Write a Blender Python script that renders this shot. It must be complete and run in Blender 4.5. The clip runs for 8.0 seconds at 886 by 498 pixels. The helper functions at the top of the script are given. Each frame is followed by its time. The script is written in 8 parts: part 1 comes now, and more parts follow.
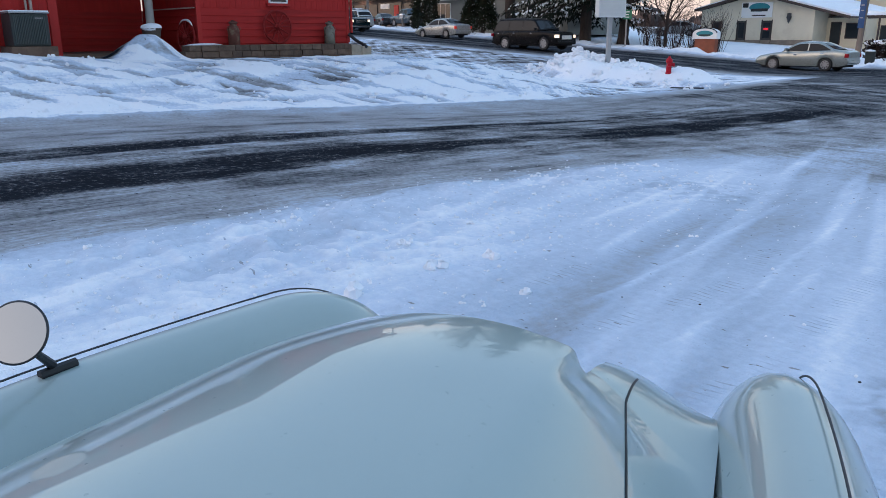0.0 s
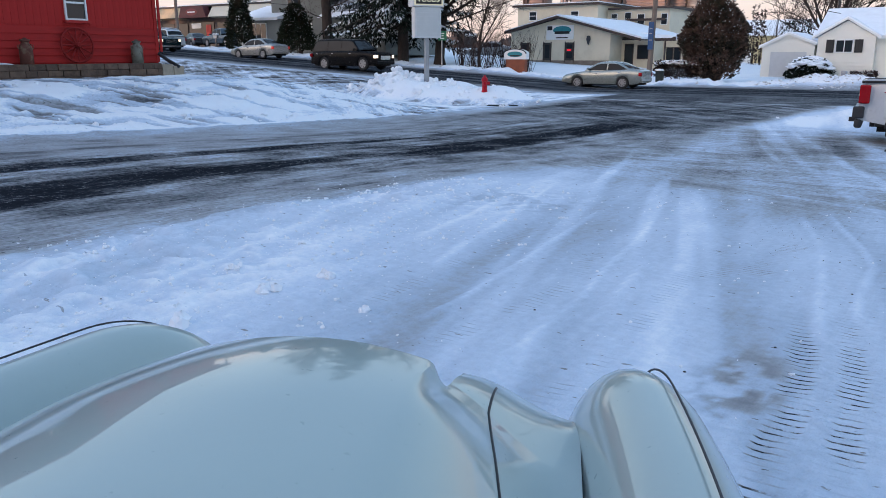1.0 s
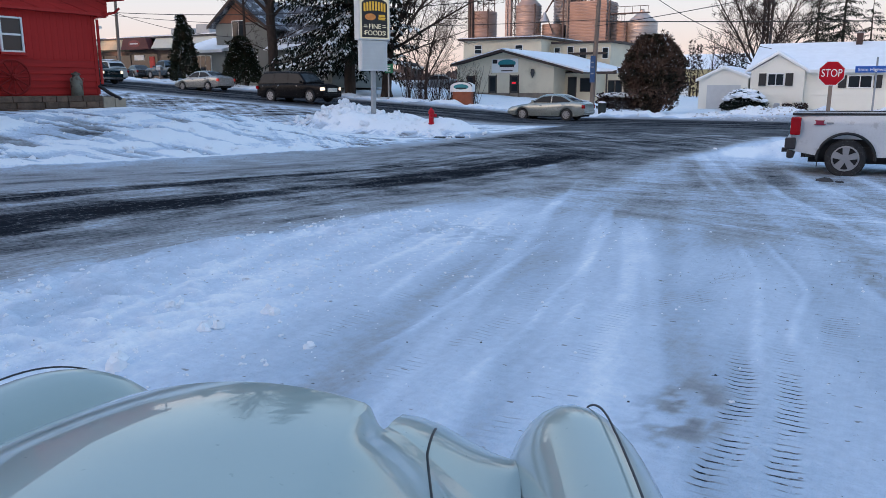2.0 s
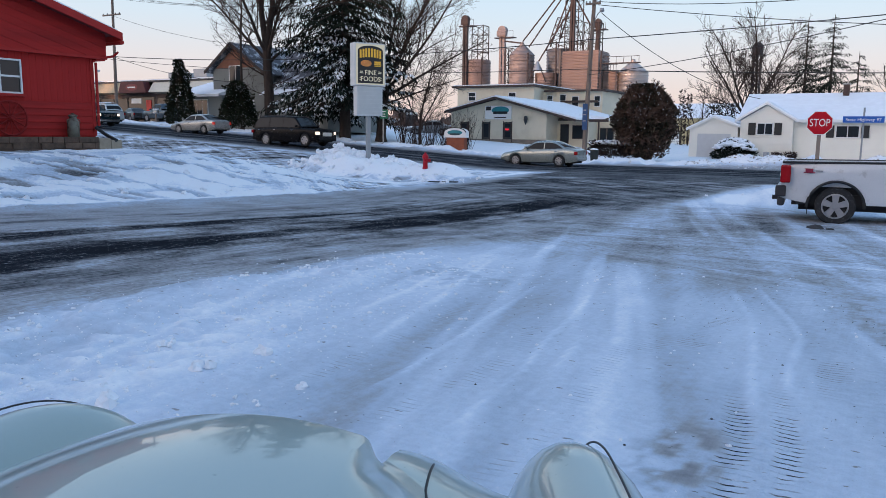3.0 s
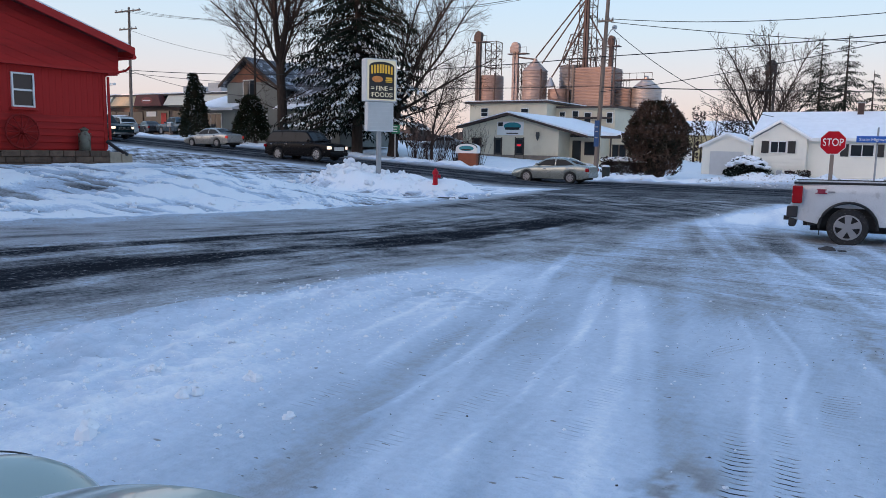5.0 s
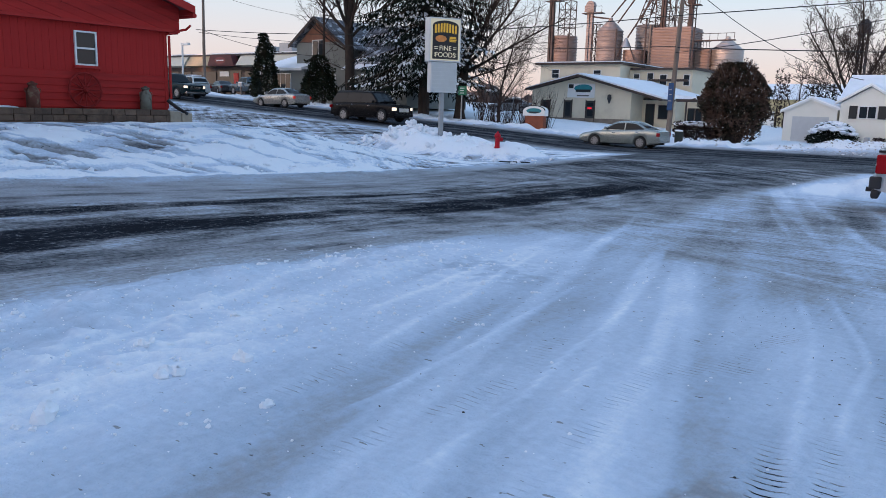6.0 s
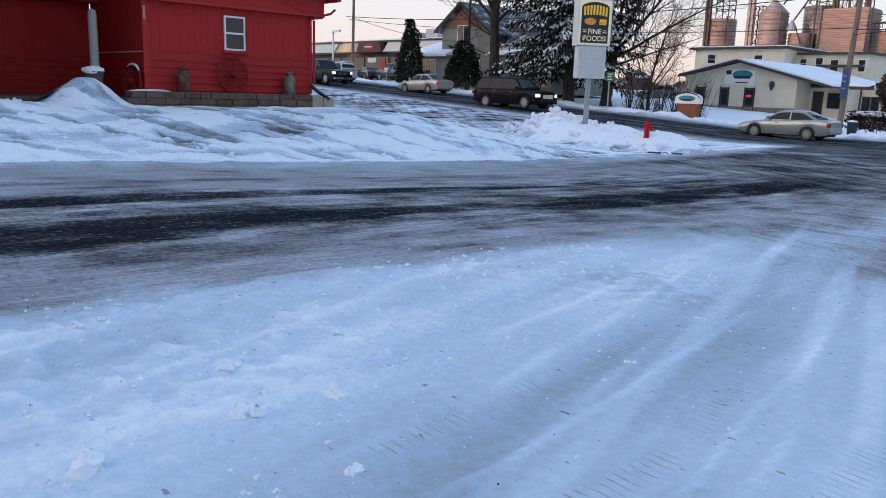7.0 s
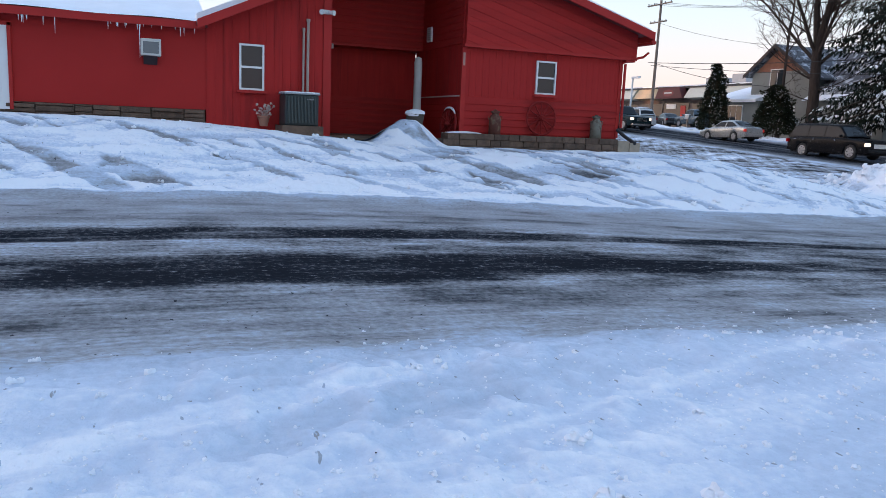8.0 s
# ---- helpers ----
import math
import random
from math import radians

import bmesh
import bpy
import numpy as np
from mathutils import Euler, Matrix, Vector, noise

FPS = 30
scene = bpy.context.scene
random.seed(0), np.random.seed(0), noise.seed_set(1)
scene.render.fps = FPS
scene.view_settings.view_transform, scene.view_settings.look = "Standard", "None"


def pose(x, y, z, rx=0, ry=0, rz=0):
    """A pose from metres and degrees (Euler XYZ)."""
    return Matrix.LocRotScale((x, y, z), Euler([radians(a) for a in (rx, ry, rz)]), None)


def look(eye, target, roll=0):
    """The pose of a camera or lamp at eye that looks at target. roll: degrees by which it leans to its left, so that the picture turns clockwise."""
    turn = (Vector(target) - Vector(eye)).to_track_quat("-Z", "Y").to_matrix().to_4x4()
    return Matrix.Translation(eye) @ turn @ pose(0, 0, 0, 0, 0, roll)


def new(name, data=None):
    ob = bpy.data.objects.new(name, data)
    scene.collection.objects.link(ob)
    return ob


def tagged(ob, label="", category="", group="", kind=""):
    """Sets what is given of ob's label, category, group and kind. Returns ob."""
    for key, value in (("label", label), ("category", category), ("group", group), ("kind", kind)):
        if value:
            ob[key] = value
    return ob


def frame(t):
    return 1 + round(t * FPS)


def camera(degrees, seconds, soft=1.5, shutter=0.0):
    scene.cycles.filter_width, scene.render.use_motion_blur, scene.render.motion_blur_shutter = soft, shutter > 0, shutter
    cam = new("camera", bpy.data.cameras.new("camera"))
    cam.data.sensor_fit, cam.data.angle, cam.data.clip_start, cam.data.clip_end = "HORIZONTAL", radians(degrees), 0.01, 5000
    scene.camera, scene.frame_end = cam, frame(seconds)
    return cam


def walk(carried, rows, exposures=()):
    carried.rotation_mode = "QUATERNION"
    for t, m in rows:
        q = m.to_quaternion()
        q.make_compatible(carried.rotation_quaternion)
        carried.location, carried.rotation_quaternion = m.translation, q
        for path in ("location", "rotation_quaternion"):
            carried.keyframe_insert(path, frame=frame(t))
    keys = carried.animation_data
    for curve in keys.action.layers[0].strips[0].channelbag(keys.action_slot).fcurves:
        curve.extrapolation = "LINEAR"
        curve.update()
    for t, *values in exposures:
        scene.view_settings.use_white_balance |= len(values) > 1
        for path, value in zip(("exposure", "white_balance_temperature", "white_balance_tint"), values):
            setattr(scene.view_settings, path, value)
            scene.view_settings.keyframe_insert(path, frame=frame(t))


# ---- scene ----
cam = camera(60.0, 8.0, 0.75)
PATH = [
    (0, (0.074, -0.028, 1.491), (-1.351, 1.267, 0.952), -0.2),
    (0.5, (0.022, -0.003, 1.474), (-1.207, 1.487, 0.955), -0.1),
    (1, (-0.013, 0.02, 1.449), (-1.116, 1.615, 0.958), -0.1),
    (1.5, (0.007, 0.042, 1.472), (-1.027, 1.692, 1.012), -0.0),
    (1.7, (0.011, 0.045, 1.472), (-1.005, 1.71, 1.028), 0.0),
    (2.8, (-0.022, 0.002, 1.441), (-1.016, 1.707, 1.12), 0.5),
    (3, (-0.005, 0.026, 1.444), (-1.001, 1.734, 1.145), 0.6),
    (3.5, (0.0, 0.0, 1.439), (-0.999, 1.712, 1.172), 0.7),
    (4, (-0.04, 0.047, 1.425), (-1.046, 1.757, 1.173), 0.8),
    (4.2, (-0.048, 0.074, 1.422), (-1.06, 1.782, 1.176), 1.0),
    (5.3, (0.128, 0.309, 1.524), (-0.918, 1.99, 1.24), 1.1),
    (5.5, (0.185, 0.442, 1.512), (-0.891, 2.1, 1.206), 1.2),
    (6, (0.072, 0.81, 1.513), (-1.092, 2.395, 1.151), 1.6),
    (6.5, (-0.163, 1.237, 1.535), (-1.424, 2.738, 1.14), 1.7),
    (7, (-0.553, 1.581, 1.497), (-1.979, 2.924, 1.091), 1.9),
    (7.5, (-0.952, 1.711, 1.467), (-2.579, 2.809, 1.086), 2.1),
    (8, (-1.277, 1.543, 1.407), (-3.106, 2.287, 1.089), 2.5),
]
walk(cam, [(t, look(eye, target, roll)) for t, eye, target, roll in PATH], [(0.0, 0.29, 6550, 10), (1.5, 0.22, 6450, 10), (3.0, 0.07, 6350, 10), (5.5, 0.05, 6300, 10), (6.5, 0.12, 6350, 10), (8.0, 0.37, 6650, 12)])

# ---- light: dawn sky, very low sun, blocked by unseen added woods ----
SUN_AZ = radians(202)      # clockwise from +y
SUN_EL = radians(4.0)
world = bpy.data.worlds.new("sky")
scene.world = world
world.use_nodes = True
wn, wl = world.node_tree.nodes, world.node_tree.links
bg = wn["Background"]
sky = wn.new("ShaderNodeTexSky")
sky.sky_type = 'NISHITA'
sky.sun_disc = False
sky.sun_elevation = SUN_EL
sky.sun_rotation = SUN_AZ
sky.air_density = 1.0
sky.dust_density = 0.6
sky.ozone_density = 3.0
dim = wn.new("ShaderNodeMix")
dim.data_type, dim.blend_type = 'RGBA', 'MULTIPLY'
dim.inputs[0].default_value = 1.0
dim.inputs[7].default_value = (0.15, 0.15, 0.15, 1)
wl.new(sky.outputs[0], dim.inputs[6])
# thin high haze: rose at the horizon, clear blue above, the same all round
where = wn.new("ShaderNodeTexCoord")
split = wn.new("ShaderNodeSeparateXYZ")
wl.new(where.outputs["Generated"], split.inputs[0])
haze = wn.new("ShaderNodeValToRGB")
he = haze.color_ramp.elements
he[0].position, he[0].color = 0.0, (0.92, 0.68, 0.62, 1)
he[1].position, he[1].color = 1.0, (0.33, 0.53, 0.88, 1)
for p, c in ((0.045, (0.94, 0.77, 0.72)), (0.09, (0.90, 0.84, 0.84)), (0.14, (0.78, 0.88, 0.96)), (0.20, (0.67, 0.87, 1.05)), (0.40, (0.44, 0.65, 0.94))):
    k = he.new(p)
    k.color = (*c, 1)
wl.new(split.outputs[2], haze.inputs[0])
both = wn.new("ShaderNodeMix")
both.data_type = 'RGBA'
both.inputs[0].default_value = 0.85
wl.new(dim.outputs[2], both.inputs[6])
wl.new(haze.outputs[0], both.inputs[7])
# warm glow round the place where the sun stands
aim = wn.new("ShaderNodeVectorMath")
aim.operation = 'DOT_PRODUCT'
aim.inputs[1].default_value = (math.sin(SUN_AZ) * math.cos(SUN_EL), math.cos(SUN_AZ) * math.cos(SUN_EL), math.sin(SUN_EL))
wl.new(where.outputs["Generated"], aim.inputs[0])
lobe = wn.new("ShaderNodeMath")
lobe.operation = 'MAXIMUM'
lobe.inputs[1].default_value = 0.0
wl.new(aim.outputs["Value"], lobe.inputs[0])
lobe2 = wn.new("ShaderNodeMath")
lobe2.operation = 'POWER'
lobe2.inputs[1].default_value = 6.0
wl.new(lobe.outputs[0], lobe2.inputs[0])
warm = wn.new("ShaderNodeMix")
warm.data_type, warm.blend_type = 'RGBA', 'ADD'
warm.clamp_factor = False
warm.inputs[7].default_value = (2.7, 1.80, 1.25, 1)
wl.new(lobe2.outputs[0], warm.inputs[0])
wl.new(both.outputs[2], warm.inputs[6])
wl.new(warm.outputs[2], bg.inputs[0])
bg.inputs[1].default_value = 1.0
sun_data = bpy.data.lights.new("sun", 'SUN')
sun_data.energy = 3.0
sun_data.angle = radians(0.6)
sun_data.color = (1.0, 0.56, 0.36)
sun_ob = new("sun", sun_data)
sun_ob.matrix_world = look((0, 0, 60), (-math.sin(SUN_AZ) * 100, -math.cos(SUN_AZ) * 100, 60 - math.tan(SUN_EL) * 100))


# ---- small building kit ----
class Shape:
    """Gathers vertices and faces of one mesh."""

    def __init__(self):
        self.v, self.f = [], []

    def add(self, verts, faces):
        n = len(self.v)
        self.v += [tuple(p) for p in verts]
        self.f += [tuple(i + n for i in f) for f in faces]
        return self

    def box(self, x0, x1, y0, y1, z0, z1, m=None):
        v = [Vector((x, y, z)) for x in (x0, x1) for y in (y0, y1) for z in (z0, z1)]
        if m is not None:
            v = [m @ p for p in v]
        return self.add(v, [(0, 1, 3, 2), (4, 6, 7, 5), (0, 4, 5, 1), (2, 3, 7, 6), (0, 2, 6, 4), (1, 5, 7, 3)])

    def prism(self, poly, shift):
        """poly: 3D points; shift: the way along which it is drawn out."""
        n, s = len(poly), Vector(shift)
        a = [Vector(p) for p in poly]
        return self.add(a + [p + s for p in a], [tuple(range(n - 1, -1, -1)), tuple(range(n, 2 * n))] + [(i, (i + 1) % n, (i + 1) % n + n, i + n) for i in range(n)])

    def tube(self, pts, radii, n=8, caps=True):
        pts = [Vector(p) for p in pts]
        if not hasattr(radii, "__len__"):
            radii = [radii] * len(pts)
        rings = []
        for i, p in enumerate(pts):
            d = (pts[min(i + 1, len(pts) - 1)] - pts[max(i - 1, 0)])
            d = d.normalized() if d.length > 1e-9 else Vector((0, 0, 1))
            a = d.cross(Vector((0, 0, 1)) if abs(d.z) < 0.9 else Vector((1, 0, 0))).normalized()
            b = d.cross(a)
            rings.append([p + radii[i] * (math.cos(2 * math.pi * k / n) * a + math.sin(2 * math.pi * k / n) * b) for k in range(n)])
        faces = [(i * n + k, i * n + (k + 1) % n, (i + 1) * n + (k + 1) % n, (i + 1) * n + k) for i in range(len(pts) - 1) for k in range(n)]
        if caps:
            faces += [tuple(range(n - 1, -1, -1)), tuple((len(pts) - 1) * n + k for k in range(n))]
        return self.add([p for r in rings for p in r], faces)

    def lathe(self, profile, centre, n=24, axis='z'):
        """profile: pairs of radius and height, turned round an axis through centre."""
        c, v = Vector(centre), []
        for r, h in profile:
            for k in range(n):
                a = 2 * math.pi * k / n
                p = (r * math.cos(a), r * math.sin(a), h)
                if axis == 'x':
                    p = (p[2], p[0], p[1])
                elif axis == 'y':
                    p = (p[0], p[2], p[1])
                v.append(c + Vector(p))
        m = len(profile)
        f = [(i * n + k, i * n + (k + 1) % n, (i + 1) * n + (k + 1) % n, (i + 1) * n + k) for i in range(m - 1) for k in range(n)]
        f += [tuple(range(n)), tuple((m - 1) * n + k for k in range(n - 1, -1, -1))]
        return self.add(v, f)

    def disc(self, c, r, normal, n=24, rx=None):
        nrm = Vector(normal).normalized()
        a = nrm.cross(Vector((0, 0, 1)) if abs(nrm.z) < 0.9 else Vector((1, 0, 0))).normalized()
        b = nrm.cross(a)
        return self.add([Vector(c) + (rx or r) * math.cos(2 * math.pi * k / n) * a + r * math.sin(2 * math.pi * k / n) * b for k in range(n)], [tuple(range(n))])

    def grid(self, rows, close=False):
        """rows: equal-length lists of points."""
        n = len(rows[0])
        k = n if close else n - 1
        return self.add([p for r in rows for p in r], [(i * n + j, i * n + (j + 1) % n, (i + 1) * n + (j + 1) % n, (i + 1) * n + j) for i in range(len(rows) - 1) for j in range(k)])

    def blob(self, c, rx, ry, rz, rnd, rough=0.25, n=7, m=5, flat=0.0):
        """An uneven lump; flat lifts its underside."""
        rows = []
        for i in range(m + 1):
            th = math.pi * i / m
            row = []
            for k in range(n):
                a = 2 * math.pi * k / n
                s = 1 + rough * (rnd.random() - 0.5) * 2
                z = math.cos(th) * s
                if z < 0:
                    z *= 1 - flat
                row.append((c[0] + rx * s * math.sin(th) * math.cos(a), c[1] + ry * s * math.sin(th) * math.sin(a), c[2] + rz * z))
            rows.append(row)
        return self.grid(rows, True)


def part(name, shape, material, parent=None, label="", smooth=False, bevel=0.0):
    """Links a Shape as one mesh object under a thing or a part."""
    me = bpy.data.meshes.new(name)
    me.from_pydata(shape.v, [], shape.f)
    me.materials.append(material)
    if smooth:
        me.polygons.foreach_set("use_smooth", [True] * len(me.polygons))
    me.update()
    bm = bmesh.new()
    bm.from_mesh(me)
    bmesh.ops.recalc_face_normals(bm, faces=bm.faces)
    bm.to_mesh(me)
    bm.free()
    if smooth:
        me.set_sharp_from_angle(angle=radians(42))
    ob = new(name, me)
    if bevel:
        mod = ob.modifiers.new("edges", 'BEVEL')
        mod.width, mod.segments, mod.limit_method = bevel, 2, 'ANGLE'
    if parent is not None:
        under(ob, parent)
    if label:
        ob["label"] = label
    return ob


def base_of(ob):
    m = ob.matrix_basis.copy()
    while ob.parent is not None:
        m = ob.parent.matrix_basis @ ob.matrix_parent_inverse @ m
        ob = ob.parent
    return m


def under(ob, parent):
    """Makes ob a child of parent without moving it."""
    inv = base_of(parent).inverted()
    ob.parent = parent
    ob.matrix_parent_inverse = inv
    return ob


def thing(name, label, category, place=(0, 0, 0), group="", kind=""):
    e = new(name)
    e.empty_display_size = 0.2
    e.location = place
    return tagged(e, label, category, group, kind)


def smooth_step(a, b, x):
    t = np.clip((x - a) / (b - a), 0, 1)
    return t * t * (3 - 2 * t)


def hash2(ix, iy, seed):
    h = (ix.astype(np.int64) * 374761393 + iy.astype(np.int64) * 668265263 + seed * 1442695041) & 0x7FFFFFFF
    h = ((h ^ (h >> 13)) * 1274126177) & 0x7FFFFFFF
    return ((h ^ (h >> 16)) & 0xFFFF) / 65535.0


def val_noise(x, y, seed=0):
    ix, iy = np.floor(x), np.floor(y)
    fx, fy = x - ix, y - iy
    fx, fy = fx * fx * (3 - 2 * fx), fy * fy * (3 - 2 * fy)
    a, b = hash2(ix, iy, seed), hash2(ix + 1, iy, seed)
    c, d = hash2(ix, iy + 1, seed), hash2(ix + 1, iy + 1, seed)
    return (a + (b - a) * fx) * (1 - fy) + (c + (d - c) * fx) * fy


def fbm(x, y, seed=0, octaves=4):
    out, amp, tot = 0, 1.0, 0
    for k in range(octaves):
        out = out + amp * val_noise(x * 2 ** k, y * 2 ** k, seed + 17 * k)
        tot += amp
        amp *= 0.5
    return out / tot


def letters(text, size, m, material, parent, name="lettering", depth=0.004, align='CENTER', squeeze=1.0):
    """Flat raised letters as a mesh, at the pose m (x along the text, y up, z out)."""
    cu = bpy.data.curves.new(name, 'FONT')
    cu.body, cu.size, cu.align_x, cu.align_y, cu.extrude = text, size, align, 'CENTER', depth
    tmp = bpy.data.objects.new(name, cu)
    scene.collection.objects.link(tmp)
    me = bpy.data.meshes.new_from_object(tmp.evaluated_get(bpy.context.evaluated_depsgraph_get()))
    bpy.data.objects.remove(tmp)
    bpy.data.curves.remove(cu)
    me.transform(m @ Matrix.Diagonal((squeeze, 1, 1, 1)))
    me.materials.clear()
    me.materials.append(material)
    ob = new(name, me)
    return under(ob, parent) if parent is not None else ob


# ---- materials ----
def material(name, colour, rough=0.6, metal=0.0, var=0.12, scale=3.0, grain=40.0, bump=0.15, stretch=(1, 1, 1), spec=0.5, coat=0.0, second=None, amount=0.5, dirt=None, dirt_amount=0.0, bump_size=0.01, per_piece=0.0):
    """Base colour varied at two scales, fine relief, and a second colour or dirt in patches."""
    m = bpy.data.materials.new(name)
    m.use_nodes = True
    n, l = m.node_tree.nodes, m.node_tree.links
    b = n["Principled BSDF"]
    tc = n.new("ShaderNodeTexCoord")
    mp = n.new("ShaderNodeMapping")
    mp.inputs[3].default_value = stretch
    l.new(tc.outputs["Object"], mp.inputs[0])

    def noise_node(s, detail=4.0, rough_=0.55):
        t = n.new("ShaderNodeTexNoise")
        t.inputs["Scale"].default_value = s
        t.inputs["Detail"].default_value = detail
        t.inputs["Roughness"].default_value = rough_
        l.new(mp.outputs[0], t.inputs["Vector"])
        return t

    big, fine = noise_node(scale), noise_node(grain, 3.0)
    mix = n.new("ShaderNodeMix")
    mix.data_type = 'RGBA'
    lo = tuple(c * (1 - var) for c in colour)
    hi = tuple(min(1, c * (1 + var)) for c in colour)
    mix.inputs[6].default_value, mix.inputs[7].default_value = (*lo, 1), (*hi, 1)
    add = n.new("ShaderNodeMath")
    add.operation = 'MULTIPLY_ADD'
    l.new(fine.outputs[0], add.inputs[0])
    add.inputs[1].default_value = 0.5
    sub = n.new("ShaderNodeMath")
    sub.operation = 'MULTIPLY_ADD'
    l.new(big.outputs[0], sub.inputs[0])
    sub.inputs[1].default_value, sub.inputs[2].default_value = 1.8, -0.65
    l.new(sub.outputs[0], add.inputs[2])
    add.use_clamp = True
    l.new(add.outputs[0], mix.inputs[0])
    col = mix.outputs[2]
    for other, share, sc in ((second, amount, scale * 0.7), (dirt, dirt_amount, scale * 2.3)):
        if other is None:
            continue
        t = noise_node(sc, 5.0, 0.65)
        ramp = n.new("ShaderNodeMapRange")
        ramp.inputs[1].default_value, ramp.inputs[2].default_value = 0.62 - 0.3 * share, 0.72 - 0.3 * share
        l.new(t.outputs[0], ramp.inputs[0])
        mx = n.new("ShaderNodeMix")
        mx.data_type = 'RGBA'
        l.new(ramp.outputs[0], mx.inputs[0])
        l.new(col, mx.inputs[6])
        mx.inputs[7].default_value = (*other, 1)
        col = mx.outputs[2]
    if per_piece:
        info = n.new("ShaderNodeObjectInfo")
        hsv = n.new("ShaderNodeHueSaturation")
        mr = n.new("ShaderNodeMapRange")
        mr.inputs[3].default_value, mr.inputs[4].default_value = 1 - per_piece, 1 + per_piece
        l.new(info.outputs["Random"], mr.inputs[0])
        l.new(mr.outputs[0], hsv.inputs["Value"])
        l.new(col, hsv.inputs["Color"])
        col = hsv.outputs[0]
    l.new(col, b.inputs["Base Color"])
    rr = n.new("ShaderNodeMapRange")
    rr.inputs[3].default_value, rr.inputs[4].default_value = max(0.02, rough * 0.8), min(1, rough * 1.2)
    l.new(fine.outputs[0], rr.inputs[0])
    l.new(rr.outputs[0], b.inputs["Roughness"])
    b.inputs["Metallic"].default_value = metal
    b.inputs["Specular IOR Level"].default_value = spec
    b.inputs["Coat Weight"].default_value = coat
    b.inputs["Coat Roughness"].default_value = 0.05
    if bump:
        bp = n.new("ShaderNodeBump")
        bp.inputs["Strength"].default_value = bump
        bp.inputs["Distance"].default_value = bump_size
        l.new(fine.outputs[0], bp.inputs["Height"])
        l.new(bp.outputs[0], b.inputs["Normal"])
    return m


def glow(name, colour, strength):
    m = bpy.data.materials.new(name)
    m.use_nodes = True
    b = m.node_tree.nodes["Principled BSDF"]
    b.inputs["Base Color"].default_value = (*[c * 0.5 for c in colour], 1)
    b.inputs["Emission Color"].default_value = (*colour, 1)
    b.inputs["Emission Strength"].default_value = strength
    return m


SNOW = material("snow", (0.90, 0.92, 0.95), 0.75, var=0.05, scale=2.0, grain=25, bump=0.5, bump_size=0.02, spec=0.3)
DIRTY_SNOW = material("dirty_snow", (0.74, 0.75, 0.77), 0.8, var=0.08, scale=1.5, grain=14, bump=0.8, bump_size=0.03, dirt=(0.30, 0.26, 0.22), dirt_amount=0.45, spec=0.3)
RED = material("red_boards", (0.43, 0.027, 0.024), 0.68, var=0.16, scale=1.1, grain=26, bump=0.25, stretch=(6, 6, 0.5), second=(0.34, 0.024, 0.022), amount=0.35, spec=0.15)
RED_LAP = material("red_lap_siding", (0.41, 0.026, 0.023), 0.66, var=0.15, scale=0.8, grain=20, bump=0.25, stretch=(0.5, 0.5, 5), second=(0.33, 0.023, 0.021), amount=0.4, per_piece=0.06, spec=0.15)
RED_TRIM = material("red_trim", (0.43, 0.029, 0.025), 0.6, var=0.10, scale=2, grain=30, spec=0.2)
STONE = material("ledge_stone", (0.135, 0.084, 0.056), 0.9, var=0.3, scale=5, grain=30, bump=0.8, bump_size=0.02, second=(0.10, 0.062, 0.042), amount=0.5, per_piece=0.25)
WHITE_PAINT = material("white_paint", (0.78, 0.78, 0.76), 0.45, var=0.04, scale=2, grain=50, bump=0.05)
GLASS = material("window_glass", (0.025, 0.03, 0.035), 0.06, var=0.1, scale=1, grain=5, bump=0.0, spec=0.4)
GREY_METAL = material("grey_metal", (0.33, 0.34, 0.35), 0.45, 0.6, var=0.10, scale=3, grain=60, bump=0.05)
DARK_METAL = material("dark_metal", (0.045, 0.045, 0.05), 0.5, 0.4, var=0.15, scale=4, grain=50)
GALV = material("galvanised_steel", (0.42, 0.43, 0.44), 0.42, 0.75, var=0.16, scale=1.2, grain=12, bump=0.05)
RUBBER = material("tyre_rubber", (0.018, 0.018, 0.019), 0.85, var=0.2, scale=8, grain=70, dirt=(0.07, 0.07, 0.073), dirt_amount=0.2)
WOOD_POLE = material("weathered_pole_wood", (0.20, 0.155, 0.125), 0.9, var=0.25, scale=2, grain=30, bump=0.5, stretch=(3, 3, 0.3))
BARK = material("bark", (0.050, 0.038, 0.032), 0.95, spec=0.15, var=0.3, scale=3, grain=25, bump=0.7, bump_size=0.02, stretch=(2, 2, 0.6))
TWIG = material("twigs", (0.050, 0.034, 0.030), 0.9, spec=0.1, var=0.25, scale=3, grain=20, bump=0)
BLACK = material("black_paint", (0.012, 0.012, 0.013), 0.5, var=0.1, scale=3, grain=40, bump=0.05)

# ---- the ground: one sheet, with street, highway, parking lot, banks and ruts ----
def ground_base(x, y):
    x, y = np.asarray(x, float), np.asarray(y, float)
    z = -0.5 * smooth_step(2, 19, y) + 0.08 * smooth_step(24, 36, y)
    z = z + 0.056 * np.clip(-18 - x, 0, 46) * smooth_step(16, 34, y)
    w = smooth_step(-14.2, -20.0, x) * (1 - smooth_step(15, 27, y))
    rise = 0.86 + 0.40 * smooth_step(9, 1, y)
    z = z * (1 - w) + rise * w
    return z + 0.25 * smooth_step(48, 62, y)


def bump2(x, y, cx, cy, rx, ry, soft=1.0):
    d = np.sqrt(((x - cx) / rx) ** 2 + ((y - cy) / ry) ** 2)
    return smooth_step(1.0, 1.0 - soft, d)


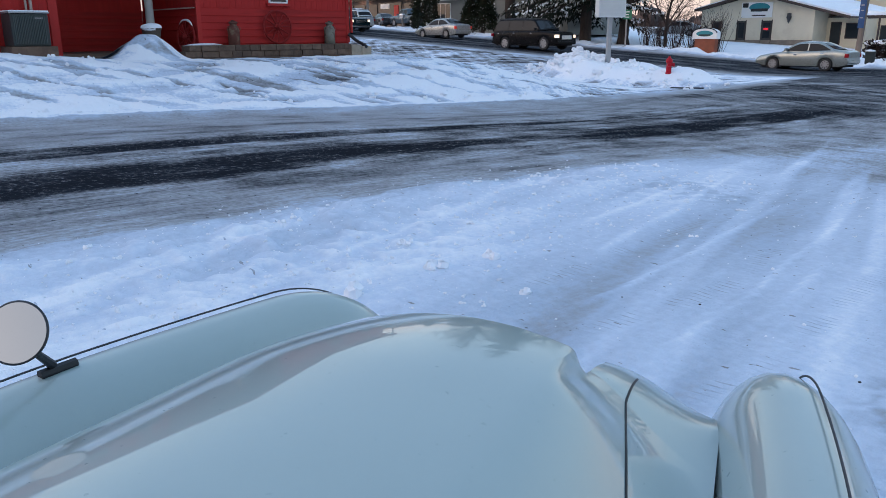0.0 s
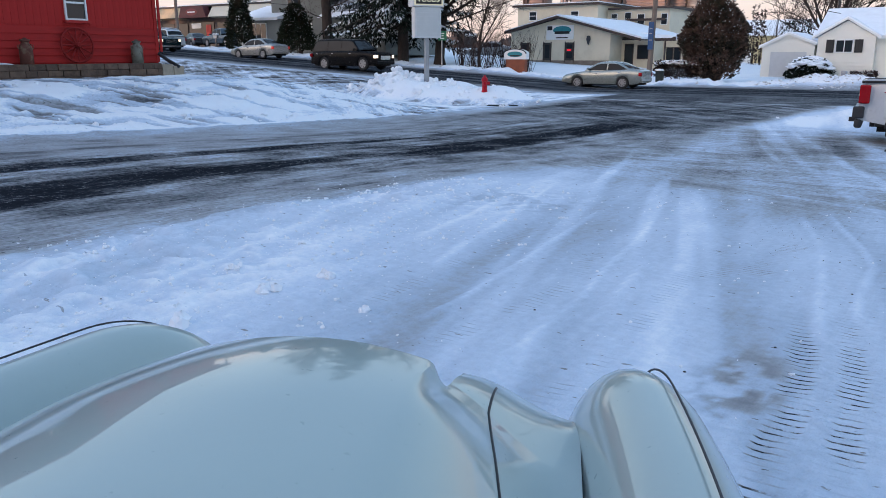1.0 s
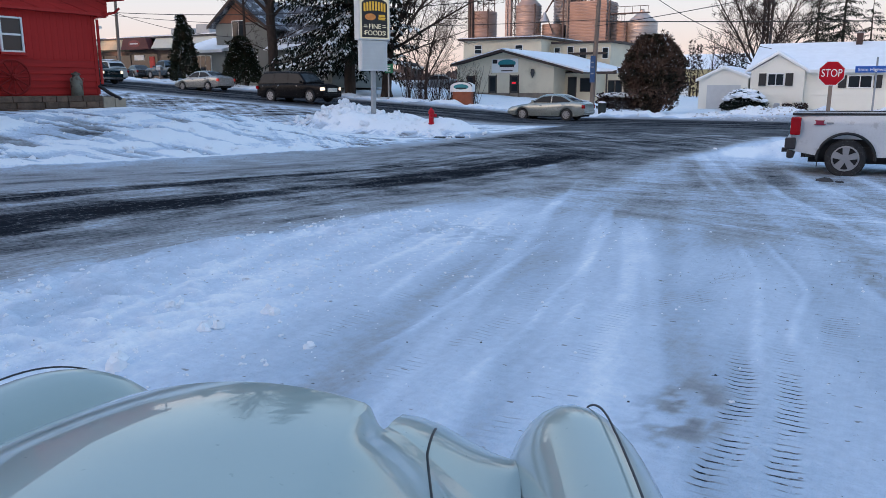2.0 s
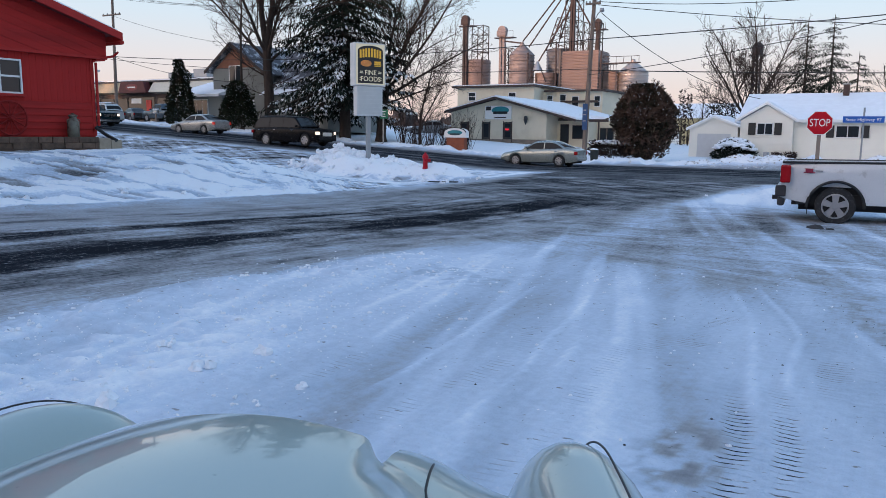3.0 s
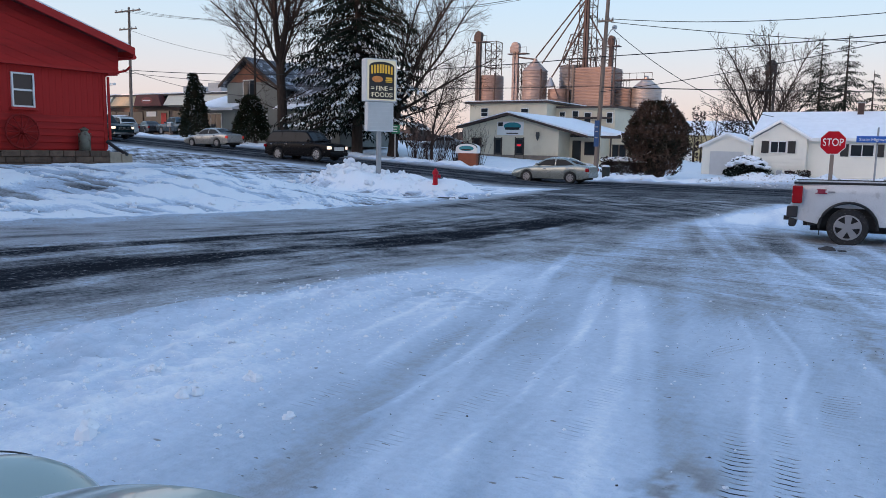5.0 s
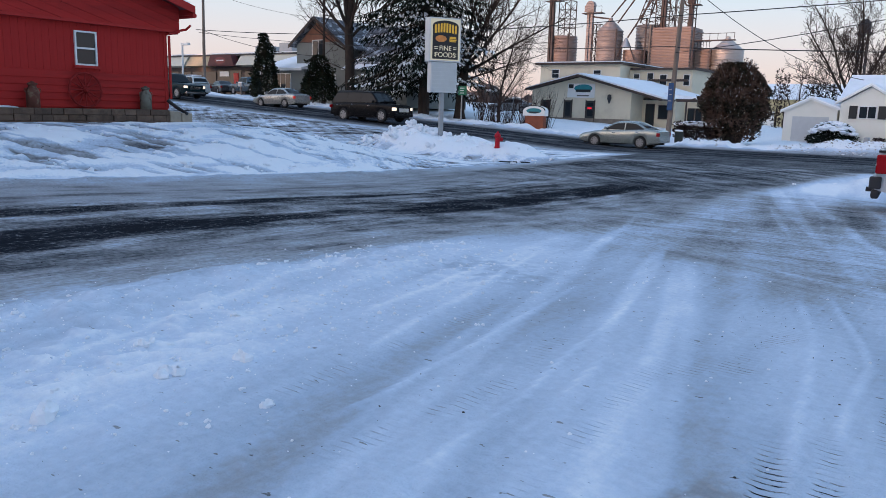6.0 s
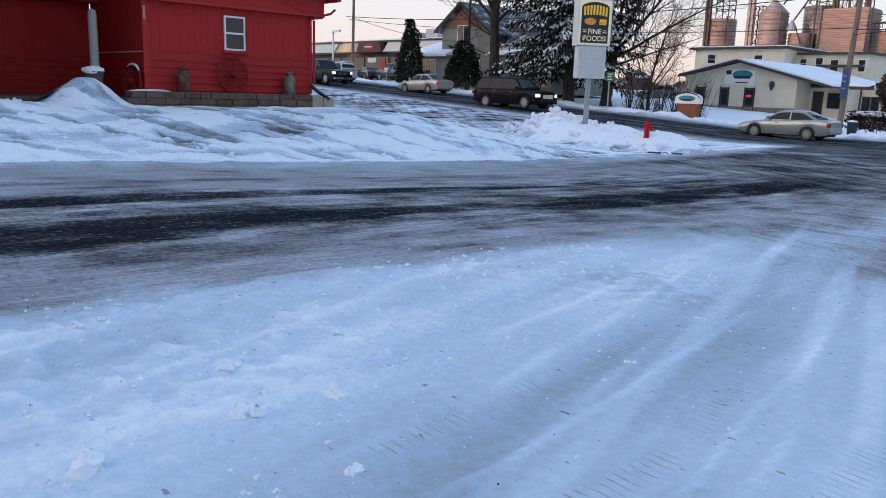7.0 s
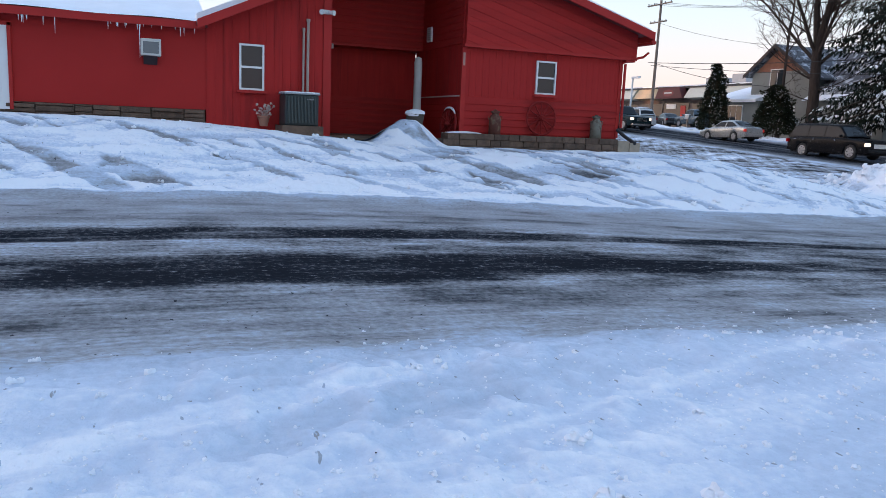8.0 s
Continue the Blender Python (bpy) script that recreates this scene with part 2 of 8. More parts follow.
def rut_slots(x, y):
    """Short ruts that wheels cut slantwise into the snow before the red building."""
    u, v = 0.64 * x + 0.77 * y, -0.77 * x + 0.64 * y
    a = smooth_step(0.57, 0.66, fbm(u * 0.55, v * 2.8, 71, 3))
    b = smooth_step(0.58, 0.68, fbm(x * 1.5, y * 0.22, 72, 3))
    return np.clip(a * smooth_step(-15.0, -15.6, x) + b * smooth_step(-16.4, -15.2, x), 0, 1)


def plates(x, y):
    """Packed plates of snow between the ruts, with crisp edges."""
    return 0.6 * smooth_step(0.47, 0.55, fbm(x * 2.2 + 0.5 * y, y * 0.62, 73, 4)) + 0.4 * smooth_step(0.50, 0.58, fbm(x * 5.0, y * 1.3, 74, 3))


def crumbs_at(x, y):
    """Crumbled snow on the lot's edge: where it lies, its small bits, its larger clumps."""
    crumb = smooth_step(-5.8, -5.1, x) * (1 - smooth_step(-4.1, -2.7, x + 0.18 * (y - 3))) * (1 - smooth_step(7.0, 10.0, y))
    crumb = crumb * (0.25 + 0.75 * smooth_step(0.36, 0.58, fbm(x * 0.9, y * 0.6, 61, 3)))
    bits = crumb * smooth_step(0.50, 0.72, fbm(x * 8.0, y * 8.0, 62, 2))
    return crumb, bits, fbm(x * 3.0, y * 3.0, 63, 3) - 0.5


def ground_relief(x, y):
    x, y = np.asarray(x, float), np.asarray(y, float)
    lump = fbm(x * 1.3, y * 1.3, 3, 4) - 0.5
    fine = fbm(x * 5.0, y * 5.0, 9, 2) - 0.5
    lot = smooth_step(-6.2, -5.4, x) * (1 - smooth_step(33, 36, y))
    z = lot * (0.050 * (fbm((x + 0.22 * y) * 1.7, y * 0.16, 5, 4) - 0.5) + 0.010 * fine)
    # soft berm that the plough left between lot and street
    edge = -5.1 + 0.5 * (fbm(y * 0.4, y * 0 + 2, 6, 3) - 0.5)
    berm = np.exp(-((x - edge) / 0.75) ** 2) * (1 - smooth_step(6.5, 10.5, y))
    z = z + berm * (0.07 + 0.13 * lump + 0.07 * fine)
    # crumbled snow on the lot's edge
    crumb, bits, clumps = crumbs_at(x, y)
    z = z + 0.024 * bits + crumb * 0.020 * clumps
    # rutted snow before the red building
    front = smooth_step(-14.6, -15.6, x) * smooth_step(26, 18, y) * (0.25 + 0.75 * smooth_step(-20.4, -18.2, x))
    z = z + front * (0.08 * (fbm(x * 0.9 + y * 0.15, (y - 0.15 * x) * 0.28, 8, 4) - 0.5) + 0.08 * lump + 0.06 * fine + 0.085 * plates(x, y) - 0.04 * rut_slots(x, y))
    # corner island with its ploughed heaps
    isl = bump2(x, y, -19.4, 28.3, 5.4, 2.5, 0.55)
    height = np.interp(x, [-25, -24, -22.5, -20.5, -18, -16.2, -15.0, -14.2], [0.45, 1.15, 0.95, 0.72, 0.50, 0.72, 0.40, 0.0])
    z = z + isl * (height + 0.45 * lump * smooth_step(-18, -21, x) + 0.12 * lump)
    # bank at the lot's corner, behind the parked pickup
    bank = bump2(x, y, 1.6, 26.6, 6.4, 4.8, 0.6)
    z = z + bank * (0.80 + 0.7 * lump + 0.25 * fine)
    # ploughed ridge along the highway's far side
    ridge = np.exp(-((y - 48.2 - 0.5 * (fbm(x * 0.2, x * 0, 12, 2) - 0.5)) / 0.95) ** 2)
    tall = 0.22 + 0.48 * smooth_step(-10.5, -8.5, x) * (1 - smooth_step(1, 5, x))
    z = z + ridge * np.maximum(0.08, tall + 0.9 * lump)
    far = smooth_step(49.5, 52, y)
    z = z + far * 0.14 * lump
    # heap beside the store and the one at the porch
    z = z + 2.0 * bump2(x, y, -75.5, 52.0, 5.5, 2.2, 0.8) * (1 + 0.7 * lump)
    z = z + 0.68 * bump2(x, y, -20.1, 8.05, 1.0, 1.2, 0.95) * (1 + 0.5 * lump)
    # worn wheel paths are a little lower
    street = smooth_step(-15.0, -14.2, x) * smooth_step(-5.6, -6.3, x) * (1 - smooth_step(34, 36, y))
    z = z + street * 0.020 * (fbm(x * 3.0, y * 0.25, 21, 3) - 0.5)
    return z


def snow_cover(x, y):
    """How much snow lies (0 bare asphalt, 1 deep snow), which way the streaks run, and how ragged they are."""
    wob = 1.0 * (fbm(x * 0.05, y * 0.16, 31, 3) - 0.5)
    xs = x + wob
    street = np.interp(xs, [-15.3, -14.7, -14.0, -12.4, -11.4, -10.9, -10.2, -9.8, -9.5, -9.2, -9.0, -8.4, -7.95, -7.6, -6.8, -6.0, -5.5],
                       [0.94, 0.68, 0.58, 0.56, 0.53, 0.48, 0.45, 0.50, 0.47, 0.36, 0.17, 0.11, 0.14, 0.44, 0.51, 0.56, 0.60])
    # bare patches, broken along their length
    gap = fbm(x * 1.3, y * 0.30, 33, 4)
    street = street + 0.27 * smooth_step(0.53, 0.62, gap) * np.exp(-((xs + 8.4) / 0.9) ** 2)
    street = street - 0.26 * smooth_step(0.53, 0.61, fbm(x * 1.6, y * 0.12, 34, 3)) * np.exp(-((xs + 10.6) / 0.9) ** 2)
    street = street + 0.20 * (fbm(x * 2.2, y * 0.14, 35, 4) - 0.5) + 0.42 * (fbm(x * 3.4, y * 1.3, 38, 4) - 0.5)
    street = np.where(street > 0.55, 0.55 + 0.35 * (street - 0.55), street)
    on_street = (x < -4.5) & (x > -15.6)
    cover = np.where(on_street, street, 0.95)
    flow = np.zeros_like(x)
    rag = np.where(on_street, 0.15 + 0.33 * smooth_step(-12.2, -11.0, xs) * (1 - 0.6 * smooth_step(-7.8, -7.2, xs)), 0.10)
    # the lot: packed snow, worn where cars turn in
    lot = x > -6.4
    join = smooth_step(-6.3, -5.0, x + 0.8 * (fbm(x * 0.6, y * 0.25, 53, 3) - 0.5))
    turn = smooth_step(8.5, 13.5, y + 0.5 * (x + 5)) * (1 - smooth_step(21, 24, y)) * smooth_step(7, 3, x)
    band = fbm((x + 0.22 * y) * 1.7, y * 0.16, 5, 4) - 0.5
    lie = 0.775 + 0.40 * band + 0.11 * smooth_step(0.57, 0.72, fbm((x + 0.30 * y) * 2.6, y * 0.12, 54, 3)) + 0.22 * (fbm(x * 0.55, y * 0.22, 51, 4) - 0.5)
    lie = lie + 0.10 * np.exp(-((x + 4.4) / 1.0) ** 2) + 0.07 * crumbs_at(x, y)[1]
    # faint dark wear in the packed snow
    worn = 1.3 * bump2(x, y, -0.76, 3.45, 0.34, 0.75, 0.9) + 0.8 * bump2(x, y, -4.1, 7.3, 1.0, 1.3, 0.9) + 0.7 * bump2(x, y, 0.6, 8.0, 1.6, 2.6, 0.9)
    lie = lie - 0.17 * worn * smooth_step(0.44, 0.60, fbm(x * 9.0, y * 6.5, 52, 4))
    cover = np.where(lot, cover * (1 - join) + (lie - 0.20 * turn * (1 - 0.5 * smooth_step(-3.5, 0.5, x))) * join, cover)
    flow = np.where(lot, 0.75 * turn, flow)
    rag = np.where(lot, rag * (1 - join) + (0.065 + 0.36 * turn) * join, rag)
    # before the red building, and the drive beside it
    front = (x < -15.1) & (y < 36)
    smudge = fbm(x * 0.9 + y * 0.15, (y - 0.15 * x) * 0.28, 8, 4) - 0.5
    cover = np.where(front, 0.87 + 0.40 * smudge + 0.24 * plates(x, y) - 0.34 * rut_slots(x, y), cover)
    drive = smooth_step(-20.5, -24, x) * smooth_step(16, 20, y) * (1 - smooth_step(34, 36, y))
    cover = cover - np.where(front, 0.36 * drive, 0)
    cover = cover - np.where(front, 0.75 * bump2(x, y, -20.25, 6.5, 0.75, 1.25, 0.6), 0)
    strip = np.exp(-(((x + 23.6) * 0.62 + (y - 21.0) * 0.78) / 0.75) ** 2) * smooth_step(17.0, 19.5, y) * (1 - smooth_step(23, 27, y))
    cover = cover - np.where(front, 0.50 * strip, 0)
    flow = np.where(front, 0.06 + 0.36 * smooth_step(15, 20, y), flow)
    rag = np.where(front, 0.22 + 0.40 * smooth_step(15, 20, y), rag)
    # mouth of the street
    mouth = smooth_step(17, 25, y) * smooth_step(-14.6, -13.6, x) * (1 - smooth_step(-6.1, -4.7, x - 0.12 * (y - 24)))
    gray = 0.38 + 0.30 * (fbm((x + y) * 0.20, (y - x) * 0.75, 36, 4) - 0.5)
    cover = np.where(mouth > 0.01, cover * (1 - mouth) + gray * mouth, cover)
    rag = rag * (1 - mouth) + 0.45 * mouth
    flow = np.where(mouth > 0.01, np.maximum(flow, 0.42 * smooth_step(0.3, 0.8, mouth)), flow)
    # highway
    yw = y + 0.5 * (fbm(x * 0.06, y * 0.2, 37, 3) - 0.5)
    high = np.interp(yw, [34.3, 35.6, 37.2, 38.4, 39.4, 40.6, 41.6, 42.6, 43.6, 44.8, 46.0, 47.0, 47.6],
                     [0.9, 0.56, 0.34, 0.20, 0.32, 0.20, 0.38, 0.18, 0.26, 0.20, 0.42, 0.62, 0.95])
    near = np.where((x > -14.5), 31.8, 34.0)
    on = smooth_step(near, near + 1.6, y)
    hv = np.where((y < 38.4) & (x > -14.5) & (x < 12), 0.34, high)
    cover = cover * (1 - on) + hv * on
    flow = flow * (1 - on) + on
    rag = rag * (1 - on) + 0.32 * on
    isl = bump2(x, y, -19.4, 28.3, 5.25, 2.45, 0.25)
    bank = bump2(x, y, 1.4, 26.4, 6.6, 5.0, 0.35)
    deep = np.maximum(isl, bank)
    cover = np.maximum(cover, deep * 1.05)
    rag = rag * (1 - 0.8 * deep)
    cover = np.where(y > 47.4, 0.97, cover)
    rag = np.where(y > 47.4, 0.12, rag)
    shop = smooth_step(-62, -66, x) * smooth_step(50, 53, y) * (1 - smooth_step(64, 66, y))
    cover = cover - 0.45 * shop
    return np.clip(cover, -0.1, 1.1), flow, rag


def spaced(stops):
    """Grid lines: pairs of start and step, then the end."""
    out = []
    for (a, s), (b, _) in zip(stops, stops[1:]):
        out += list(np.arange(a, b - 1e-6, s))
    return np.array(out + [stops[-1][0]])


gx = spaced([(-3200, 400), (-400, 60), (-160, 10), (-100, 1.2), (-48, 0.45), (-26, 0.12), (-20, 0.07), (-6.6, 0.034), (1.4, 0.09), (6, 0.4), (14, 2), (40, 12), (160, 120), (400, 400), (3200, 0)])
gy = spaced([(-3200, 400), (-400, 60), (-100, 12), (-28, 1.5), (-10, 0.3), (-1, 0.07), (1.4, 0.034), (8.6, 0.07), (16, 0.12), (31, 0.2), (36, 0.35), (50, 0.8), (70, 3), (130, 15), (400, 200), (3200, 0)])
GX, GY = np.meshgrid(gx, gy)
GZ = ground_base(GX, GY) + ground_relief(GX, GY)
GC, GF, GR = snow_cover(GX, GY)
# tyre tracks across the lot, each as where it runs (y, x), its half width and depth
TREADS = [([(2.0, -0.38), (3.3, -0.525), (4.7, -0.68)], 0.072, 0.85), ([(2.2, -0.17), (3.7, -0.335), (5.0, -0.49)], 0.058, 0.75), ([(5.2, -1.16), (7.2, -1.13)], 0.12, 0.5), ([(5.0, -1.42), (6.0, -1.30)], 0.09, 0.3),
          ([(2.9, -2.22), (4.3, -2.11), (6.2, -2.38)], 0.08, 0.26), ([(2.6, -1.38), (4.4, -1.46), (6.6, -1.62)], 0.07, 0.26), ([(4.6, -0.14), (7.6, -0.36)], 0.10, 0.34), ([(3.4, 0.55), (8.5, 0.30)], 0.10, 0.26), ([(3.0, -2.9), (6.5, -3.2)], 0.07, 0.18)]
RIDGES = [([(3.0, -1.80), (4.5, -1.95), (5.5, -2.12), (7.6, -2.60)], 0.030), ([(3.2, -1.64), (4.4, -1.74), (5.6, -1.90)], 0.030), ([(3.0, -0.46), (4.4, -0.57), (5.5, -0.70), (7.2, -1.05), (9.0, -1.45)], 0.05), ([(4.6, -0.40), (6.3, -0.52), (7.4, -0.77), (9.2, -1.25)], 0.045),
          ([(4.0, -3.02), (5.6, -3.41), (8.0, -4.15)], 0.07), ([(3.2, -2.5), (5.0, -2.66), (7.5, -3.2)], 0.04), ([(5.0, -3.7), (8.2, -4.5)], 0.06)]


def beside(x, y, line, half, soft):
    """1 on a track, fading past its half width and at its ends."""
    ys, xs = [p[0] for p in line], [p[1] for p in line]
    c = np.interp(y, ys, xs) + 0.03 * np.sin(y * 2.1)
    return smooth_step(half + soft, half, np.abs(x - c)) * smooth_step(ys[0], ys[0] + 0.5, y) * (1 - smooth_step(ys[-1] - 0.7, ys[-1], y))


def tread_band(x, y):
    out = np.zeros_like(x)
    for line, half, deep in TREADS:
        out = np.maximum(out, deep * beside(x, y, line, half * 0.8, half * 0.25))
    return out * (0.10 + 0.90 * smooth_step(0.44, 0.58, fbm(x * 2.6, y * 2.2, 44, 3)))


def ridge_lines(x, y):
    out = np.zeros_like(x)
    for line, half in RIDGES:
        out = np.maximum(out, beside(x, y, line, half * 0.2, half * 0.9))
    return out * (0.35 + 0.65 * smooth_step(0.35, 0.6, fbm(x * 2.0, y * 1.0, 45, 3)))


GT = tread_band(GX, GY)
GW = ridge_lines(GX, GY)
GZ = GZ - 0.010 * GT + 0.010 * GW
GC = GC + 0.10 * GW
ny_, nx_ = GX.shape


def ground_z(x, y):
    """Height of the finished ground sheet."""
    i = int(np.clip(np.searchsorted(gx, x) - 1, 0, nx_ - 2))
    j = int(np.clip(np.searchsorted(gy, y) - 1, 0, ny_ - 2))
    u, v = (x - gx[i]) / (gx[i + 1] - gx[i]), (y - gy[j]) / (gy[j + 1] - gy[j])
    return float((GZ[j, i] * (1 - u) + GZ[j, i + 1] * u) * (1 - v) + (GZ[j + 1, i] * (1 - u) + GZ[j + 1, i + 1] * u) * v)


gm = bpy.data.meshes.new("ground")
idx = np.arange(nx_ * ny_).reshape(ny_, nx_)
quads = np.stack([idx[:-1, :-1], idx[:-1, 1:], idx[1:, 1:], idx[1:, :-1]], -1).reshape(-1, 4)
gm.vertices.add(nx_ * ny_)
gm.vertices.foreach_set("co", np.stack([GX, GY, GZ], -1).ravel())
gm.loops.add(quads.size)
gm.loops.foreach_set("vertex_index", quads.ravel())
gm.polygons.add(len(quads))
gm.polygons.foreach_set("loop_start", np.arange(0, quads.size, 4))
gm.polygons.foreach_set("use_smooth", np.ones(len(quads), bool))
gm.update()
gm.validate()
for key, values in (("cover", GC), ("flow", GF), ("rag", GR), ("tread", GT)):
    gm.attributes.new(key, 'FLOAT', 'POINT').data.foreach_set("value", values.ravel())


def ground_material():
    m = bpy.data.materials.new("snowy_ground")
    m.use_nodes = True
    n, l = m.node_tree.nodes, m.node_tree.links
    b = n["Principled BSDF"]
    tc = n.new("ShaderNodeTexCoord")

    def attr(name):
        a = n.new("ShaderNodeAttribute")
        a.attribute_name = name
        return a.outputs["Fac"]

    def tex(scale, stretch, turn=0.0, detail=5.0, rough=0.6):
        mp = n.new("ShaderNodeMapping")
        mp.vector_type = 'TEXTURE'
        mp.inputs[2].default_value = (0, 0, turn)
        mp.inputs[3].default_value = stretch
        l.new(tc.outputs["Object"], mp.inputs[0])
        t = n.new("ShaderNodeTexNoise")
        t.inputs["Scale"].default_value = scale
        t.inputs["Detail"].default_value = detail
        t.inputs["Roughness"].default_value = rough
        l.new(mp.outputs[0], t.inputs["Vector"])
        k = n.new("ShaderNodeMapRange")
        k.inputs[1].default_value, k.inputs[2].default_value = 0.28, 0.72
        l.new(t.outputs[0], k.inputs[0])
        return k.outputs[0]

    def maths(op, a, c, d=None, clamp=False):
        k = n.new("ShaderNodeMath")
        k.operation, k.use_clamp = op, clamp
        for i, v in enumerate((a, c, d)):
            if v is None:
                continue
            if isinstance(v, (int, float)):
                k.inputs[i].default_value = v
            else:
                l.new(v, k.inputs[i])
        return k.outputs[0]

    def rng(v, a, c, d=0.0, e=1.0):
        k = n.new("ShaderNodeMapRange")
        for i, w in enumerate((a, c, d, e)):
            k.inputs[i + 1].default_value = w
        l.new(v, k.inputs[0])
        return k.outputs[0]

    def blend(f, a, c):
        return maths('ADD', maths('MULTIPLY', a, maths('SUBTRACT', 1.0, f)), maths('MULTIPLY', c, f))

    flow, cover, rag, tread = attr("flow"), attr("cover"), attr("rag"), attr("tread")
    along_y = tex(1.0, (0.28, 4.0, 1))
    along_y2 = tex(1.0, (0.07, 1.1, 1), detail=4)
    along_x = tex(1.0, (4.5, 0.30, 1))
    along_x2 = tex(1.0, (1.2, 0.08, 1), detail=4)
    diag = blend(0.35, tex(1.0, (3.6, 0.42, 1), turn=radians(-34)), tex(1.0, (1.4, 0.10, 1), turn=radians(-28)))
    grit = tex(16.0, (1, 1, 1), detail=4)
    patch = tex(0.8, (1, 1, 1), detail=4)
    along_y3 = tex(1.0, (0.022, 0.45, 1), detail=3)
    along_x3 = tex(1.0, (0.5, 0.03, 1), detail=3)
    sx = blend(0.30, blend(0.5, along_x, along_x2), along_x3)
    sy = blend(0.30, blend(0.5, along_y, along_y2), along_y3)
    # 0 along the street, about 0.42 slantwise, 1 along the highway
    fd = rng(flow, 0.15, 0.40)
    fx = rng(flow, 0.5, 0.75)
    streak = blend(fx, blend(fd, sy, diag), sx)
    c = maths('ADD', cover, maths('MULTIPLY', maths('SUBTRACT', streak, 0.5), maths('MULTIPLY', rag, 1.05)))
    c = maths('ADD', c, maths('MULTIPLY', maths('SUBTRACT', patch, 0.5), maths('ADD', 0.04, maths('MULTIPLY', rag, 0.45))))
    # crumbs of snow lying on the bare asphalt
    crumbs = rng(tex(1.0, (0.045, 0.10, 1), detail=5, rough=0.7), 0.58, 0.95)
    bare = rng(c, 0.34, 0.16)
    c = maths('ADD', c, maths('MULTIPLY', maths('MULTIPLY', crumbs, bare), 0.42))
    c = maths('ADD', c, maths('MULTIPLY', maths('SUBTRACT', grit, 0.5), maths('ADD', 0.05, maths('MULTIPLY', rag, 0.42))))
    # the bars that tyre blocks print
    wv = n.new("ShaderNodeTexWave")
    wv.wave_type, wv.bands_direction = 'BANDS', 'Y'
    wv.inputs["Scale"].default_value = 5.4
    wv.inputs["Distortion"].default_value = 0.8
    wv.inputs["Detail"].default_value = 2.0
    wv.inputs["Detail Scale"].default_value = 2.0
    l.new(tc.outputs["Object"], wv.inputs["Vector"])
    bars = maths('MULTIPLY', rng(wv.outputs["Fac"], 0.84, 0.97), tread)
    c = maths('SUBTRACT', c, maths('MULTIPLY', maths('MULTIPLY', bars, rng(grit, 0.2, 0.6)), 0.68))
    # short dark chips of ice and grit in the packed snow
    chips = tex(1.0, (0.11, 0.05, 1), detail=3, rough=0.5)
    thin = rng(chips, 0.93, 1.0)
    c = maths('SUBTRACT', c, maths('MULTIPLY', thin, 0.26))
    ramp = n.new("ShaderNodeValToRGB")
    e = ramp.color_ramp.elements
    e[0].position, e[0].color = 0.10, (0.020, 0.022, 0.027, 1)
    e[1].position, e[1].color = 0.97, (0.90, 0.92, 0.945, 1)
    for p, col in ((0.26, (0.036, 0.039, 0.046)), (0.36, (0.085, 0.090, 0.098)), (0.45, (0.190, 0.195, 0.203)), (0.58, (0.340, 0.352, 0.370)), (0.70, (0.455, 0.530, 0.625)), (0.84, (0.635, 0.71, 0.815))):
        k = e.new(p)
        k.color = (*col, 1)
    l.new(c, ramp.inputs[0])
    l.new(ramp.outputs[0], b.inputs["Base Color"])
    r = n.new("ShaderNodeMapRange")
    r.inputs[1].default_value, r.inputs[2].default_value, r.inputs[3].default_value, r.inputs[4].default_value = 0.2, 0.6, 0.62, 0.80
    l.new(c, r.inputs[0])
    l.new(r.outputs[0], b.inputs["Roughness"])
    l.new(rng(c, 0.25, 0.6, 0.0, 0.22), b.inputs["Specular IOR Level"])
    fine = tex(55.0, (1, 1, 1), detail=3)
    mid = tex(6.0, (1, 1, 1), detail=4, rough=0.5)
    hgt = maths('ADD', maths('MULTIPLY', fine, 0.10), maths('ADD', maths('ADD', maths('MULTIPLY', mid, 0.6), maths('MULTIPLY', tex(21.0, (1, 1, 1), detail=3, rough=0.6), 0.35)), maths('MULTIPLY', streak, maths('MULTIPLY', rag, 2.0))))
    hgt = maths('SUBTRACT', hgt, maths('MULTIPLY', bars, 0.5))
    bp = n.new("ShaderNodeBump")
    bp.inputs["Strength"].default_value = 0.75
    bp.inputs["Distance"].default_value = 0.03
    l.new(hgt, bp.inputs["Height"])
    l.new(bp.outputs[0], b.inputs["Normal"])
    return m


gm.materials.append(ground_material())
tagged(new("ground", gm), "packed snow, icy street and slushy highway asphalt", "ground", kind="structure")


# unseen woods added far behind the camera to keep low sun off the street
def far_woods(name, pts, low, high, seed, label):
    rnd = random.Random(seed)
    s = Shape()
    for (x0, y0), (x1, y1) in zip(pts, pts[1:]):
        n = max(2, int(math.hypot(x1 - x0, y1 - y0) / 5))
        for i in range(n):
            t = (i + rnd.random()) / n
            x, y = x0 + (x1 - x0) * t + rnd.uniform(-6, 6), y0 + (y1 - y0) * t + rnd.uniform(-6, 6)
            hgt = rnd.uniform(low, high)
            for _ in range(3 if high < 15 else 7):
                w = rnd.uniform(2.5, 5)
                s.blob((x + rnd.uniform(-4, 4), y + rnd.uniform(-3, 3), hgt * rnd.uniform(0.3, 0.62)), w, w, hgt * 0.45, rnd, 0.35, 7, 5)
    ob = part(name, s, FAR_WOOD)
    return tagged(ob, label, "woods", kind="stuff")


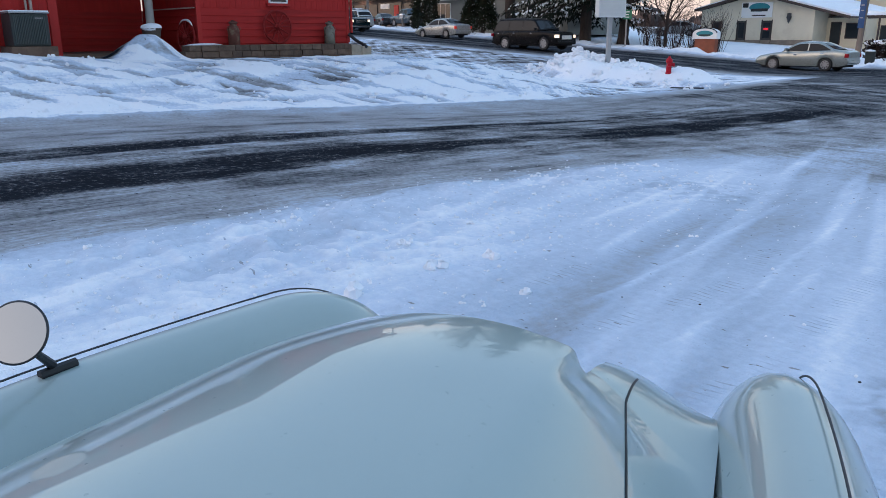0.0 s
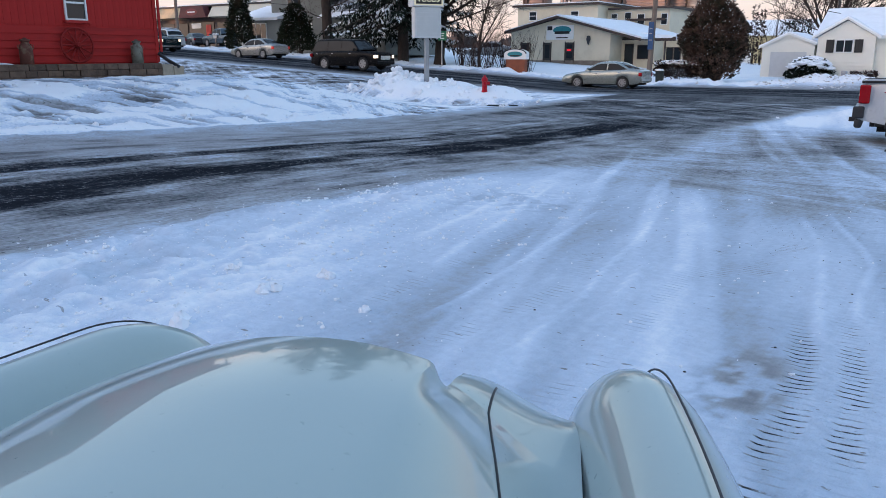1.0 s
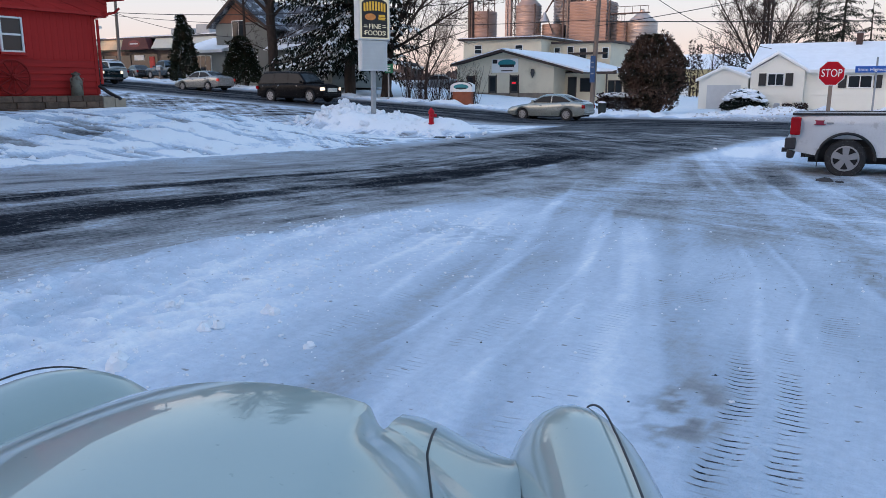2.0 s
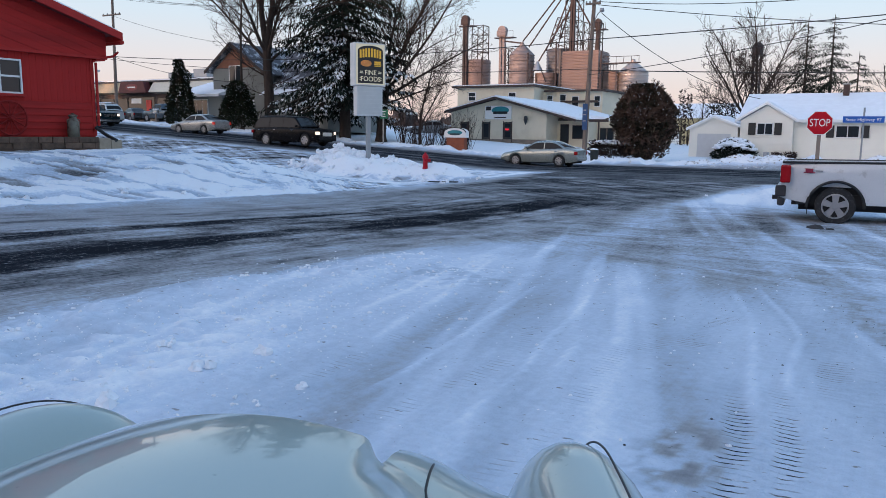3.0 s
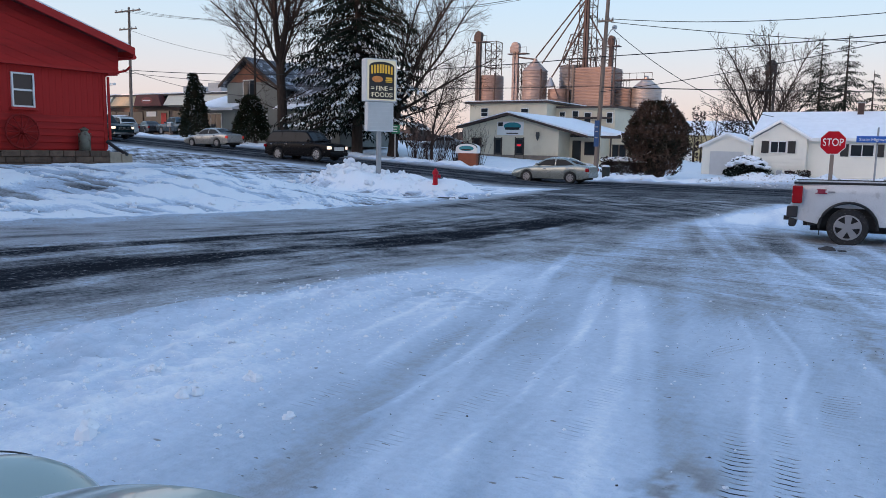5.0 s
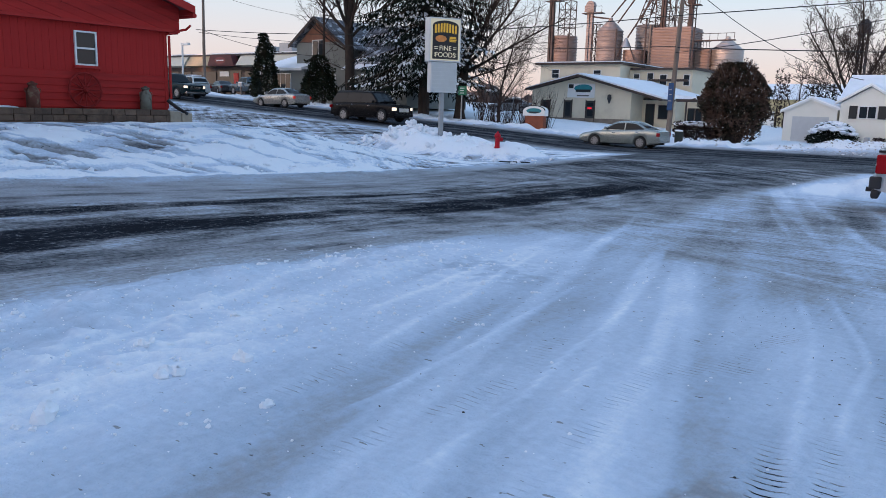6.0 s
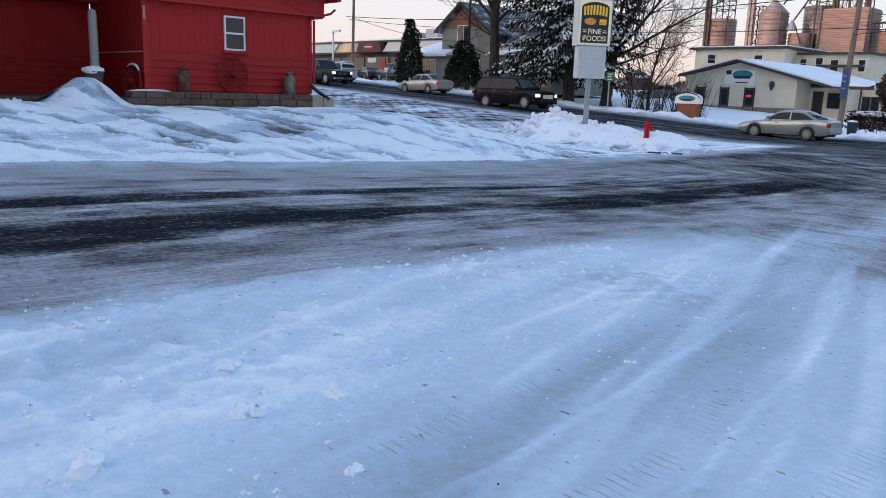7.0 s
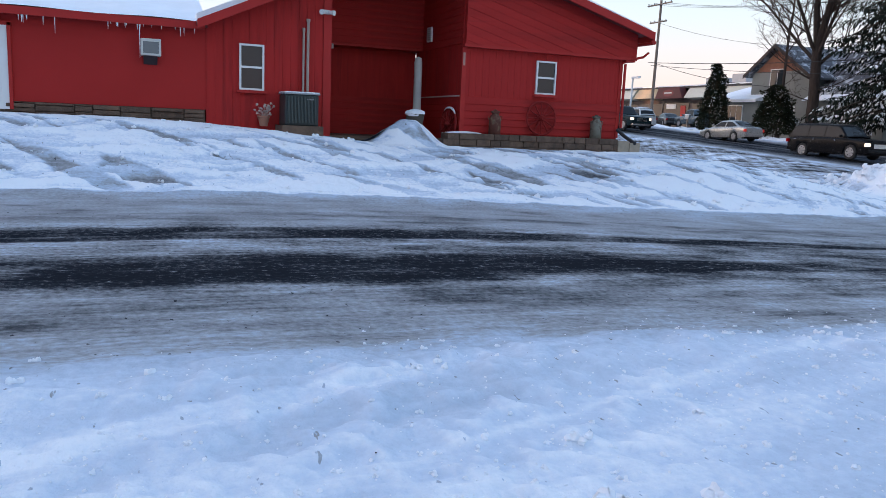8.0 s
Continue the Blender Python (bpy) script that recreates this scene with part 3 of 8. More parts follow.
FAR_WOOD = material("distant_woods", (0.055, 0.048, 0.047), 0.95, var=0.35, scale=0.3, grain=2.0, bump=0)
# nearer unseen trees, added to shade the lot from the warm low sky
far_woods("near_woods", [(70, -44), (-10, -42), (-80, -52)], 13, 16, 8, "unseen leafless trees added behind the lot to block low glow")
far_woods("far_woods", [(70, -140), (-40, -130), (-180, -70)], 21, 25, 5, "unseen dark bare woods added behind the lot to block the sun")
far_woods("far_woods", [(-330, 190), (-220, 260), (-120, 300), (-20, 320), (80, 300)], 7, 12, 6, "low line of leafless woods on the horizon")
far_woods("far_woods", [(-400, 40), (-330, 190)], 9, 14, 7, "low line of leafless woods beyond the store")

# ---- red roadhouse ----
def piece(name, mesh, m, parent):
    """One more object on a shared mesh."""
    ob = new(name, mesh)
    ob.matrix_basis = m
    return under(ob, parent)


def mesh_of(shape, material_, name):
    me = bpy.data.meshes.new(name)
    me.from_pydata(shape.v, [], shape.f)
    me.materials.append(material_)
    me.update()
    return me


def lap_board(length, height, mat, along):
    """A board that leans out at its foot. along: 'y' faces +x, 'x' faces -y."""
    s = Shape()
    prof = [(0.0, 0.0), (0.026, 0.0), (0.030, 0.012), (0.008, height), (0.0, height)]
    if along == 'y':
        s.prism([(d, 0, z) for d, z in prof], (0, length, 0))
    else:
        s.prism([(0, -d, z) for d, z in prof], (length, 0, 0))
    return mesh_of(s, mat, "siding_board")


def clip_poly(poly, a, b, c):
    """Keeps the part of a polygon of pairs where a*p + b*q + c >= 0."""
    out = []
    for i, p in enumerate(poly):
        q = poly[(i + 1) % len(poly)]
        dp, dq = a * p[0] + b * p[1] + c, a * q[0] + b * q[1] + c
        if dp >= 0:
            out.append(p)
        if dp * dq < 0:
            t = dp / (dp - dq)
            out.append((p[0] + (q[0] - p[0]) * t, p[1] + (q[1] - p[1]) * t))
    return out


def sash_window(parent, x, y0, y1, z0, z1, name="window"):
    """Double-hung window in a wall that faces +x."""
    w = Shape()
    fr = 0.046
    for a in ((y0, y0 + fr, z0, z1), (y1 - fr, y1, z0, z1), (y0 + fr, y1 - fr, z1 - fr, z1), (y0 + fr, y1 - fr, z0, z0 + fr)):
        w.box(x - 0.03, x + 0.05, *a)
    frame_ = part(name, w, WHITE_PAINT, parent, "white double-hung window")
    mid = (z0 + z1) / 2
    part("meeting_rail", Shape().box(x - 0.02, x + 0.035, y0 + fr, y1 - fr, mid - 0.025, mid + 0.025), WHITE_PAINT, frame_)
    for lo, hi, d in ((z0 + fr, mid - 0.025, 0.008), (mid + 0.025, z1 - fr, 0.018)):
        part("pane", Shape().box(x - 0.02 + d, x + d, y0 + fr, y1 - fr, lo, hi), GLASS, frame_)
    part("sill", Shape().box(x - 0.02, x + 0.10, y0 - 0.06, y1 + 0.06, z0 - 0.07, z0 - 0.002), RED_TRIM, frame_)
    return frame_


XB = -20.75
red = thing("roadhouse", "red wooden roadhouse with a low front gable", "building", (-26, 8, 1.2))
# roof slopes
RIDGE_Y, RIDGE_Z = 8.75, 6.08
def roof_z(y):
    return RIDGE_Z - 0.285 * (y - RIDGE_Y) if y > RIDGE_Y else RIDGE_Z - 0.455 * (RIDGE_Y - y)


ROOFING = material("red_roofing", (0.16, 0.025, 0.025), 0.7, var=0.2, scale=2, grain=20)
for side, (ya, yb) in (("right", (RIDGE_Y, 15.45)), ("left", (2.95, RIDGE_Y))):
    slab = part("roof", Shape().prism([(-20.12, ya, roof_z(ya)), (-20.12, yb, roof_z(yb)), (-20.12, yb, roof_z(yb) + 0.10), (-20.12, ya, roof_z(ya) + 0.10)], (-16, 0, 0)), ROOFING, red)
    part("fascia", Shape().prism([(-20.07, ya, roof_z(ya) - 0.10), (-20.07, yb, roof_z(yb) - 0.10), (-20.07, yb, roof_z(yb) + 0.11), (-20.07, ya, roof_z(ya) + 0.11)], (-0.05, 0, 0)), RED_TRIM, slab, "bright red rake board")
    part("roof_snow", Shape().prism([(-20.3, ya, roof_z(ya) + 0.10), (-20.3, yb, roof_z(yb) + 0.10), (-20.3, yb - 0.02, roof_z(yb) + 0.22), (-20.3, ya, roof_z(ya) + 0.26)], (-15.7, 0, 0)), SNOW, slab, "settled snow on the roof")
part("eave_fascia", Shape().box(-36, -20.12, 15.40, 15.47, roof_z(15.45) - 0.14, roof_z(15.45) + 0.10), RED_TRIM, red)
part("gutter", Shape().tube([(-20.2, 15.36, 3.72), (-20.35, 15.30, 3.60), (-20.62, 14.95, 3.50), (-20.72, 14.86, 3.42)], 0.035, 8).tube([(-20.2, 15.52, 4.02), (-35, 15.52, 4.02)], 0.07, 8), RED_TRIM, red, "red gutter with its elbow")

# bay front: boards above, lap siding below
bay = part("wall", Shape().box(-24.5, XB - 0.012, 9.81, 14.86, 0.9, 3.62), RED, red)
bw = 5.04 / 26
bmesh_ = mesh_of(Shape().box(-0.012, 0.000, 0.0025, bw - 0.0025, 2.235, 3.60), RED, "board")
for i in range(26):
    piece("board", bmesh_, Matrix.Translation((XB, 9.82 + i * bw, 0)), bay)
lap5 = lap_board(5.0, 0.192, RED_LAP, 'y')
for i in range(5):
    piece("siding_board", lap5, Matrix.Translation((XB - 0.012, 9.84, 1.25 + 0.19 * i)), bay)
lapx = lap_board(3.75, 0.192, RED_LAP, 'x')
for i in range(6):
    piece("siding_board", lapx, Matrix.Translation((XB - 3.76, 9.81, 1.05 + 0.19 * i)), bay)
for i in range(9):
    piece("siding_board", lapx, Matrix.Translation((XB - 3.76, 9.81, 3.60 + 0.19 * i)), bay)
part("corner_trim", Shape().box(XB - 0.05, XB + 0.022, 9.775, 9.90, 1.2, 3.6), RED_TRIM, bay)
part("corner_trim", Shape().box(XB - 0.05, XB + 0.022, 14.78, 14.885, 1.25, 3.6), RED_TRIM, bay)
part("ledge_strip", Shape().box(XB - 3.2, XB - 0.1, 9.755, 9.80, 2.20, 2.235), material("pale_strip", (0.55, 0.42, 0.38), 0.7), bay, "pale strip along the side wall")
# upper gable with slanting boards, standing out over the bay
gab = part("gable", Shape().prism([(XB + 0.16, 9.81, 3.58), (XB + 0.16, 15.20, 3.58), (XB + 0.16, 15.20, roof_z(15.2)), (XB + 0.16, 9.81, roof_z(9.81))], (-0.5, 0, 0)), RED, red)
k = 0
while True:
    # bands parallel to the rake, counted down from it
    up, dn = -0.21 * k, -0.21 * (k + 1)
    poly = [(9.80, 3.57), (15.22, 3.57), (15.22, roof_z(15.22)), (9.80, roof_z(9.80))]
    poly = clip_poly(poly, -0.285, -1, RIDGE_Z + 0.285 * RIDGE_Y + up - 0.006)
    poly = clip_poly(poly, 0.285, 1, -(RIDGE_Z + 0.285 * RIDGE_Y + dn))
    if len(poly) < 3 or k > 14:
        break
    part("siding_board", Shape().prism([(XB + 0.16, y, z) for y, z in poly], (0.022 + 0.008 * (k % 2), 0, 0)), RED_LAP, gab)
    k += 1
part("soffit_trim", Shape().box(XB - 0.02, XB + 0.205, 9.76, 15.23, 3.50, 3.575), RED_TRIM, gab)
part("return_soffit", Shape().box(XB - 0.4, XB + 0.16, 14.88, 15.20, 3.46, 3.58), RED_TRIM, gab)
sash_window(red, XB + 0.012, 12.03, 12.66, 2.38, 3.30)

# left part of the gable
left = part("wall", Shape().prism([(XB - 0.012, 3.18, 1.0), (XB - 0.012, 6.18, 1.0), (XB - 0.012, 6.18, roof_z(6.18)), (XB - 0.012, 3.18, roof_z(3.18))], (-4, 0, 0)), RED, red)
for i in range(15):
    y = 3.19 + i * 0.2
    part("board", Shape().prism([(XB - 0.012, y + 0.004, 1.05), (XB - 0.012, y + 0.196, 1.05), (XB - 0.012, y + 0.196, roof_z(y + 0.196) - 0.01), (XB - 0.012, y + 0.004, roof_z(y) - 0.01)], (0.011, 0, 0)), RED, left)
part("corner_post", Shape().box(XB - 0.2, XB + 0.03, 6.0, 6.20, 1.0, roof_z(6.1) - 0.02), RED_TRIM, left)
sash_window(red, XB + 0.012, 3.95, 4.54, 2.05, 3.14)
# recessed porch
XR = -23.9
rec = part("wall", Shape().prism([(XR, 6.15, 3.66), (XR, 9.82, 3.66), (XR, 9.82, roof_z(9.82) - 0.02), (XR, 8.75, RIDGE_Z - 0.02), (XR, 6.15, roof_z(6.15) - 0.02)], (-0.2, 0, 0)), RED, red)
lapr = lap_board(3.62, 0.192, RED_LAP, 'y')
for i in range(9):
    piece("siding_board", lapr, Matrix.Translation((XR, 6.19, 3.67 + 0.19 * i)), rec)
part("porch_soffit", Shape().box(-24.7, XR + 0.01, 6.15, 9.82, 3.60, 3.66), RED_TRIM, rec)
back = part("wall", Shape().box(-24.8, -24.62, 6.0, 9.82, 0.9, 3.62), RED, red)
for i in range(6):
    piece("siding_board", lapr, Matrix.Translation((-24.62, 6.19, 1.02 + 0.19 * i)), back)
part("porch_floor", Shape().box(-24.6, -20.9, 6.2, 9.75, 0.80, 1.03), STONE, red, "worn stone porch floor")
part("step", Shape().box(-20.95, -20.55, 6.25, 8.6, 0.7, 0.98), STONE, red)
# low wing with stone footing
wing = part("wall", Shape().box(-34, XB - 0.02, -14, 3.18, 1.53, 3.46), material("red_plaster", (0.40, 0.026, 0.023), 0.7, var=0.08, scale=0.8, grain=18, bump=0.12, spec=0.15), red)
part("wing_roof", Shape().prism([(-20.45, 3.2, 3.40), (-20.45, 3.2, 3.52), (-33.5, 3.2, 6.9), (-33.5, 3.2, 6.78)], (0, -17.4, 0)), ROOFING, red)
part("eave_board", Shape().box(-20.48, -20.42, -14.2, 3.14, 3.36, 3.53), RED_TRIM, red)
ws = Shape()
rows = []
for i in range(60):
    x = -20.40 - 13.0 * i / 59
    rows.append([(x, -14.2 + 17.4 * j / 60, 3.52 + (-20.45 - x) * 0.259 + (0.10 + 0.05 * math.sin(j * 0.7 + i * 0.3)) * min(1, i / 2 + 0.3)) for j in range(61)])
part("wing_roof_snow", ws.grid(rows), SNOW, red, "thick snow on the wing's roof", smooth=True)
rnd = random.Random(11)
y = -1.6
foot = part("footing", Shape().box(-33, XB - 0.04, -14, 3.16, 0.9, 1.53), STONE, red, "rough stone footing")
while y < 3.0:
    w = rnd.uniform(0.35, 0.8)
    z = 1.16
    while z < 1.50:
        hgt = min(rnd.uniform(0.09, 0.17), 1.53 - z)
        part("stone", Shape().box(XB - 0.1, XB + rnd.uniform(0.0, 0.05), y + 0.012, min(y + w, 3.15) - 0.012, z + 0.008, z + hgt - 0.008), STONE, foot, bevel=0.015)
        z += hgt
    y += w
door = part("door", Shape().box(XB - 0.02, XB + 0.03, -1.85, -0.95, 1.35, 3.14), WHITE_PAINT, red, "white panelled side door")
part("door_panel", Shape().box(XB + 0.03, XB + 0.045, -1.7, -1.1, 2.35, 2.95).box(XB + 0.03, XB + 0.045, -1.7, -1.1, 1.5, 2.2), WHITE_PAINT, door)
part("door_frame", Shape().box(XB - 0.02, XB + 0.06, -0.95, -0.88, 1.35, 3.2).box(XB - 0.02, XB + 0.06, -1.92, -1.85, 1.35, 3.2).box(XB - 0.02, XB + 0.06, -1.92, -0.88, 3.14, 3.22), RED_TRIM, door)
ic = Shape()
for i in range(34):
    yy = rnd.uniform(-1.5, 3.1)
    ln = rnd.uniform(0.05, 0.22) * (3.6 if rnd.random() < 0.10 else 1)
    ic.tube([(-20.44, yy, 3.38), (-20.44, yy, 3.38 - ln)], [0.012, 0.002], 5)
ICE = material("ice", (0.75, 0.80, 0.85), 0.15, var=0.05, bump=0.1, spec=0.6)
tagged(part("icicles", ic, ICE), "thin icicles along the wing's eave", "ice", kind="stuff")

# stone ledge before the bay
ledge = thing("stone_ledge", "low stone retaining ledge with a snowy end", "wall", (-20.3, 12, 0.85))
core = part("core", Shape().box(-20.74, -20.06, 9.3, 14.35, 0.6, 1.20), STONE, ledge)
for c, (z0, z1) in enumerate(((0.74, 0.90), (0.905, 1.06), (1.065, 1.225))):
    y = 9.15 - 0.12 * (2 - c)
    while y < 14.3:
        w = rnd.uniform(0.28, 0.55)
        part("stone", Shape().box(-20.5, -20.0 + rnd.uniform(-0.025, 0.03), y + 0.006, min(y + w, 14.42) - 0.006, z0, z1), STONE, core, bevel=0.014)
        y += w
for (y0, y1, z0, z1) in ((14.44, 14.82, 0.7, 1.19), (14.84, 15.2, 0.68, 1.14)):
    part("stone", Shape().box(-20.6, -20.02, y0, y1, z0, z1), material("pale_block", (0.33, 0.27, 0.20), 0.9, var=0.2, scale=6, grain=30, bump=0.6), ledge, "paler end block", bevel=0.02)
part("snow_cap", Shape().blob((-20.4, 9.75, 1.21), 0.28, 0.55, 0.06, rnd, 0.2, 10, 6), SNOW, ledge, smooth=True)

spout = thing("drain_pipe", "black drain pipe resting on the ledge's end", "pipe", (-20.5, 14.6, 1.2))
part("pipe", Shape().tube([(-20.68, 14.93, 3.4), (-20.68, 14.93, 1.55)], 0.04, 8), RED_TRIM, spout)
part("outlet", Shape().tube([(-20.66, 14.80, 1.50), (-20.40, 14.92, 1.30), (-20.0, 15.0, 1.12)], 0.055, 8), BLACK, spout)


def milk_can(place, mat, label):
    t = thing("milk_can", label, "milk can", place, "milk cans on the ledge")
    part("body", Shape().lathe([(0.155, 0), (0.165, 0.02), (0.165, 0.40), (0.15, 0.45), (0.10, 0.53), (0.095, 0.57)], place, 20), mat, t, smooth=True)
    part("lid", Shape().lathe([(0.10, 0.57), (0.125, 0.58), (0.125, 0.62), (0.06, 0.64), (0.03, 0.67), (0.0, 0.67)], place, 20), mat, t, smooth=True)
    for s in (-1, 1):
        c = Vector(place)
        part("handle", Shape().tube([c + Vector((0.02, s * 0.13, 0.50)), c + Vector((0.02, s * 0.20, 0.48)), c + Vector((0.02, s * 0.20, 0.40)), c + Vector((0.02, s * 0.16, 0.38))], 0.011, 6), mat, t)


milk_can((-20.48, 10.72, 1.225), material("rusty_can", (0.13, 0.045, 0.03), 0.85, 0.2, var=0.3, scale=5, grain=30, second=(0.20, 0.13, 0.08), amount=0.4), "rusted milk can against the red siding")
milk_can((-20.48, 13.95, 1.225), material("tarnished_can", (0.20, 0.19, 0.15), 0.7, 0.4, var=0.3, scale=5, grain=30, second=(0.10, 0.07, 0.05), amount=0.4), "tarnished grey milk can near the drain")


WHEEL_RED = material("faded_wheel_red", (0.25, 0.020, 0.018), 0.8, var=0.25, scale=4, grain=30, spec=0.2)


def wagon_wheel(c, r, normal, up, label, mat, snow=False):
    t = thing("wagon_wheel", label, "wagon wheel", (c[0], c[1], c[2] - r), "wagon wheels")
    c, nrm, up = Vector(c), Vector(normal).normalized(), Vector(up).normalized()
    side = up.cross(nrm)
    ring = [c + r * (math.cos(a) * side + math.sin(a) * up) for a in [2 * math.pi * i / 32 for i in range(33)]]
    part("rim", Shape().tube(ring, 0.030, 6, False), mat, t, smooth=True)
    part("hub", Shape().tube([c - 0.09 * nrm, c - 0.03 * nrm, c + 0.05 * nrm, c + 0.12 * nrm], [0.06, 0.085, 0.085, 0.05], 12), mat, t)
    for i in range(12):
        a = math.pi * i / 6
        part("spoke", Shape().tube([c + 0.06 * (math.cos(a) * side + math.sin(a) * up), c + r * (math.cos(a) * side + math.sin(a) * up)], [0.022, 0.016], 6), mat, t)
    if snow:
        part("snow", Shape().tube([c + (r + 0.025) * (math.cos(a) * side + math.sin(a) * up) for a in [radians(40 + 12 * i) for i in range(9)]], [0.012, 0.028, 0.035, 0.038, 0.038, 0.036, 0.032, 0.022, 0.01], 6), SNOW, t)


wagon_wheel((-20.62, 12.22, 1.72), 0.46, (1, 0, 0.06), (-0.06, 0, 1), "dark red wagon wheel leaning on the siding", WHEEL_RED)
wagon_wheel((-21.22, 9.64, 1.44), 0.43, (0.12, -0.99, 0.06), (0, 0.06, 1), "dark red wagon wheel capped with snow", WHEEL_RED, True)

pl = thing("pedestal_planter", "dark basket planter heaped with snow", "planter", (-20.9, 8.55, 0.95))
part("pedestal", Shape().lathe([(0.17, 0), (0.18, 0.10), (0.20, 0.40), (0.235, 0.60), (0.25, 0.70), (0.27, 0.72)], (-20.9, 8.55, 0.95), 20), material("dark_basketwork", (0.09, 0.075, 0.06), 0.9, var=0.2, scale=6, grain=40, bump=0.4), pl, smooth=True)
part("snow", Shape().blob((-20.9, 8.55, 1.68), 0.27, 0.27, 0.12, rnd, 0.15, 12, 6), SNOW, pl, smooth=True)
col = thing("porch_column", "pale grey rounded column in the porch corner", "column", (-21.9, 8.95, 1.0))
part("shaft", Shape().lathe([(0.14, 0), (0.14, 0.1), (0.115, 0.14), (0.11, 2.1), (0.09, 2.22), (0.0, 2.26)], (-21.9, 8.95, 1.0), 16), material("pale_grey", (0.42, 0.40, 0.36), 0.8, var=0.1), col, smooth=True)

ac = thing("condenser", "dark green-grey outdoor heat pump unit", "air conditioner", (-20.1, 5.25, 1.2))
CAB = material("condenser_paint", (0.030, 0.038, 0.036), 0.55, 0.1, var=0.1, scale=4, grain=60)
cab = part("cabinet", Shape().box(-20.52, -19.72, 4.88, 5.68, 1.25, 1.98), CAB, ac, bevel=0.03)
FIN = material("condenser_fins", (0.065, 0.082, 0.075), 0.5, 0.1, var=0.1, scale=4, grain=60)
for i in range(20):
    yf = 4.94 + 0.034 * i
    part("fin", Shape().box(-19.725, -19.695, yf, yf + 0.014, 1.31, 1.93), FIN, cab)
part("top", Shape().box(-20.55, -19.69, 4.85, 5.71, 1.98, 2.02), GREY_METAL, ac, bevel=0.01)
part("snow", Shape().box(-20.53, -19.71, 4.87, 5.69, 2.02, 2.045), SNOW, ac)
part("badge", Shape().box(-19.705, -19.695, 5.40, 5.55, 1.86, 1.89), GREY_METAL, ac)
part("pad", Shape().box(-20.6, -19.62, 4.8, 5.78, 1.0, 1.25), STONE, ac)
wa = thing("window_air_conditioner", "beige through-wall air conditioner under the eave", "air conditioner", (-20.6, 1.95, 2.68))
part("case", Shape().box(-20.8, -20.48, 1.74, 2.18, 2.69, 3.07), material("beige_plastic", (0.62, 0.60, 0.54), 0.5), wa, bevel=0.02)
part("grille", Shape().box(-20.482, -20.472, 1.79, 2.13, 2.74, 3.0), material("dim_grille", (0.18, 0.18, 0.17), 0.7), wa, "grey louvred grille")
part("bracket", Shape().prism([(-20.74, 1.8, 2.68), (-20.5, 1.8, 2.68), (-20.74, 1.8, 2.5)], (0, 0.3, 0)), DARK_METAL, wa)
TAN = material("tan_pipe", (0.40, 0.31, 0.26), 0.6, var=0.1)
for y, z0, z1, r in ((5.60, 1.9, 3.78, 0.035), (5.49, 1.9, 3.56, 0.028)):
    cd = thing("conduit", "tan conduit running up the red boards", "pipe", (-20.68, y, z0), "conduits")
    part("tube", Shape().tube([(-20.67, y, z0), (-20.67, y, z1)], r, 8), TAN, cd)
    part("cap", Shape().tube([(-20.67, y, z1), (-20.67, y, z1 + 0.06)], r * 1.4, 8), TAN, cd)
fl = thing("floodlight", "white twin floodlight on the corner post", "lamp", (-20.6, 6.05, 4.0))
part("base", Shape().box(-20.72, -20.66, 5.97, 6.13, 4.0, 4.1), WHITE_PAINT, fl)
for s in (-1, 1):
    part("head", Shape().tube([(-20.66, 6.05 + s * 0.04, 4.05), (-20.52, 6.05 + s * 0.16, 4.02)], [0.035, 0.065], 10), WHITE_PAINT, fl)
ve = thing("wall_vent", "white slatted gable vent", "vent", (-23.1, 9.75, 3.85))
part("frame", Shape().box(-23.35, -23.0, 9.71, 9.76, 3.82, 4.24), WHITE_PAINT, ve)
# slats of the white vent, with the shade between them put into a greyer colour
for i in range(6):
    part("slat", Shape().box(-23.32, -23.03, 9.685, 9.715, 3.86 + 0.06 * i, 3.895 + 0.06 * i), material("shaded_slat", (0.45, 0.44, 0.40), 0.6) if i == 0 else bpy.data.materials["shaded_slat"], ve)
pp = thing("potted_plant", "terracotta pot of dried flowers by the wall", "potted plant", (-20.35, 4.48, 1.22))
part("pot", Shape().lathe([(0.09, 0), (0.135, 0.2), (0.15, 0.21), (0.15, 0.25)], (-20.35, 4.48, 1.2), 14), material("terracotta", (0.38, 0.17, 0.11), 0.85), pp, smooth=True)
st = Shape()
for i in range(26):
    a, q = rnd.uniform(0, 6.28), rnd.uniform(0.05, 0.2)
    top = (-20.35 + q * math.cos(a), 4.48 + 1.3 * q * math.sin(a), 1.45 + rnd.uniform(0.02, 0.30))
    st.tube([(-20.35, 4.48, 1.43), top], 0.005, 4)
    st.blob(top, 0.035, 0.035, 0.025, rnd, 0.4, 5, 4)
part("dried_flowers", st, material("dried_flowers", (0.55, 0.42, 0.36), 0.9, var=0.3, scale=10), pp)
for p, lab in (((-23.86, 6.95, 3.62), "small white porch lamp"),):
    la = thing("porch_lamp", lab, "lamp", p)
    part("shade", Shape().lathe([(0.03, 0.0), (0.06, -0.02), (0.07, -0.14), (0.0, -0.15)], p, 12), WHITE_PAINT, la)
tg = thing("thermometer", "small pale thermometer on the corner trim", "thermometer", (XB + 0.03, 9.84, 3.1))
part("plate", Shape().box(XB + 0.022, XB + 0.034, 9.80, 9.86, 3.02, 3.36), material("pale_rust", (0.45, 0.25, 0.2), 0.7), tg)

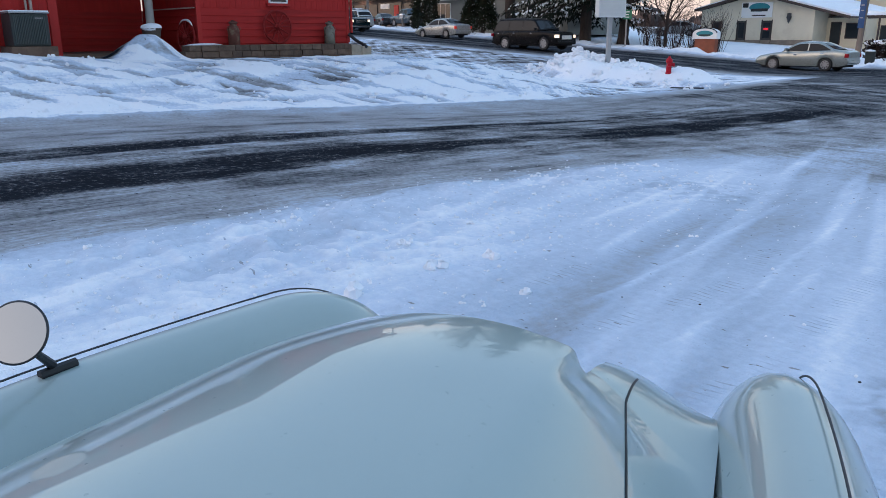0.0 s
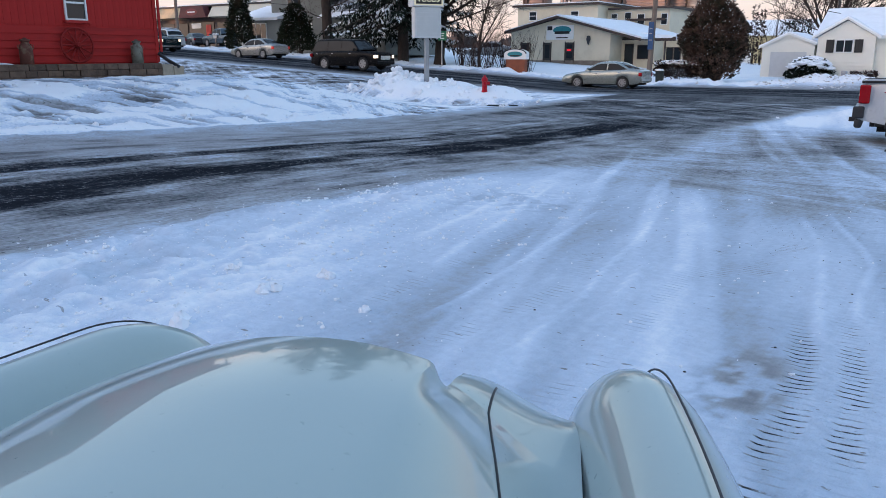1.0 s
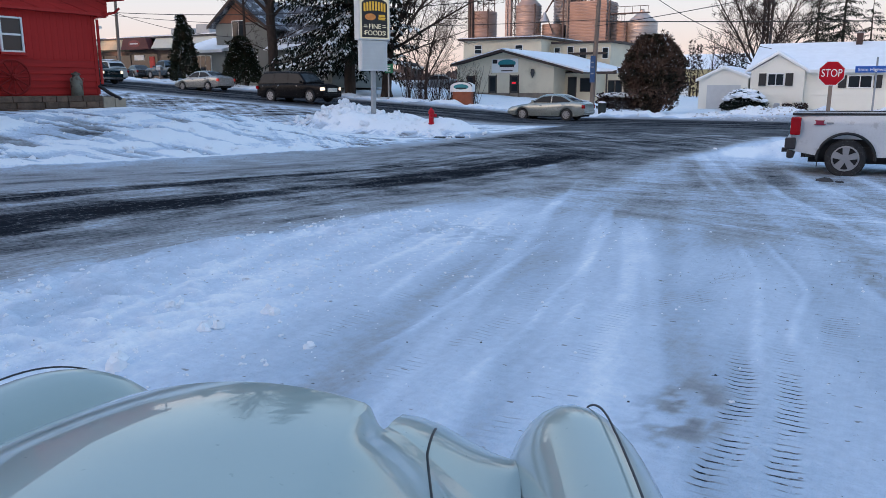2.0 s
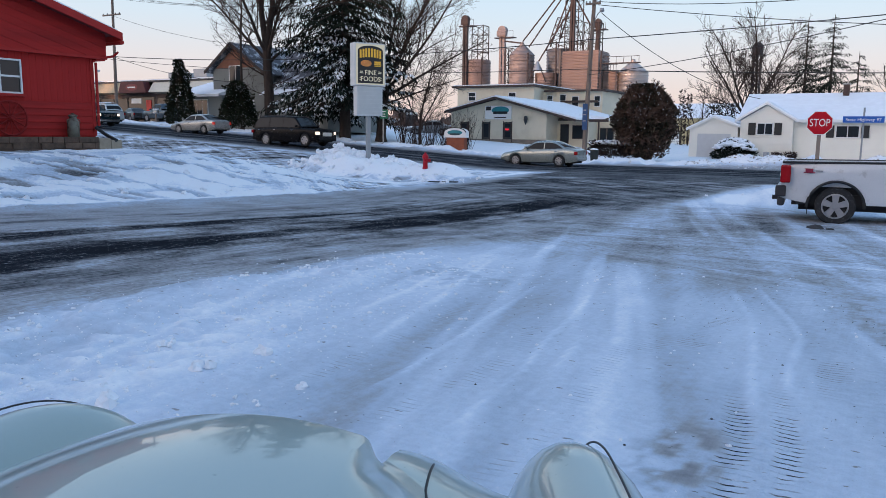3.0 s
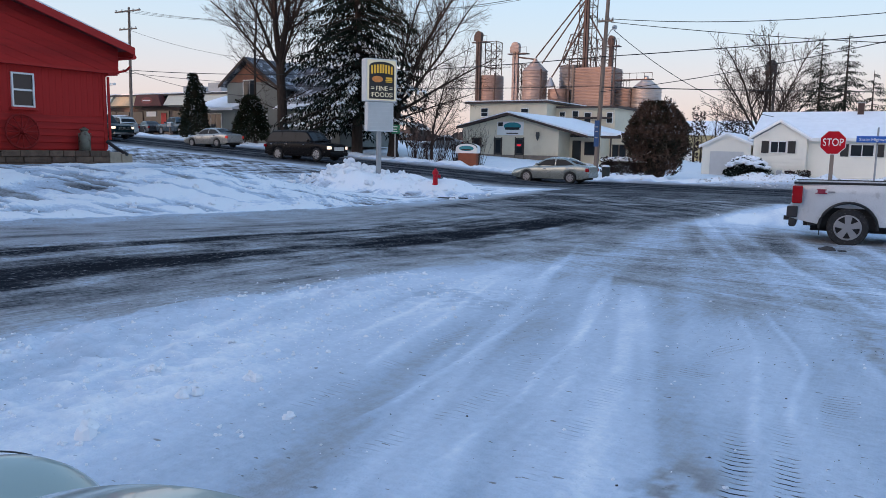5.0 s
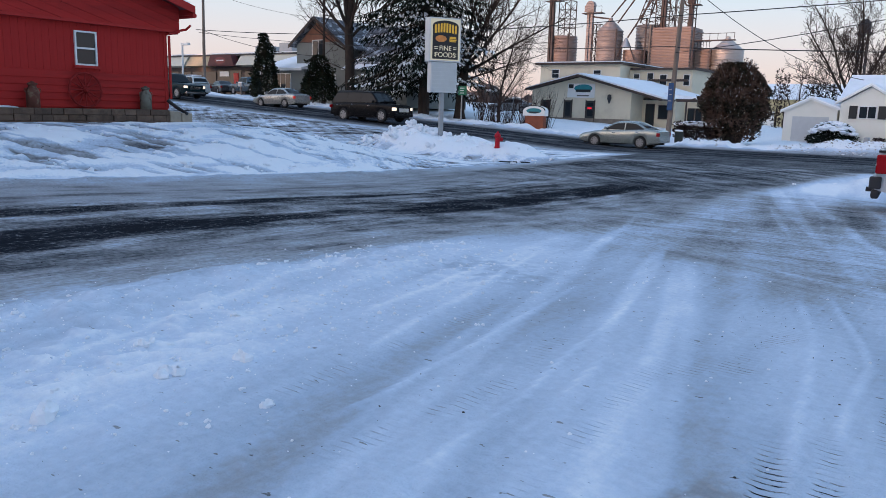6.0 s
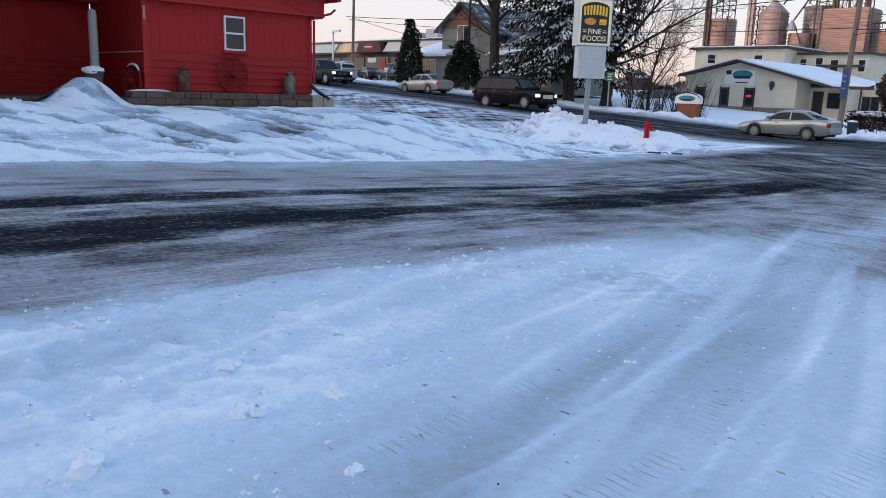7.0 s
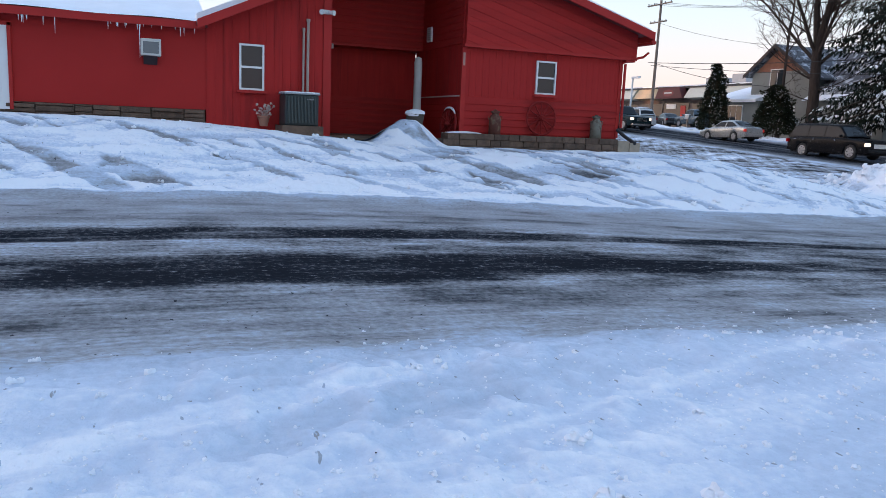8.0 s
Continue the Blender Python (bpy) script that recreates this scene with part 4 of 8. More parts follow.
# ---- corner island: pylon sign, hydrant, green marker ----
def on_ground(x, y, sink=0.05):
    return ground_z(x, y) - sink


SX, SY = -20.43, 28.3
turn = pose(SX, SY, 0, 0, 0, 60)
pyl = thing("pylon_sign", "lit-box restaurant sign on a steel post in snow", "sign", (SX, SY, on_ground(SX, SY)))
part("post", Shape().box(-0.085, 0.085, -0.085, 0.085, on_ground(SX, SY, 0.3), 2.3, turn), GREY_METAL, pyl, "grey steel post")
CABINET = material("sign_cabinet", (0.62, 0.62, 0.60), 0.5, 0.2, var=0.06)
case = part("cabinet", Shape().box(-0.74, 0.74, -0.26, 0.26, 3.46, 5.30, turn), CABINET, pyl, bevel=0.02)
face = part("face", Shape().box(-0.68, 0.68, -0.275, -0.26, 3.52, 5.24, turn), glow("sign_face_cream", (0.85, 0.76, 0.55), 0.35), case, "cream plastic face")
arch = [(-0.60, -0.282, 3.57), (0.60, -0.282, 3.57)] + [(0.60 * math.cos(a), -0.282, 4.96 + 0.22 * math.sin(a)) for a in [math.pi * i / 16 for i in range(17)]]
part("panel", Shape().prism([turn @ Vector(p) for p in arch], turn.to_3x3() @ Vector((0, 0.007, 0))), BLACK, face, "black arched panel")
YELLOW = glow("sign_yellow", (0.85, 0.50, 0.05), 0.30)
CREAM = glow("sign_letter_cream", (0.90, 0.82, 0.60), 0.40)
bars = Shape()
for i in range(8):
    x = -0.47 + 0.134 * i
    up = 0.07 * (1 - (x / 0.56) ** 2)
    bars.box(x - 0.042, x + 0.042, -0.292, -0.282, 4.62 + up, 4.96 + up * 1.5, turn)
part("name_bars", bars, YELLOW, face, "yellow bars of the lettered name")
part("bread_picture", Shape().add([turn @ Vector((-0.21 + 0.26 * math.cos(a), -0.294, 4.42 + 0.14 * math.sin(a))) for a in [2 * math.pi * i / 28 for i in range(28)]] + [turn @ Vector((-0.21 + 0.26 * math.cos(a), -0.282, 4.42 + 0.14 * math.sin(a))) for a in [2 * math.pi * i / 28 for i in range(28)]], [tuple(range(28)), tuple(range(55, 27, -1))] + [(i, i + 28, (i + 1) % 28 + 28, (i + 1) % 28) for i in range(28)]), material("sign_orange", (0.75, 0.27, 0.06), 0.5, var=0.2, scale=8), face, "orange oval of a pictured dish")
bun = Shape()
for z0, w, hgt in ((4.30, 0.15, 0.04), (4.36, 0.17, 0.05), (4.43, 0.15, 0.09)):
    bun.box(0.34 - w, 0.34 + w, -0.292, -0.282, z0, z0 + hgt, turn)
part("burger_picture", bun, YELLOW, face, "pictured sandwich in yellow layers")
rot = turn @ Matrix.Rotation(radians(90), 4, 'X')
letters("FINE", 0.29, rot @ Matrix.Translation((0.0, 4.02, 0.286)), CREAM, face)
letters("FOODS", 0.29, rot @ Matrix.Translation((0.0, 3.745, 0.286)), CREAM, face)
dash = Shape()
for s in (-1, 1):
    for z in (3.99, 4.06):
        dash.box(s * 0.44 - 0.08, s * 0.44 + 0.08, -0.292, -0.282, z, z + 0.025, turn)
    for z in (3.70, 3.79):
        dash.box(s * 0.50 - 0.02, s * 0.50 + 0.02, -0.292, -0.282, z, z + 0.035, turn)
part("dashes", dash, CREAM, face)
low = part("message_box", Shape().box(-0.62, 0.62, -0.20, 0.20, 2.16, 3.455, turn), CABINET, pyl, bevel=0.02)
part("message_face", Shape().box(-0.56, 0.56, -0.212, -0.20, 2.23, 3.39, turn), material("message_panel", (0.55, 0.55, 0.53), 0.5, var=0.05), low, "blank pale message panel")
for i in range(6):
    part("track", Shape().box(-0.55, 0.55, -0.217, -0.210, 2.36 + 0.17 * i, 2.37 + 0.17 * i, turn), CABINET, low)

hx, hy = -16.8, 27.3
hz = on_ground(hx, hy, 0.06)
hyd = thing("fire_hydrant", "bright red fire hydrant standing in snow", "hydrant", (hx, hy, hz))
HYD = material("hydrant_red", (0.42, 0.008, 0.020), 0.5, var=0.15, scale=6, grain=40, spec=0.25)
part("barrel", Shape().lathe([(0.13, 0), (0.13, 0.05), (0.10, 0.07), (0.10, 0.42), (0.125, 0.44), (0.125, 0.49)], (hx, hy, hz), 18), HYD, hyd, smooth=True)
part("bonnet", Shape().lathe([(0.135, 0.47), (0.135, 0.50), (0.115, 0.56), (0.085, 0.605), (0.045, 0.625), (0.04, 0.68), (0.0, 0.68)], (hx, hy, hz), 18), HYD, hyd, smooth=True)
for a in (35, 125, -55):
    d = Vector((math.cos(radians(a)), math.sin(radians(a)), 0))
    c = Vector((hx, hy, hz + 0.36))
    part("nozzle", Shape().tube([c + 0.08 * d, c + 0.15 * d, c + 0.151 * d, c + 0.215 * d], [0.06, 0.06, 0.08, 0.07], 12), HYD, hyd)

gx_, gy_ = -33.75, 48.7
gs = thing("route_marker", "small green marker sign on a steel post", "sign", (gx_, gy_, on_ground(gx_, gy_)))
part("post", Shape().box(gx_ - 0.05, gx_ + 0.05, gy_ - 0.03, gy_ + 0.03, on_ground(gx_, gy_, 0.2), 3.16), GREY_METAL, gs)
GREEN = material("sign_green", (0.01, 0.16, 0.08), 0.45)
pn = part("panel", Shape().box(gx_ - 0.28, gx_ + 0.46, gy_ - 0.06, gy_ - 0.045, 2.48, 3.14), GREEN, gs)
part("legend_bars", Shape().box(gx_ - 0.14, gx_ + 0.26, gy_ - 0.068, gy_ - 0.06, 2.96, 3.02).box(gx_ - 0.14, gx_ + 0.20, gy_ - 0.068, gy_ - 0.06, 2.78, 2.84).box(gx_ - 0.14, gx_ + 0.24, gy_ - 0.068, gy_ - 0.06, 2.60, 2.66), WHITE_PAINT, pn)
# strip of kerb edge showing in the snow
kb = part("kerb_edge", Shape().prism([(-15.9, 26.02, on_ground(-15.9, 26.0, 0.1)), (-14.9, 26.6, on_ground(-14.9, 26.6, 0.1)), (-14.85, 26.55, on_ground(-14.85, 26.55, -0.03)), (-15.85, 25.95, on_ground(-15.85, 25.95, -0.03))], (0, 0.1, 0.02)), BLACK)
tagged(kb, "dark strip of kerb showing through the snow", "kerb", kind="structure")

# ---- stop sign and street sign at the lot's corner ----
px_, py_ = -2.31, 29.4
ss_ = thing("stop_sign", "red octagonal stop sign on a weathered post", "sign", (px_, py_, on_ground(px_, py_)))
part("post", Shape().box(px_ - 0.06, px_ + 0.06, py_ + 0.02, py_ + 0.10, on_ground(px_, py_, 0.3), 2.25), WOOD_POLE, ss_, "weathered wooden post")
st_turn = pose(px_, py_, 1.91, 0, 0, 4)
oct_ = [(0.395 / math.cos(math.pi / 8) * math.cos(math.pi / 8 + i * math.pi / 4), 0, 0.395 / math.cos(math.pi / 8) * math.sin(math.pi / 8 + i * math.pi / 4)) for i in range(8)]
plate = part("plate", Shape().prism([st_turn @ Vector((x, 0, z)) for x, _, z in oct_], (0, 0.012, 0)), WHITE_PAINT, ss_)
part("red_field", Shape().prism([st_turn @ Vector((x * 0.95, -0.006, z * 0.95)) for x, _, z in oct_], (0, 0.006, 0)), material("stop_red", (0.45, 0.006, 0.016), 0.55, spec=0.15), plate)
letters("STOP", 0.36, st_turn @ Matrix.Rotation(radians(90), 4, 'X') @ Matrix.Translation((0, 0, 0.008)), WHITE_PAINT, plate, squeeze=0.74)
qx, qy = -1.0, 29.4
nm = thing("street_name_sign", "blue street-name blade on a thin steel post", "sign", (qx, qy, on_ground(qx, qy)))
part("post", Shape().tube([(qx, qy, on_ground(qx, qy, 0.3)), (qx, qy, 2.42)], 0.03, 8), GREY_METAL, nm)
nt = pose(qx, qy, 2.03, 0, 0, 4)
bl = part("blade", Shape().box(-0.62, 0.60, -0.035, -0.03, -0.105, 0.105, nt), material("sign_blue", (0.01, 0.10, 0.42), 0.4), nm)
letters("State Highway 97", 0.15, nt @ Matrix.Rotation(radians(90), 4, 'X') @ Matrix.Translation((-0.01, -0.01, 0.036)), WHITE_PAINT, bl)

# ---- vehicles ----
CAR_GLASS = material("car_glass", (0.015, 0.018, 0.02), 0.05, var=0.1, bump=0, spec=0.2)
CHROME = material("chrome", (0.55, 0.55, 0.55), 0.12, 1.0, var=0.05, bump=0)
ALLOY = material("alloy_rim", (0.34, 0.34, 0.35), 0.40, 0.45, var=0.1, bump=0)
TAIL = material("tail_lamp_red", (0.32, 0.004, 0.008), 0.25, var=0.1, bump=0, coat=0.15, spec=0.2)
LAMP_CLEAR = material("headlamp_lens", (0.65, 0.62, 0.55), 0.1, var=0.05, bump=0, coat=0.6)
UNDER = material("dark_underbody", (0.015, 0.015, 0.016), 0.9, var=0.2)
BRAKE_ON = glow("lit_brake_lamp", (1.0, 0.05, 0.03), 0.22)
HEAD_ON = glow("lit_headlamp", (1.0, 0.80, 0.62), 1.2)


def paint(name, colour, metal=0.3):
    dark = max(colour) < 0.03
    return material(name, colour, 0.28, metal, var=0.05, scale=2, grain=50, bump=0.0, coat=0.0 if dark else 0.7, spec=0.12 if dark else 0.5, dirt=tuple(0.6 * c + 0.10 for c in colour), dirt_amount=0.0 if dark else 0.03)


def car_wheel(parent, x, y, r, w, spokes=6, name="wheel"):
    side = 1 if y > 0 else -1
    c = (x, y, r)
    t = part(name, Shape().lathe([(r * 0.64, -w * 0.05), (r * 0.66, -w / 2), (r * 0.93, -w / 2), (r, -w * 0.36), (r, w * 0.36), (r * 0.93, w / 2), (r * 0.66, w / 2), (r * 0.64, w * 0.05)], c, 30, 'y'), RUBBER, parent, smooth=True)
    rim = Shape().lathe([(r * 0.67, side * w * 0.18), (r * 0.67, side * w * 0.50), (r * 0.61, side * w * 0.52), (r * 0.58, side * w * 0.2)], c, 30, 'y')
    rim.lathe([(0.0, side * w * 0.16), (r * 0.18, side * w * 0.44), (r * 0.15, side * w * 0.50), (0.0, side * w * 0.50)][::1], c, 16, 'y')
    for i in range(spokes):
        a = 2 * math.pi * i / spokes + 0.3
        d, q = Vector((math.cos(a), 0, math.sin(a))), Vector((-math.sin(a), 0, math.cos(a)))
        o = Vector(c)
        yv = Vector((0, side, 0))
        k = 0.8 if spokes > 6 else 1.25
        pts = [o + d * r * 0.14 + q * r * 0.10 * k, o + d * r * 0.62 + q * r * 0.15 * k, o + d * r * 0.62 - q * r * 0.15 * k, o + d * r * 0.14 - q * r * 0.10 * k]
        rim.prism([p + yv * w * 0.34 for p in pts], yv * w * 0.12)
    part("rim", rim, ALLOY, t)
    part("well", Shape().disc(Vector(c) + Vector((0, side * w * 0.26, 0)), r * 0.60, (0, side, 0)), UNDER, t)
    return t


def lofted_body(s, stations, half, low, deck, inner=None):
    """Sections along x; deck gives the height of hood, belt or tail, inner an open bed's floor."""
    rows = []
    for x in stations:
        w, zl, zd = half(x), low(x), deck(x)
        zm = zl + (zd - zl) * 0.45
        pts = [(w - 0.14, zl), (w - 0.03, zl + 0.01), (w, max(zl + 0.03, zm)), (w - 0.005, zd - 0.20 if zd - 0.20 > zm else zm + 0.02), (w - 0.035, zd - 0.06), (w - 0.10, zd - 0.005), (w * 0.45, zd + 0.02)]
        if inner is not None and inner(x) is not None:
            zi = inner(x)
            pts = pts[:5] + [(w - 0.05, zd), (w - 0.12, zd - 0.01), (w - 0.13, zi), (w * 0.4, zi)]
        else:
            pts = pts[:5] + [(w - 0.08, zd - 0.012), (w - 0.13, zd), (w * 0.7, zd + 0.012), (w * 0.35, zd + 0.02)]
        rows.append([(x, -y, z) for y, z in pts] + [(x, y, z) for y, z in reversed(pts)])
    s.grid(rows)
    n = len(rows[0])
    m = len(s.v)
    s.f.append(tuple(range(m - n, m)))
    s.f.append(tuple(range(m - n * len(rows), m - n * len(rows) + n))[::-1])
    return s


def vehicle(name, label, category, L, W, r, axles, belt, deck_pts, cabin, colour, group="", lit=False, bed=None, floor=0.24, sill=None, rear_glass=True, side_posts=(), rails=False, front_lit=False, spokes=6, snow=False, gap=0.065):
    """cabin: foot of windscreen, roof front, roof rear, foot of rear glass as (x, z). x points ahead."""
    v = thing(name, label, category, (0, 0, 0), group)
    xs, zs = [p[0] for p in deck_pts], [p[1] for p in deck_pts]
    deck = lambda x: float(np.interp(x, xs, zs))
    half = lambda x: W / 2 * (1 - 0.10 * abs(2 * x / L) ** 5)

    def low(x):
        z = floor + (0.10 * max(0, abs(2 * x / L) - 0.82) / 0.18)
        for a in axles:
            R = r + gap
            if abs(x - a) < R:
                z = max(z, r * 0.9 + math.sqrt(R * R - (x - a) ** 2))
        return min(z, deck(x) - 0.12)

    st = sorted(set([round(-L / 2 + L * i / 84, 4) for i in range(85)] + [a + s * (r + gap + 0.0001) for a in axles for s in (-1, 1)]))
    inner = (lambda x: bed[2] if bed[0] < x < bed[1] else None) if bed else None
    body = part("body", lofted_body(Shape(), st, half, low, deck, inner), colour, v, smooth=True)
    part("underbody", Shape().box(-L / 2 + 0.25, L / 2 - 0.25, -W / 2 + 0.16, W / 2 - 0.16, floor - 0.04, deck(0) - 0.25 if bed is None else 0.68), UNDER, v)
    (ax, az), (bx, bz), (cx, cz), (dx, dz) = cabin
    wb, wt = W / 2 - 0.085, W / 2 - 0.25
    zb, zr = min(az, dz), max(bz, cz)
    fine_x = np.linspace(dx - 0.3, ax + 0.3, 240)
    line = np.interp(fine_x, [dx - 0.3, dx, cx, bx, ax, ax + 0.3], [dz - 0.1, dz, cz, bz, az, az - 0.1])
    bulge = np.interp(fine_x, [dx, cx, (bx + cx) / 2, bx, ax], [0, 0.02, 0.05, 0.02, 0])
    wide = max(5, int(0.34 / (fine_x[1] - fine_x[0])) | 1)
    soft_line = np.convolve(np.pad(line + bulge, wide // 2, 'edge'), np.ones(wide) / wide, 'valid')

    def roof_line(x):
        return float(np.interp(x, fine_x, soft_line))

    def side_y(z):
        return wb + (wt - wb) * min(1.0, max(0.0, (z - zb) / (zr - zb)))

    def crown(y, w):
        return 0.045 * (1 - (y / w) ** 2)

    rows = []
    for i in range(49):
        x = dx + (ax - dx) * i / 48
        zt = max(roof_line(x), zb + 0.01)
        w = side_y(zt)
        row = [(wb, zb - 0.06), (side_y(zb + (zt - zb) * 0.5), zb + (zt - zb) * 0.5), (side_y(zt - 0.05), max(zb, zt - 0.05)), (w - 0.02, zt - 0.018), (w - 0.07, zt + crown(w - 0.07, w)), (w * 0.55, zt + crown(w * 0.55, w)), (0.0, zt + crown(0, w))]
        rows.append([(x, -y, z) for y, z in row] + [(x, y, z) for y, z in reversed(row[:-1])])
    rf = part("roof", Shape().grid(rows), colour, v, smooth=True)
    for name_, xa, xb in (("windscreen", ax - 0.05, bx + 0.10), ("rear_window", cx - 0.10, dx + 0.06)):
        pane = []
        for i in range(9):
            x = xa + (xb - xa) * i / 8
            w = side_y(roof_line(x)) - 0.085
            pane.append([(x, w * k / 5, roof_line(x) + crown(w * k / 5, w + 0.085) + 0.007) for k in range(-5, 6)])
        part(name_, Shape().grid(pane), CAR_GLASS, v, smooth=True)
    cuts = sorted([0.0, *side_posts, 1.0])
    x_of = lambda u: ax - 0.22 + (dx + 0.22 - ax + 0.22) * u
    for sgn in (-1, 1):
        for u0, u1 in zip(cuts, cuts[1:]):
            xs_ = np.linspace(x_of(u0) - (0.035 if u0 else 0.0), x_of(u1) + (0.035 if u1 < 1 else 0.0), 15)
            upper, lower = [], []
            for x in xs_:
                z1 = roof_line(float(x)) - 0.085
                z0 = zb + 0.035
                z1 = max(z1, z0 + 0.012)
                lower.append((float(x), sgn * (side_y(z0) + 0.007), z0))
                upper.append((float(x), sgn * (side_y(z1) + 0.007), z1))
            part("side_window", Shape().grid([lower, upper]), CAR_GLASS, v)
    if snow:
        part("snow", Shape().grid([[(x, y * 0.93, roof_line(x) + crown(y * 0.93, wt) + 0.06 + 0.03 * math.cos(1.5 * y / wt)) for y in (-wt, -wt * 0.7, 0, wt * 0.7, wt)] for x in np.linspace(cx + 0.05, bx - 0.05, 12)]), SNOW, rf, smooth=True)
    if rails:
        for sgn in (-1, 1):
            part("roof_rail", Shape().tube([(bx - 0.1, sgn * wt * 0.86, bz + 0.07), ((bx + cx) / 2, sgn * wt * 0.86, (bz + cz) / 2 + 0.10), (cx + 0.2, sgn * wt * 0.86, cz + 0.07)], 0.02, 6), DARK_METAL, rf)
    for a in axles:
        part("wheel_well", Shape().prism([(a + (r + gap) * math.cos(math.pi * k / 16), -W / 2 + 0.20, r * 0.9 + (r + gap - 0.01) * math.sin(math.pi * k / 16)) for k in range(17)], (0, W - 0.40, 0)), UNDER, v)
    for a in axles:
        for sgn in (-1, 1):
            car_wheel(v, a, sgn * (W / 2 - 0.13), r, 0.22, spokes)
    for sgn in (-1, 1):
        zt = deck(-L / 2 + 0.1)
        part("tail_lamp", Shape().box(-L / 2 - 0.012, -L / 2 + 0.16, sgn * (W / 2 - 0.10) - 0.13, sgn * (W / 2 - 0.10) + 0.035, zt - 0.30, zt - 0.10), BRAKE_ON if lit else TAIL, v, bevel=0.02)
        zf = deck(L / 2 - 0.12)
        part("headlamp", Shape().box(L / 2 - 0.22, L / 2 + 0.012, sgn * (W / 2 - 0.20) - 0.15, sgn * (W / 2 - 0.20) + 0.08, zf - 0.26, zf - 0.06), HEAD_ON if front_lit else LAMP_CLEAR, v, bevel=0.03)
        part("mirror", Shape().box(ax - 0.35, ax - 0.22, sgn * (W / 2 - 0.02), sgn * (W / 2 + 0.16), az + 0.02, az + 0.17), colour, v, bevel=0.03)
        for u in cuts[:-1]:
            xh = ax + (dx - ax) * u - 0.75
            if xh > dx:
                part("handle", Shape().box(xh - 0.08, xh + 0.08, sgn * W / 2 - 0.012, sgn * W / 2 + 0.012, deck(xh) - 0.17, deck(xh) - 0.13), CHROME, v)
    zg = deck(L / 2 - 0.1)
    part("grille", Shape().box(L / 2 - 0.05, L / 2 + 0.015, -W * 0.24, W * 0.24, zg - 0.34, zg - 0.10), CHROME if front_lit else BLACK, v)
    part("bumper", Shape().box(-L / 2 - 0.06, -L / 2 + 0.10, -W / 2 + 0.10, W / 2 - 0.10, 0.38, 0.58), colour if bed is None else DARK_METAL, v, bevel=0.05)
    part("bumper", Shape().box(L / 2 - 0.10, L / 2 + 0.06, -W / 2 + 0.12, W / 2 - 0.12, 0.34, 0.56), colour if bed is None else CHROME, v, bevel=0.05)
    return v


def stand(v, x, y, heading, dz=0.0):
    """Puts a vehicle on the ground. heading: degrees from +x, to the left."""
    v.matrix_basis = pose(x, y, float(ground_base(x, y)) + dz, 0, 0, heading)
    return v


SILVER = paint("silver_paint", (0.36, 0.37, 0.36), 0.6)
def sedan(label, colour, group="cars on the highway", lit=True, snow=False):
    return vehicle("sedan", label, "car", 4.75, 1.82, 0.33, (1.42, -1.32), 0.9,
                   [(-2.4, 0.92), (-2.2, 1.03), (-1.5, 1.06), (0, 0.98), (0.9, 0.96), (1.6, 0.86), (2.2, 0.74), (2.4, 0.62)],
                   ((1.0, 0.97), (0.25, 1.40), (-0.95, 1.42), (-1.72, 1.06)), colour, group, lit, side_posts=(0.5,), spokes=8, snow=snow)


stand(sedan("silver sedan climbing the highway, brake lamps lit", SILVER), -46.8, 42.6, 180)
stand(sedan("pale silver-green sedan on slushy asphalt", paint("silver_green_paint", (0.30, 0.33, 0.31), 0.65), lit=False), -18.0, 42.6, 180)
suv = vehicle("suv", "long black SUV with headlamps lit on the highway", "car", 5.60, 2.0, 0.40, (1.72, -1.60), 1.1,
              [(-2.8, 1.10), (-2.6, 1.18), (0, 1.20), (1.3, 1.18), (1.9, 1.14), (2.5, 1.08), (2.8, 0.95)],
              ((1.42, 1.19), (0.75, 1.86), (-2.35, 1.88), (-2.72, 1.18)), paint("black_car_paint", (0.005, 0.005, 0.006), 0.0), "cars on the highway", side_posts=(0.36, 0.68), rails=True, front_lit=True, floor=0.30)
stand(suv, -34.4, 39.3, 0)
pickup = vehicle("pickup", "dark green pickup truck with a chrome front", "pickup truck", 6.1, 2.03, 0.41, (1.95, -1.75), 1.1,
                 [(-3.05, 1.16), (-1.0, 1.16), (-0.8, 1.22), (1.0, 1.22), (1.6, 1.20), (2.7, 1.12), (3.05, 1.0)],
                 ((1.25, 1.21), (0.65, 1.88), (-0.75, 1.90), (-0.92, 1.20)), paint("dark_green_paint", (0.008, 0.022, 0.027), 0.2), "cars on the highway", side_posts=(0.55,), bed=(-2.95, -0.98, 0.72), floor=0.36, front_lit=True)
stand(pickup, -55.5, 38.8, 0)
wsuv = vehicle("suv", "snow-dusted white SUV driving up the highway", "car", 4.6, 1.85, 0.36, (1.35, -1.30), 1.0,
               [(-2.3, 1.02), (-2.1, 1.08), (0, 1.05), (1.0, 1.03), (1.7, 0.98), (2.3, 0.82)],
               ((1.0, 1.04), (0.4, 1.66), (-1.85, 1.66), (-2.2, 1.06)), paint("white_car_paint", (0.62, 0.63, 0.63), 0.1), "cars on the highway", side_posts=(0.36, 0.68), snow=True)
stand(wsuv, -59.6, 43.0, 180)
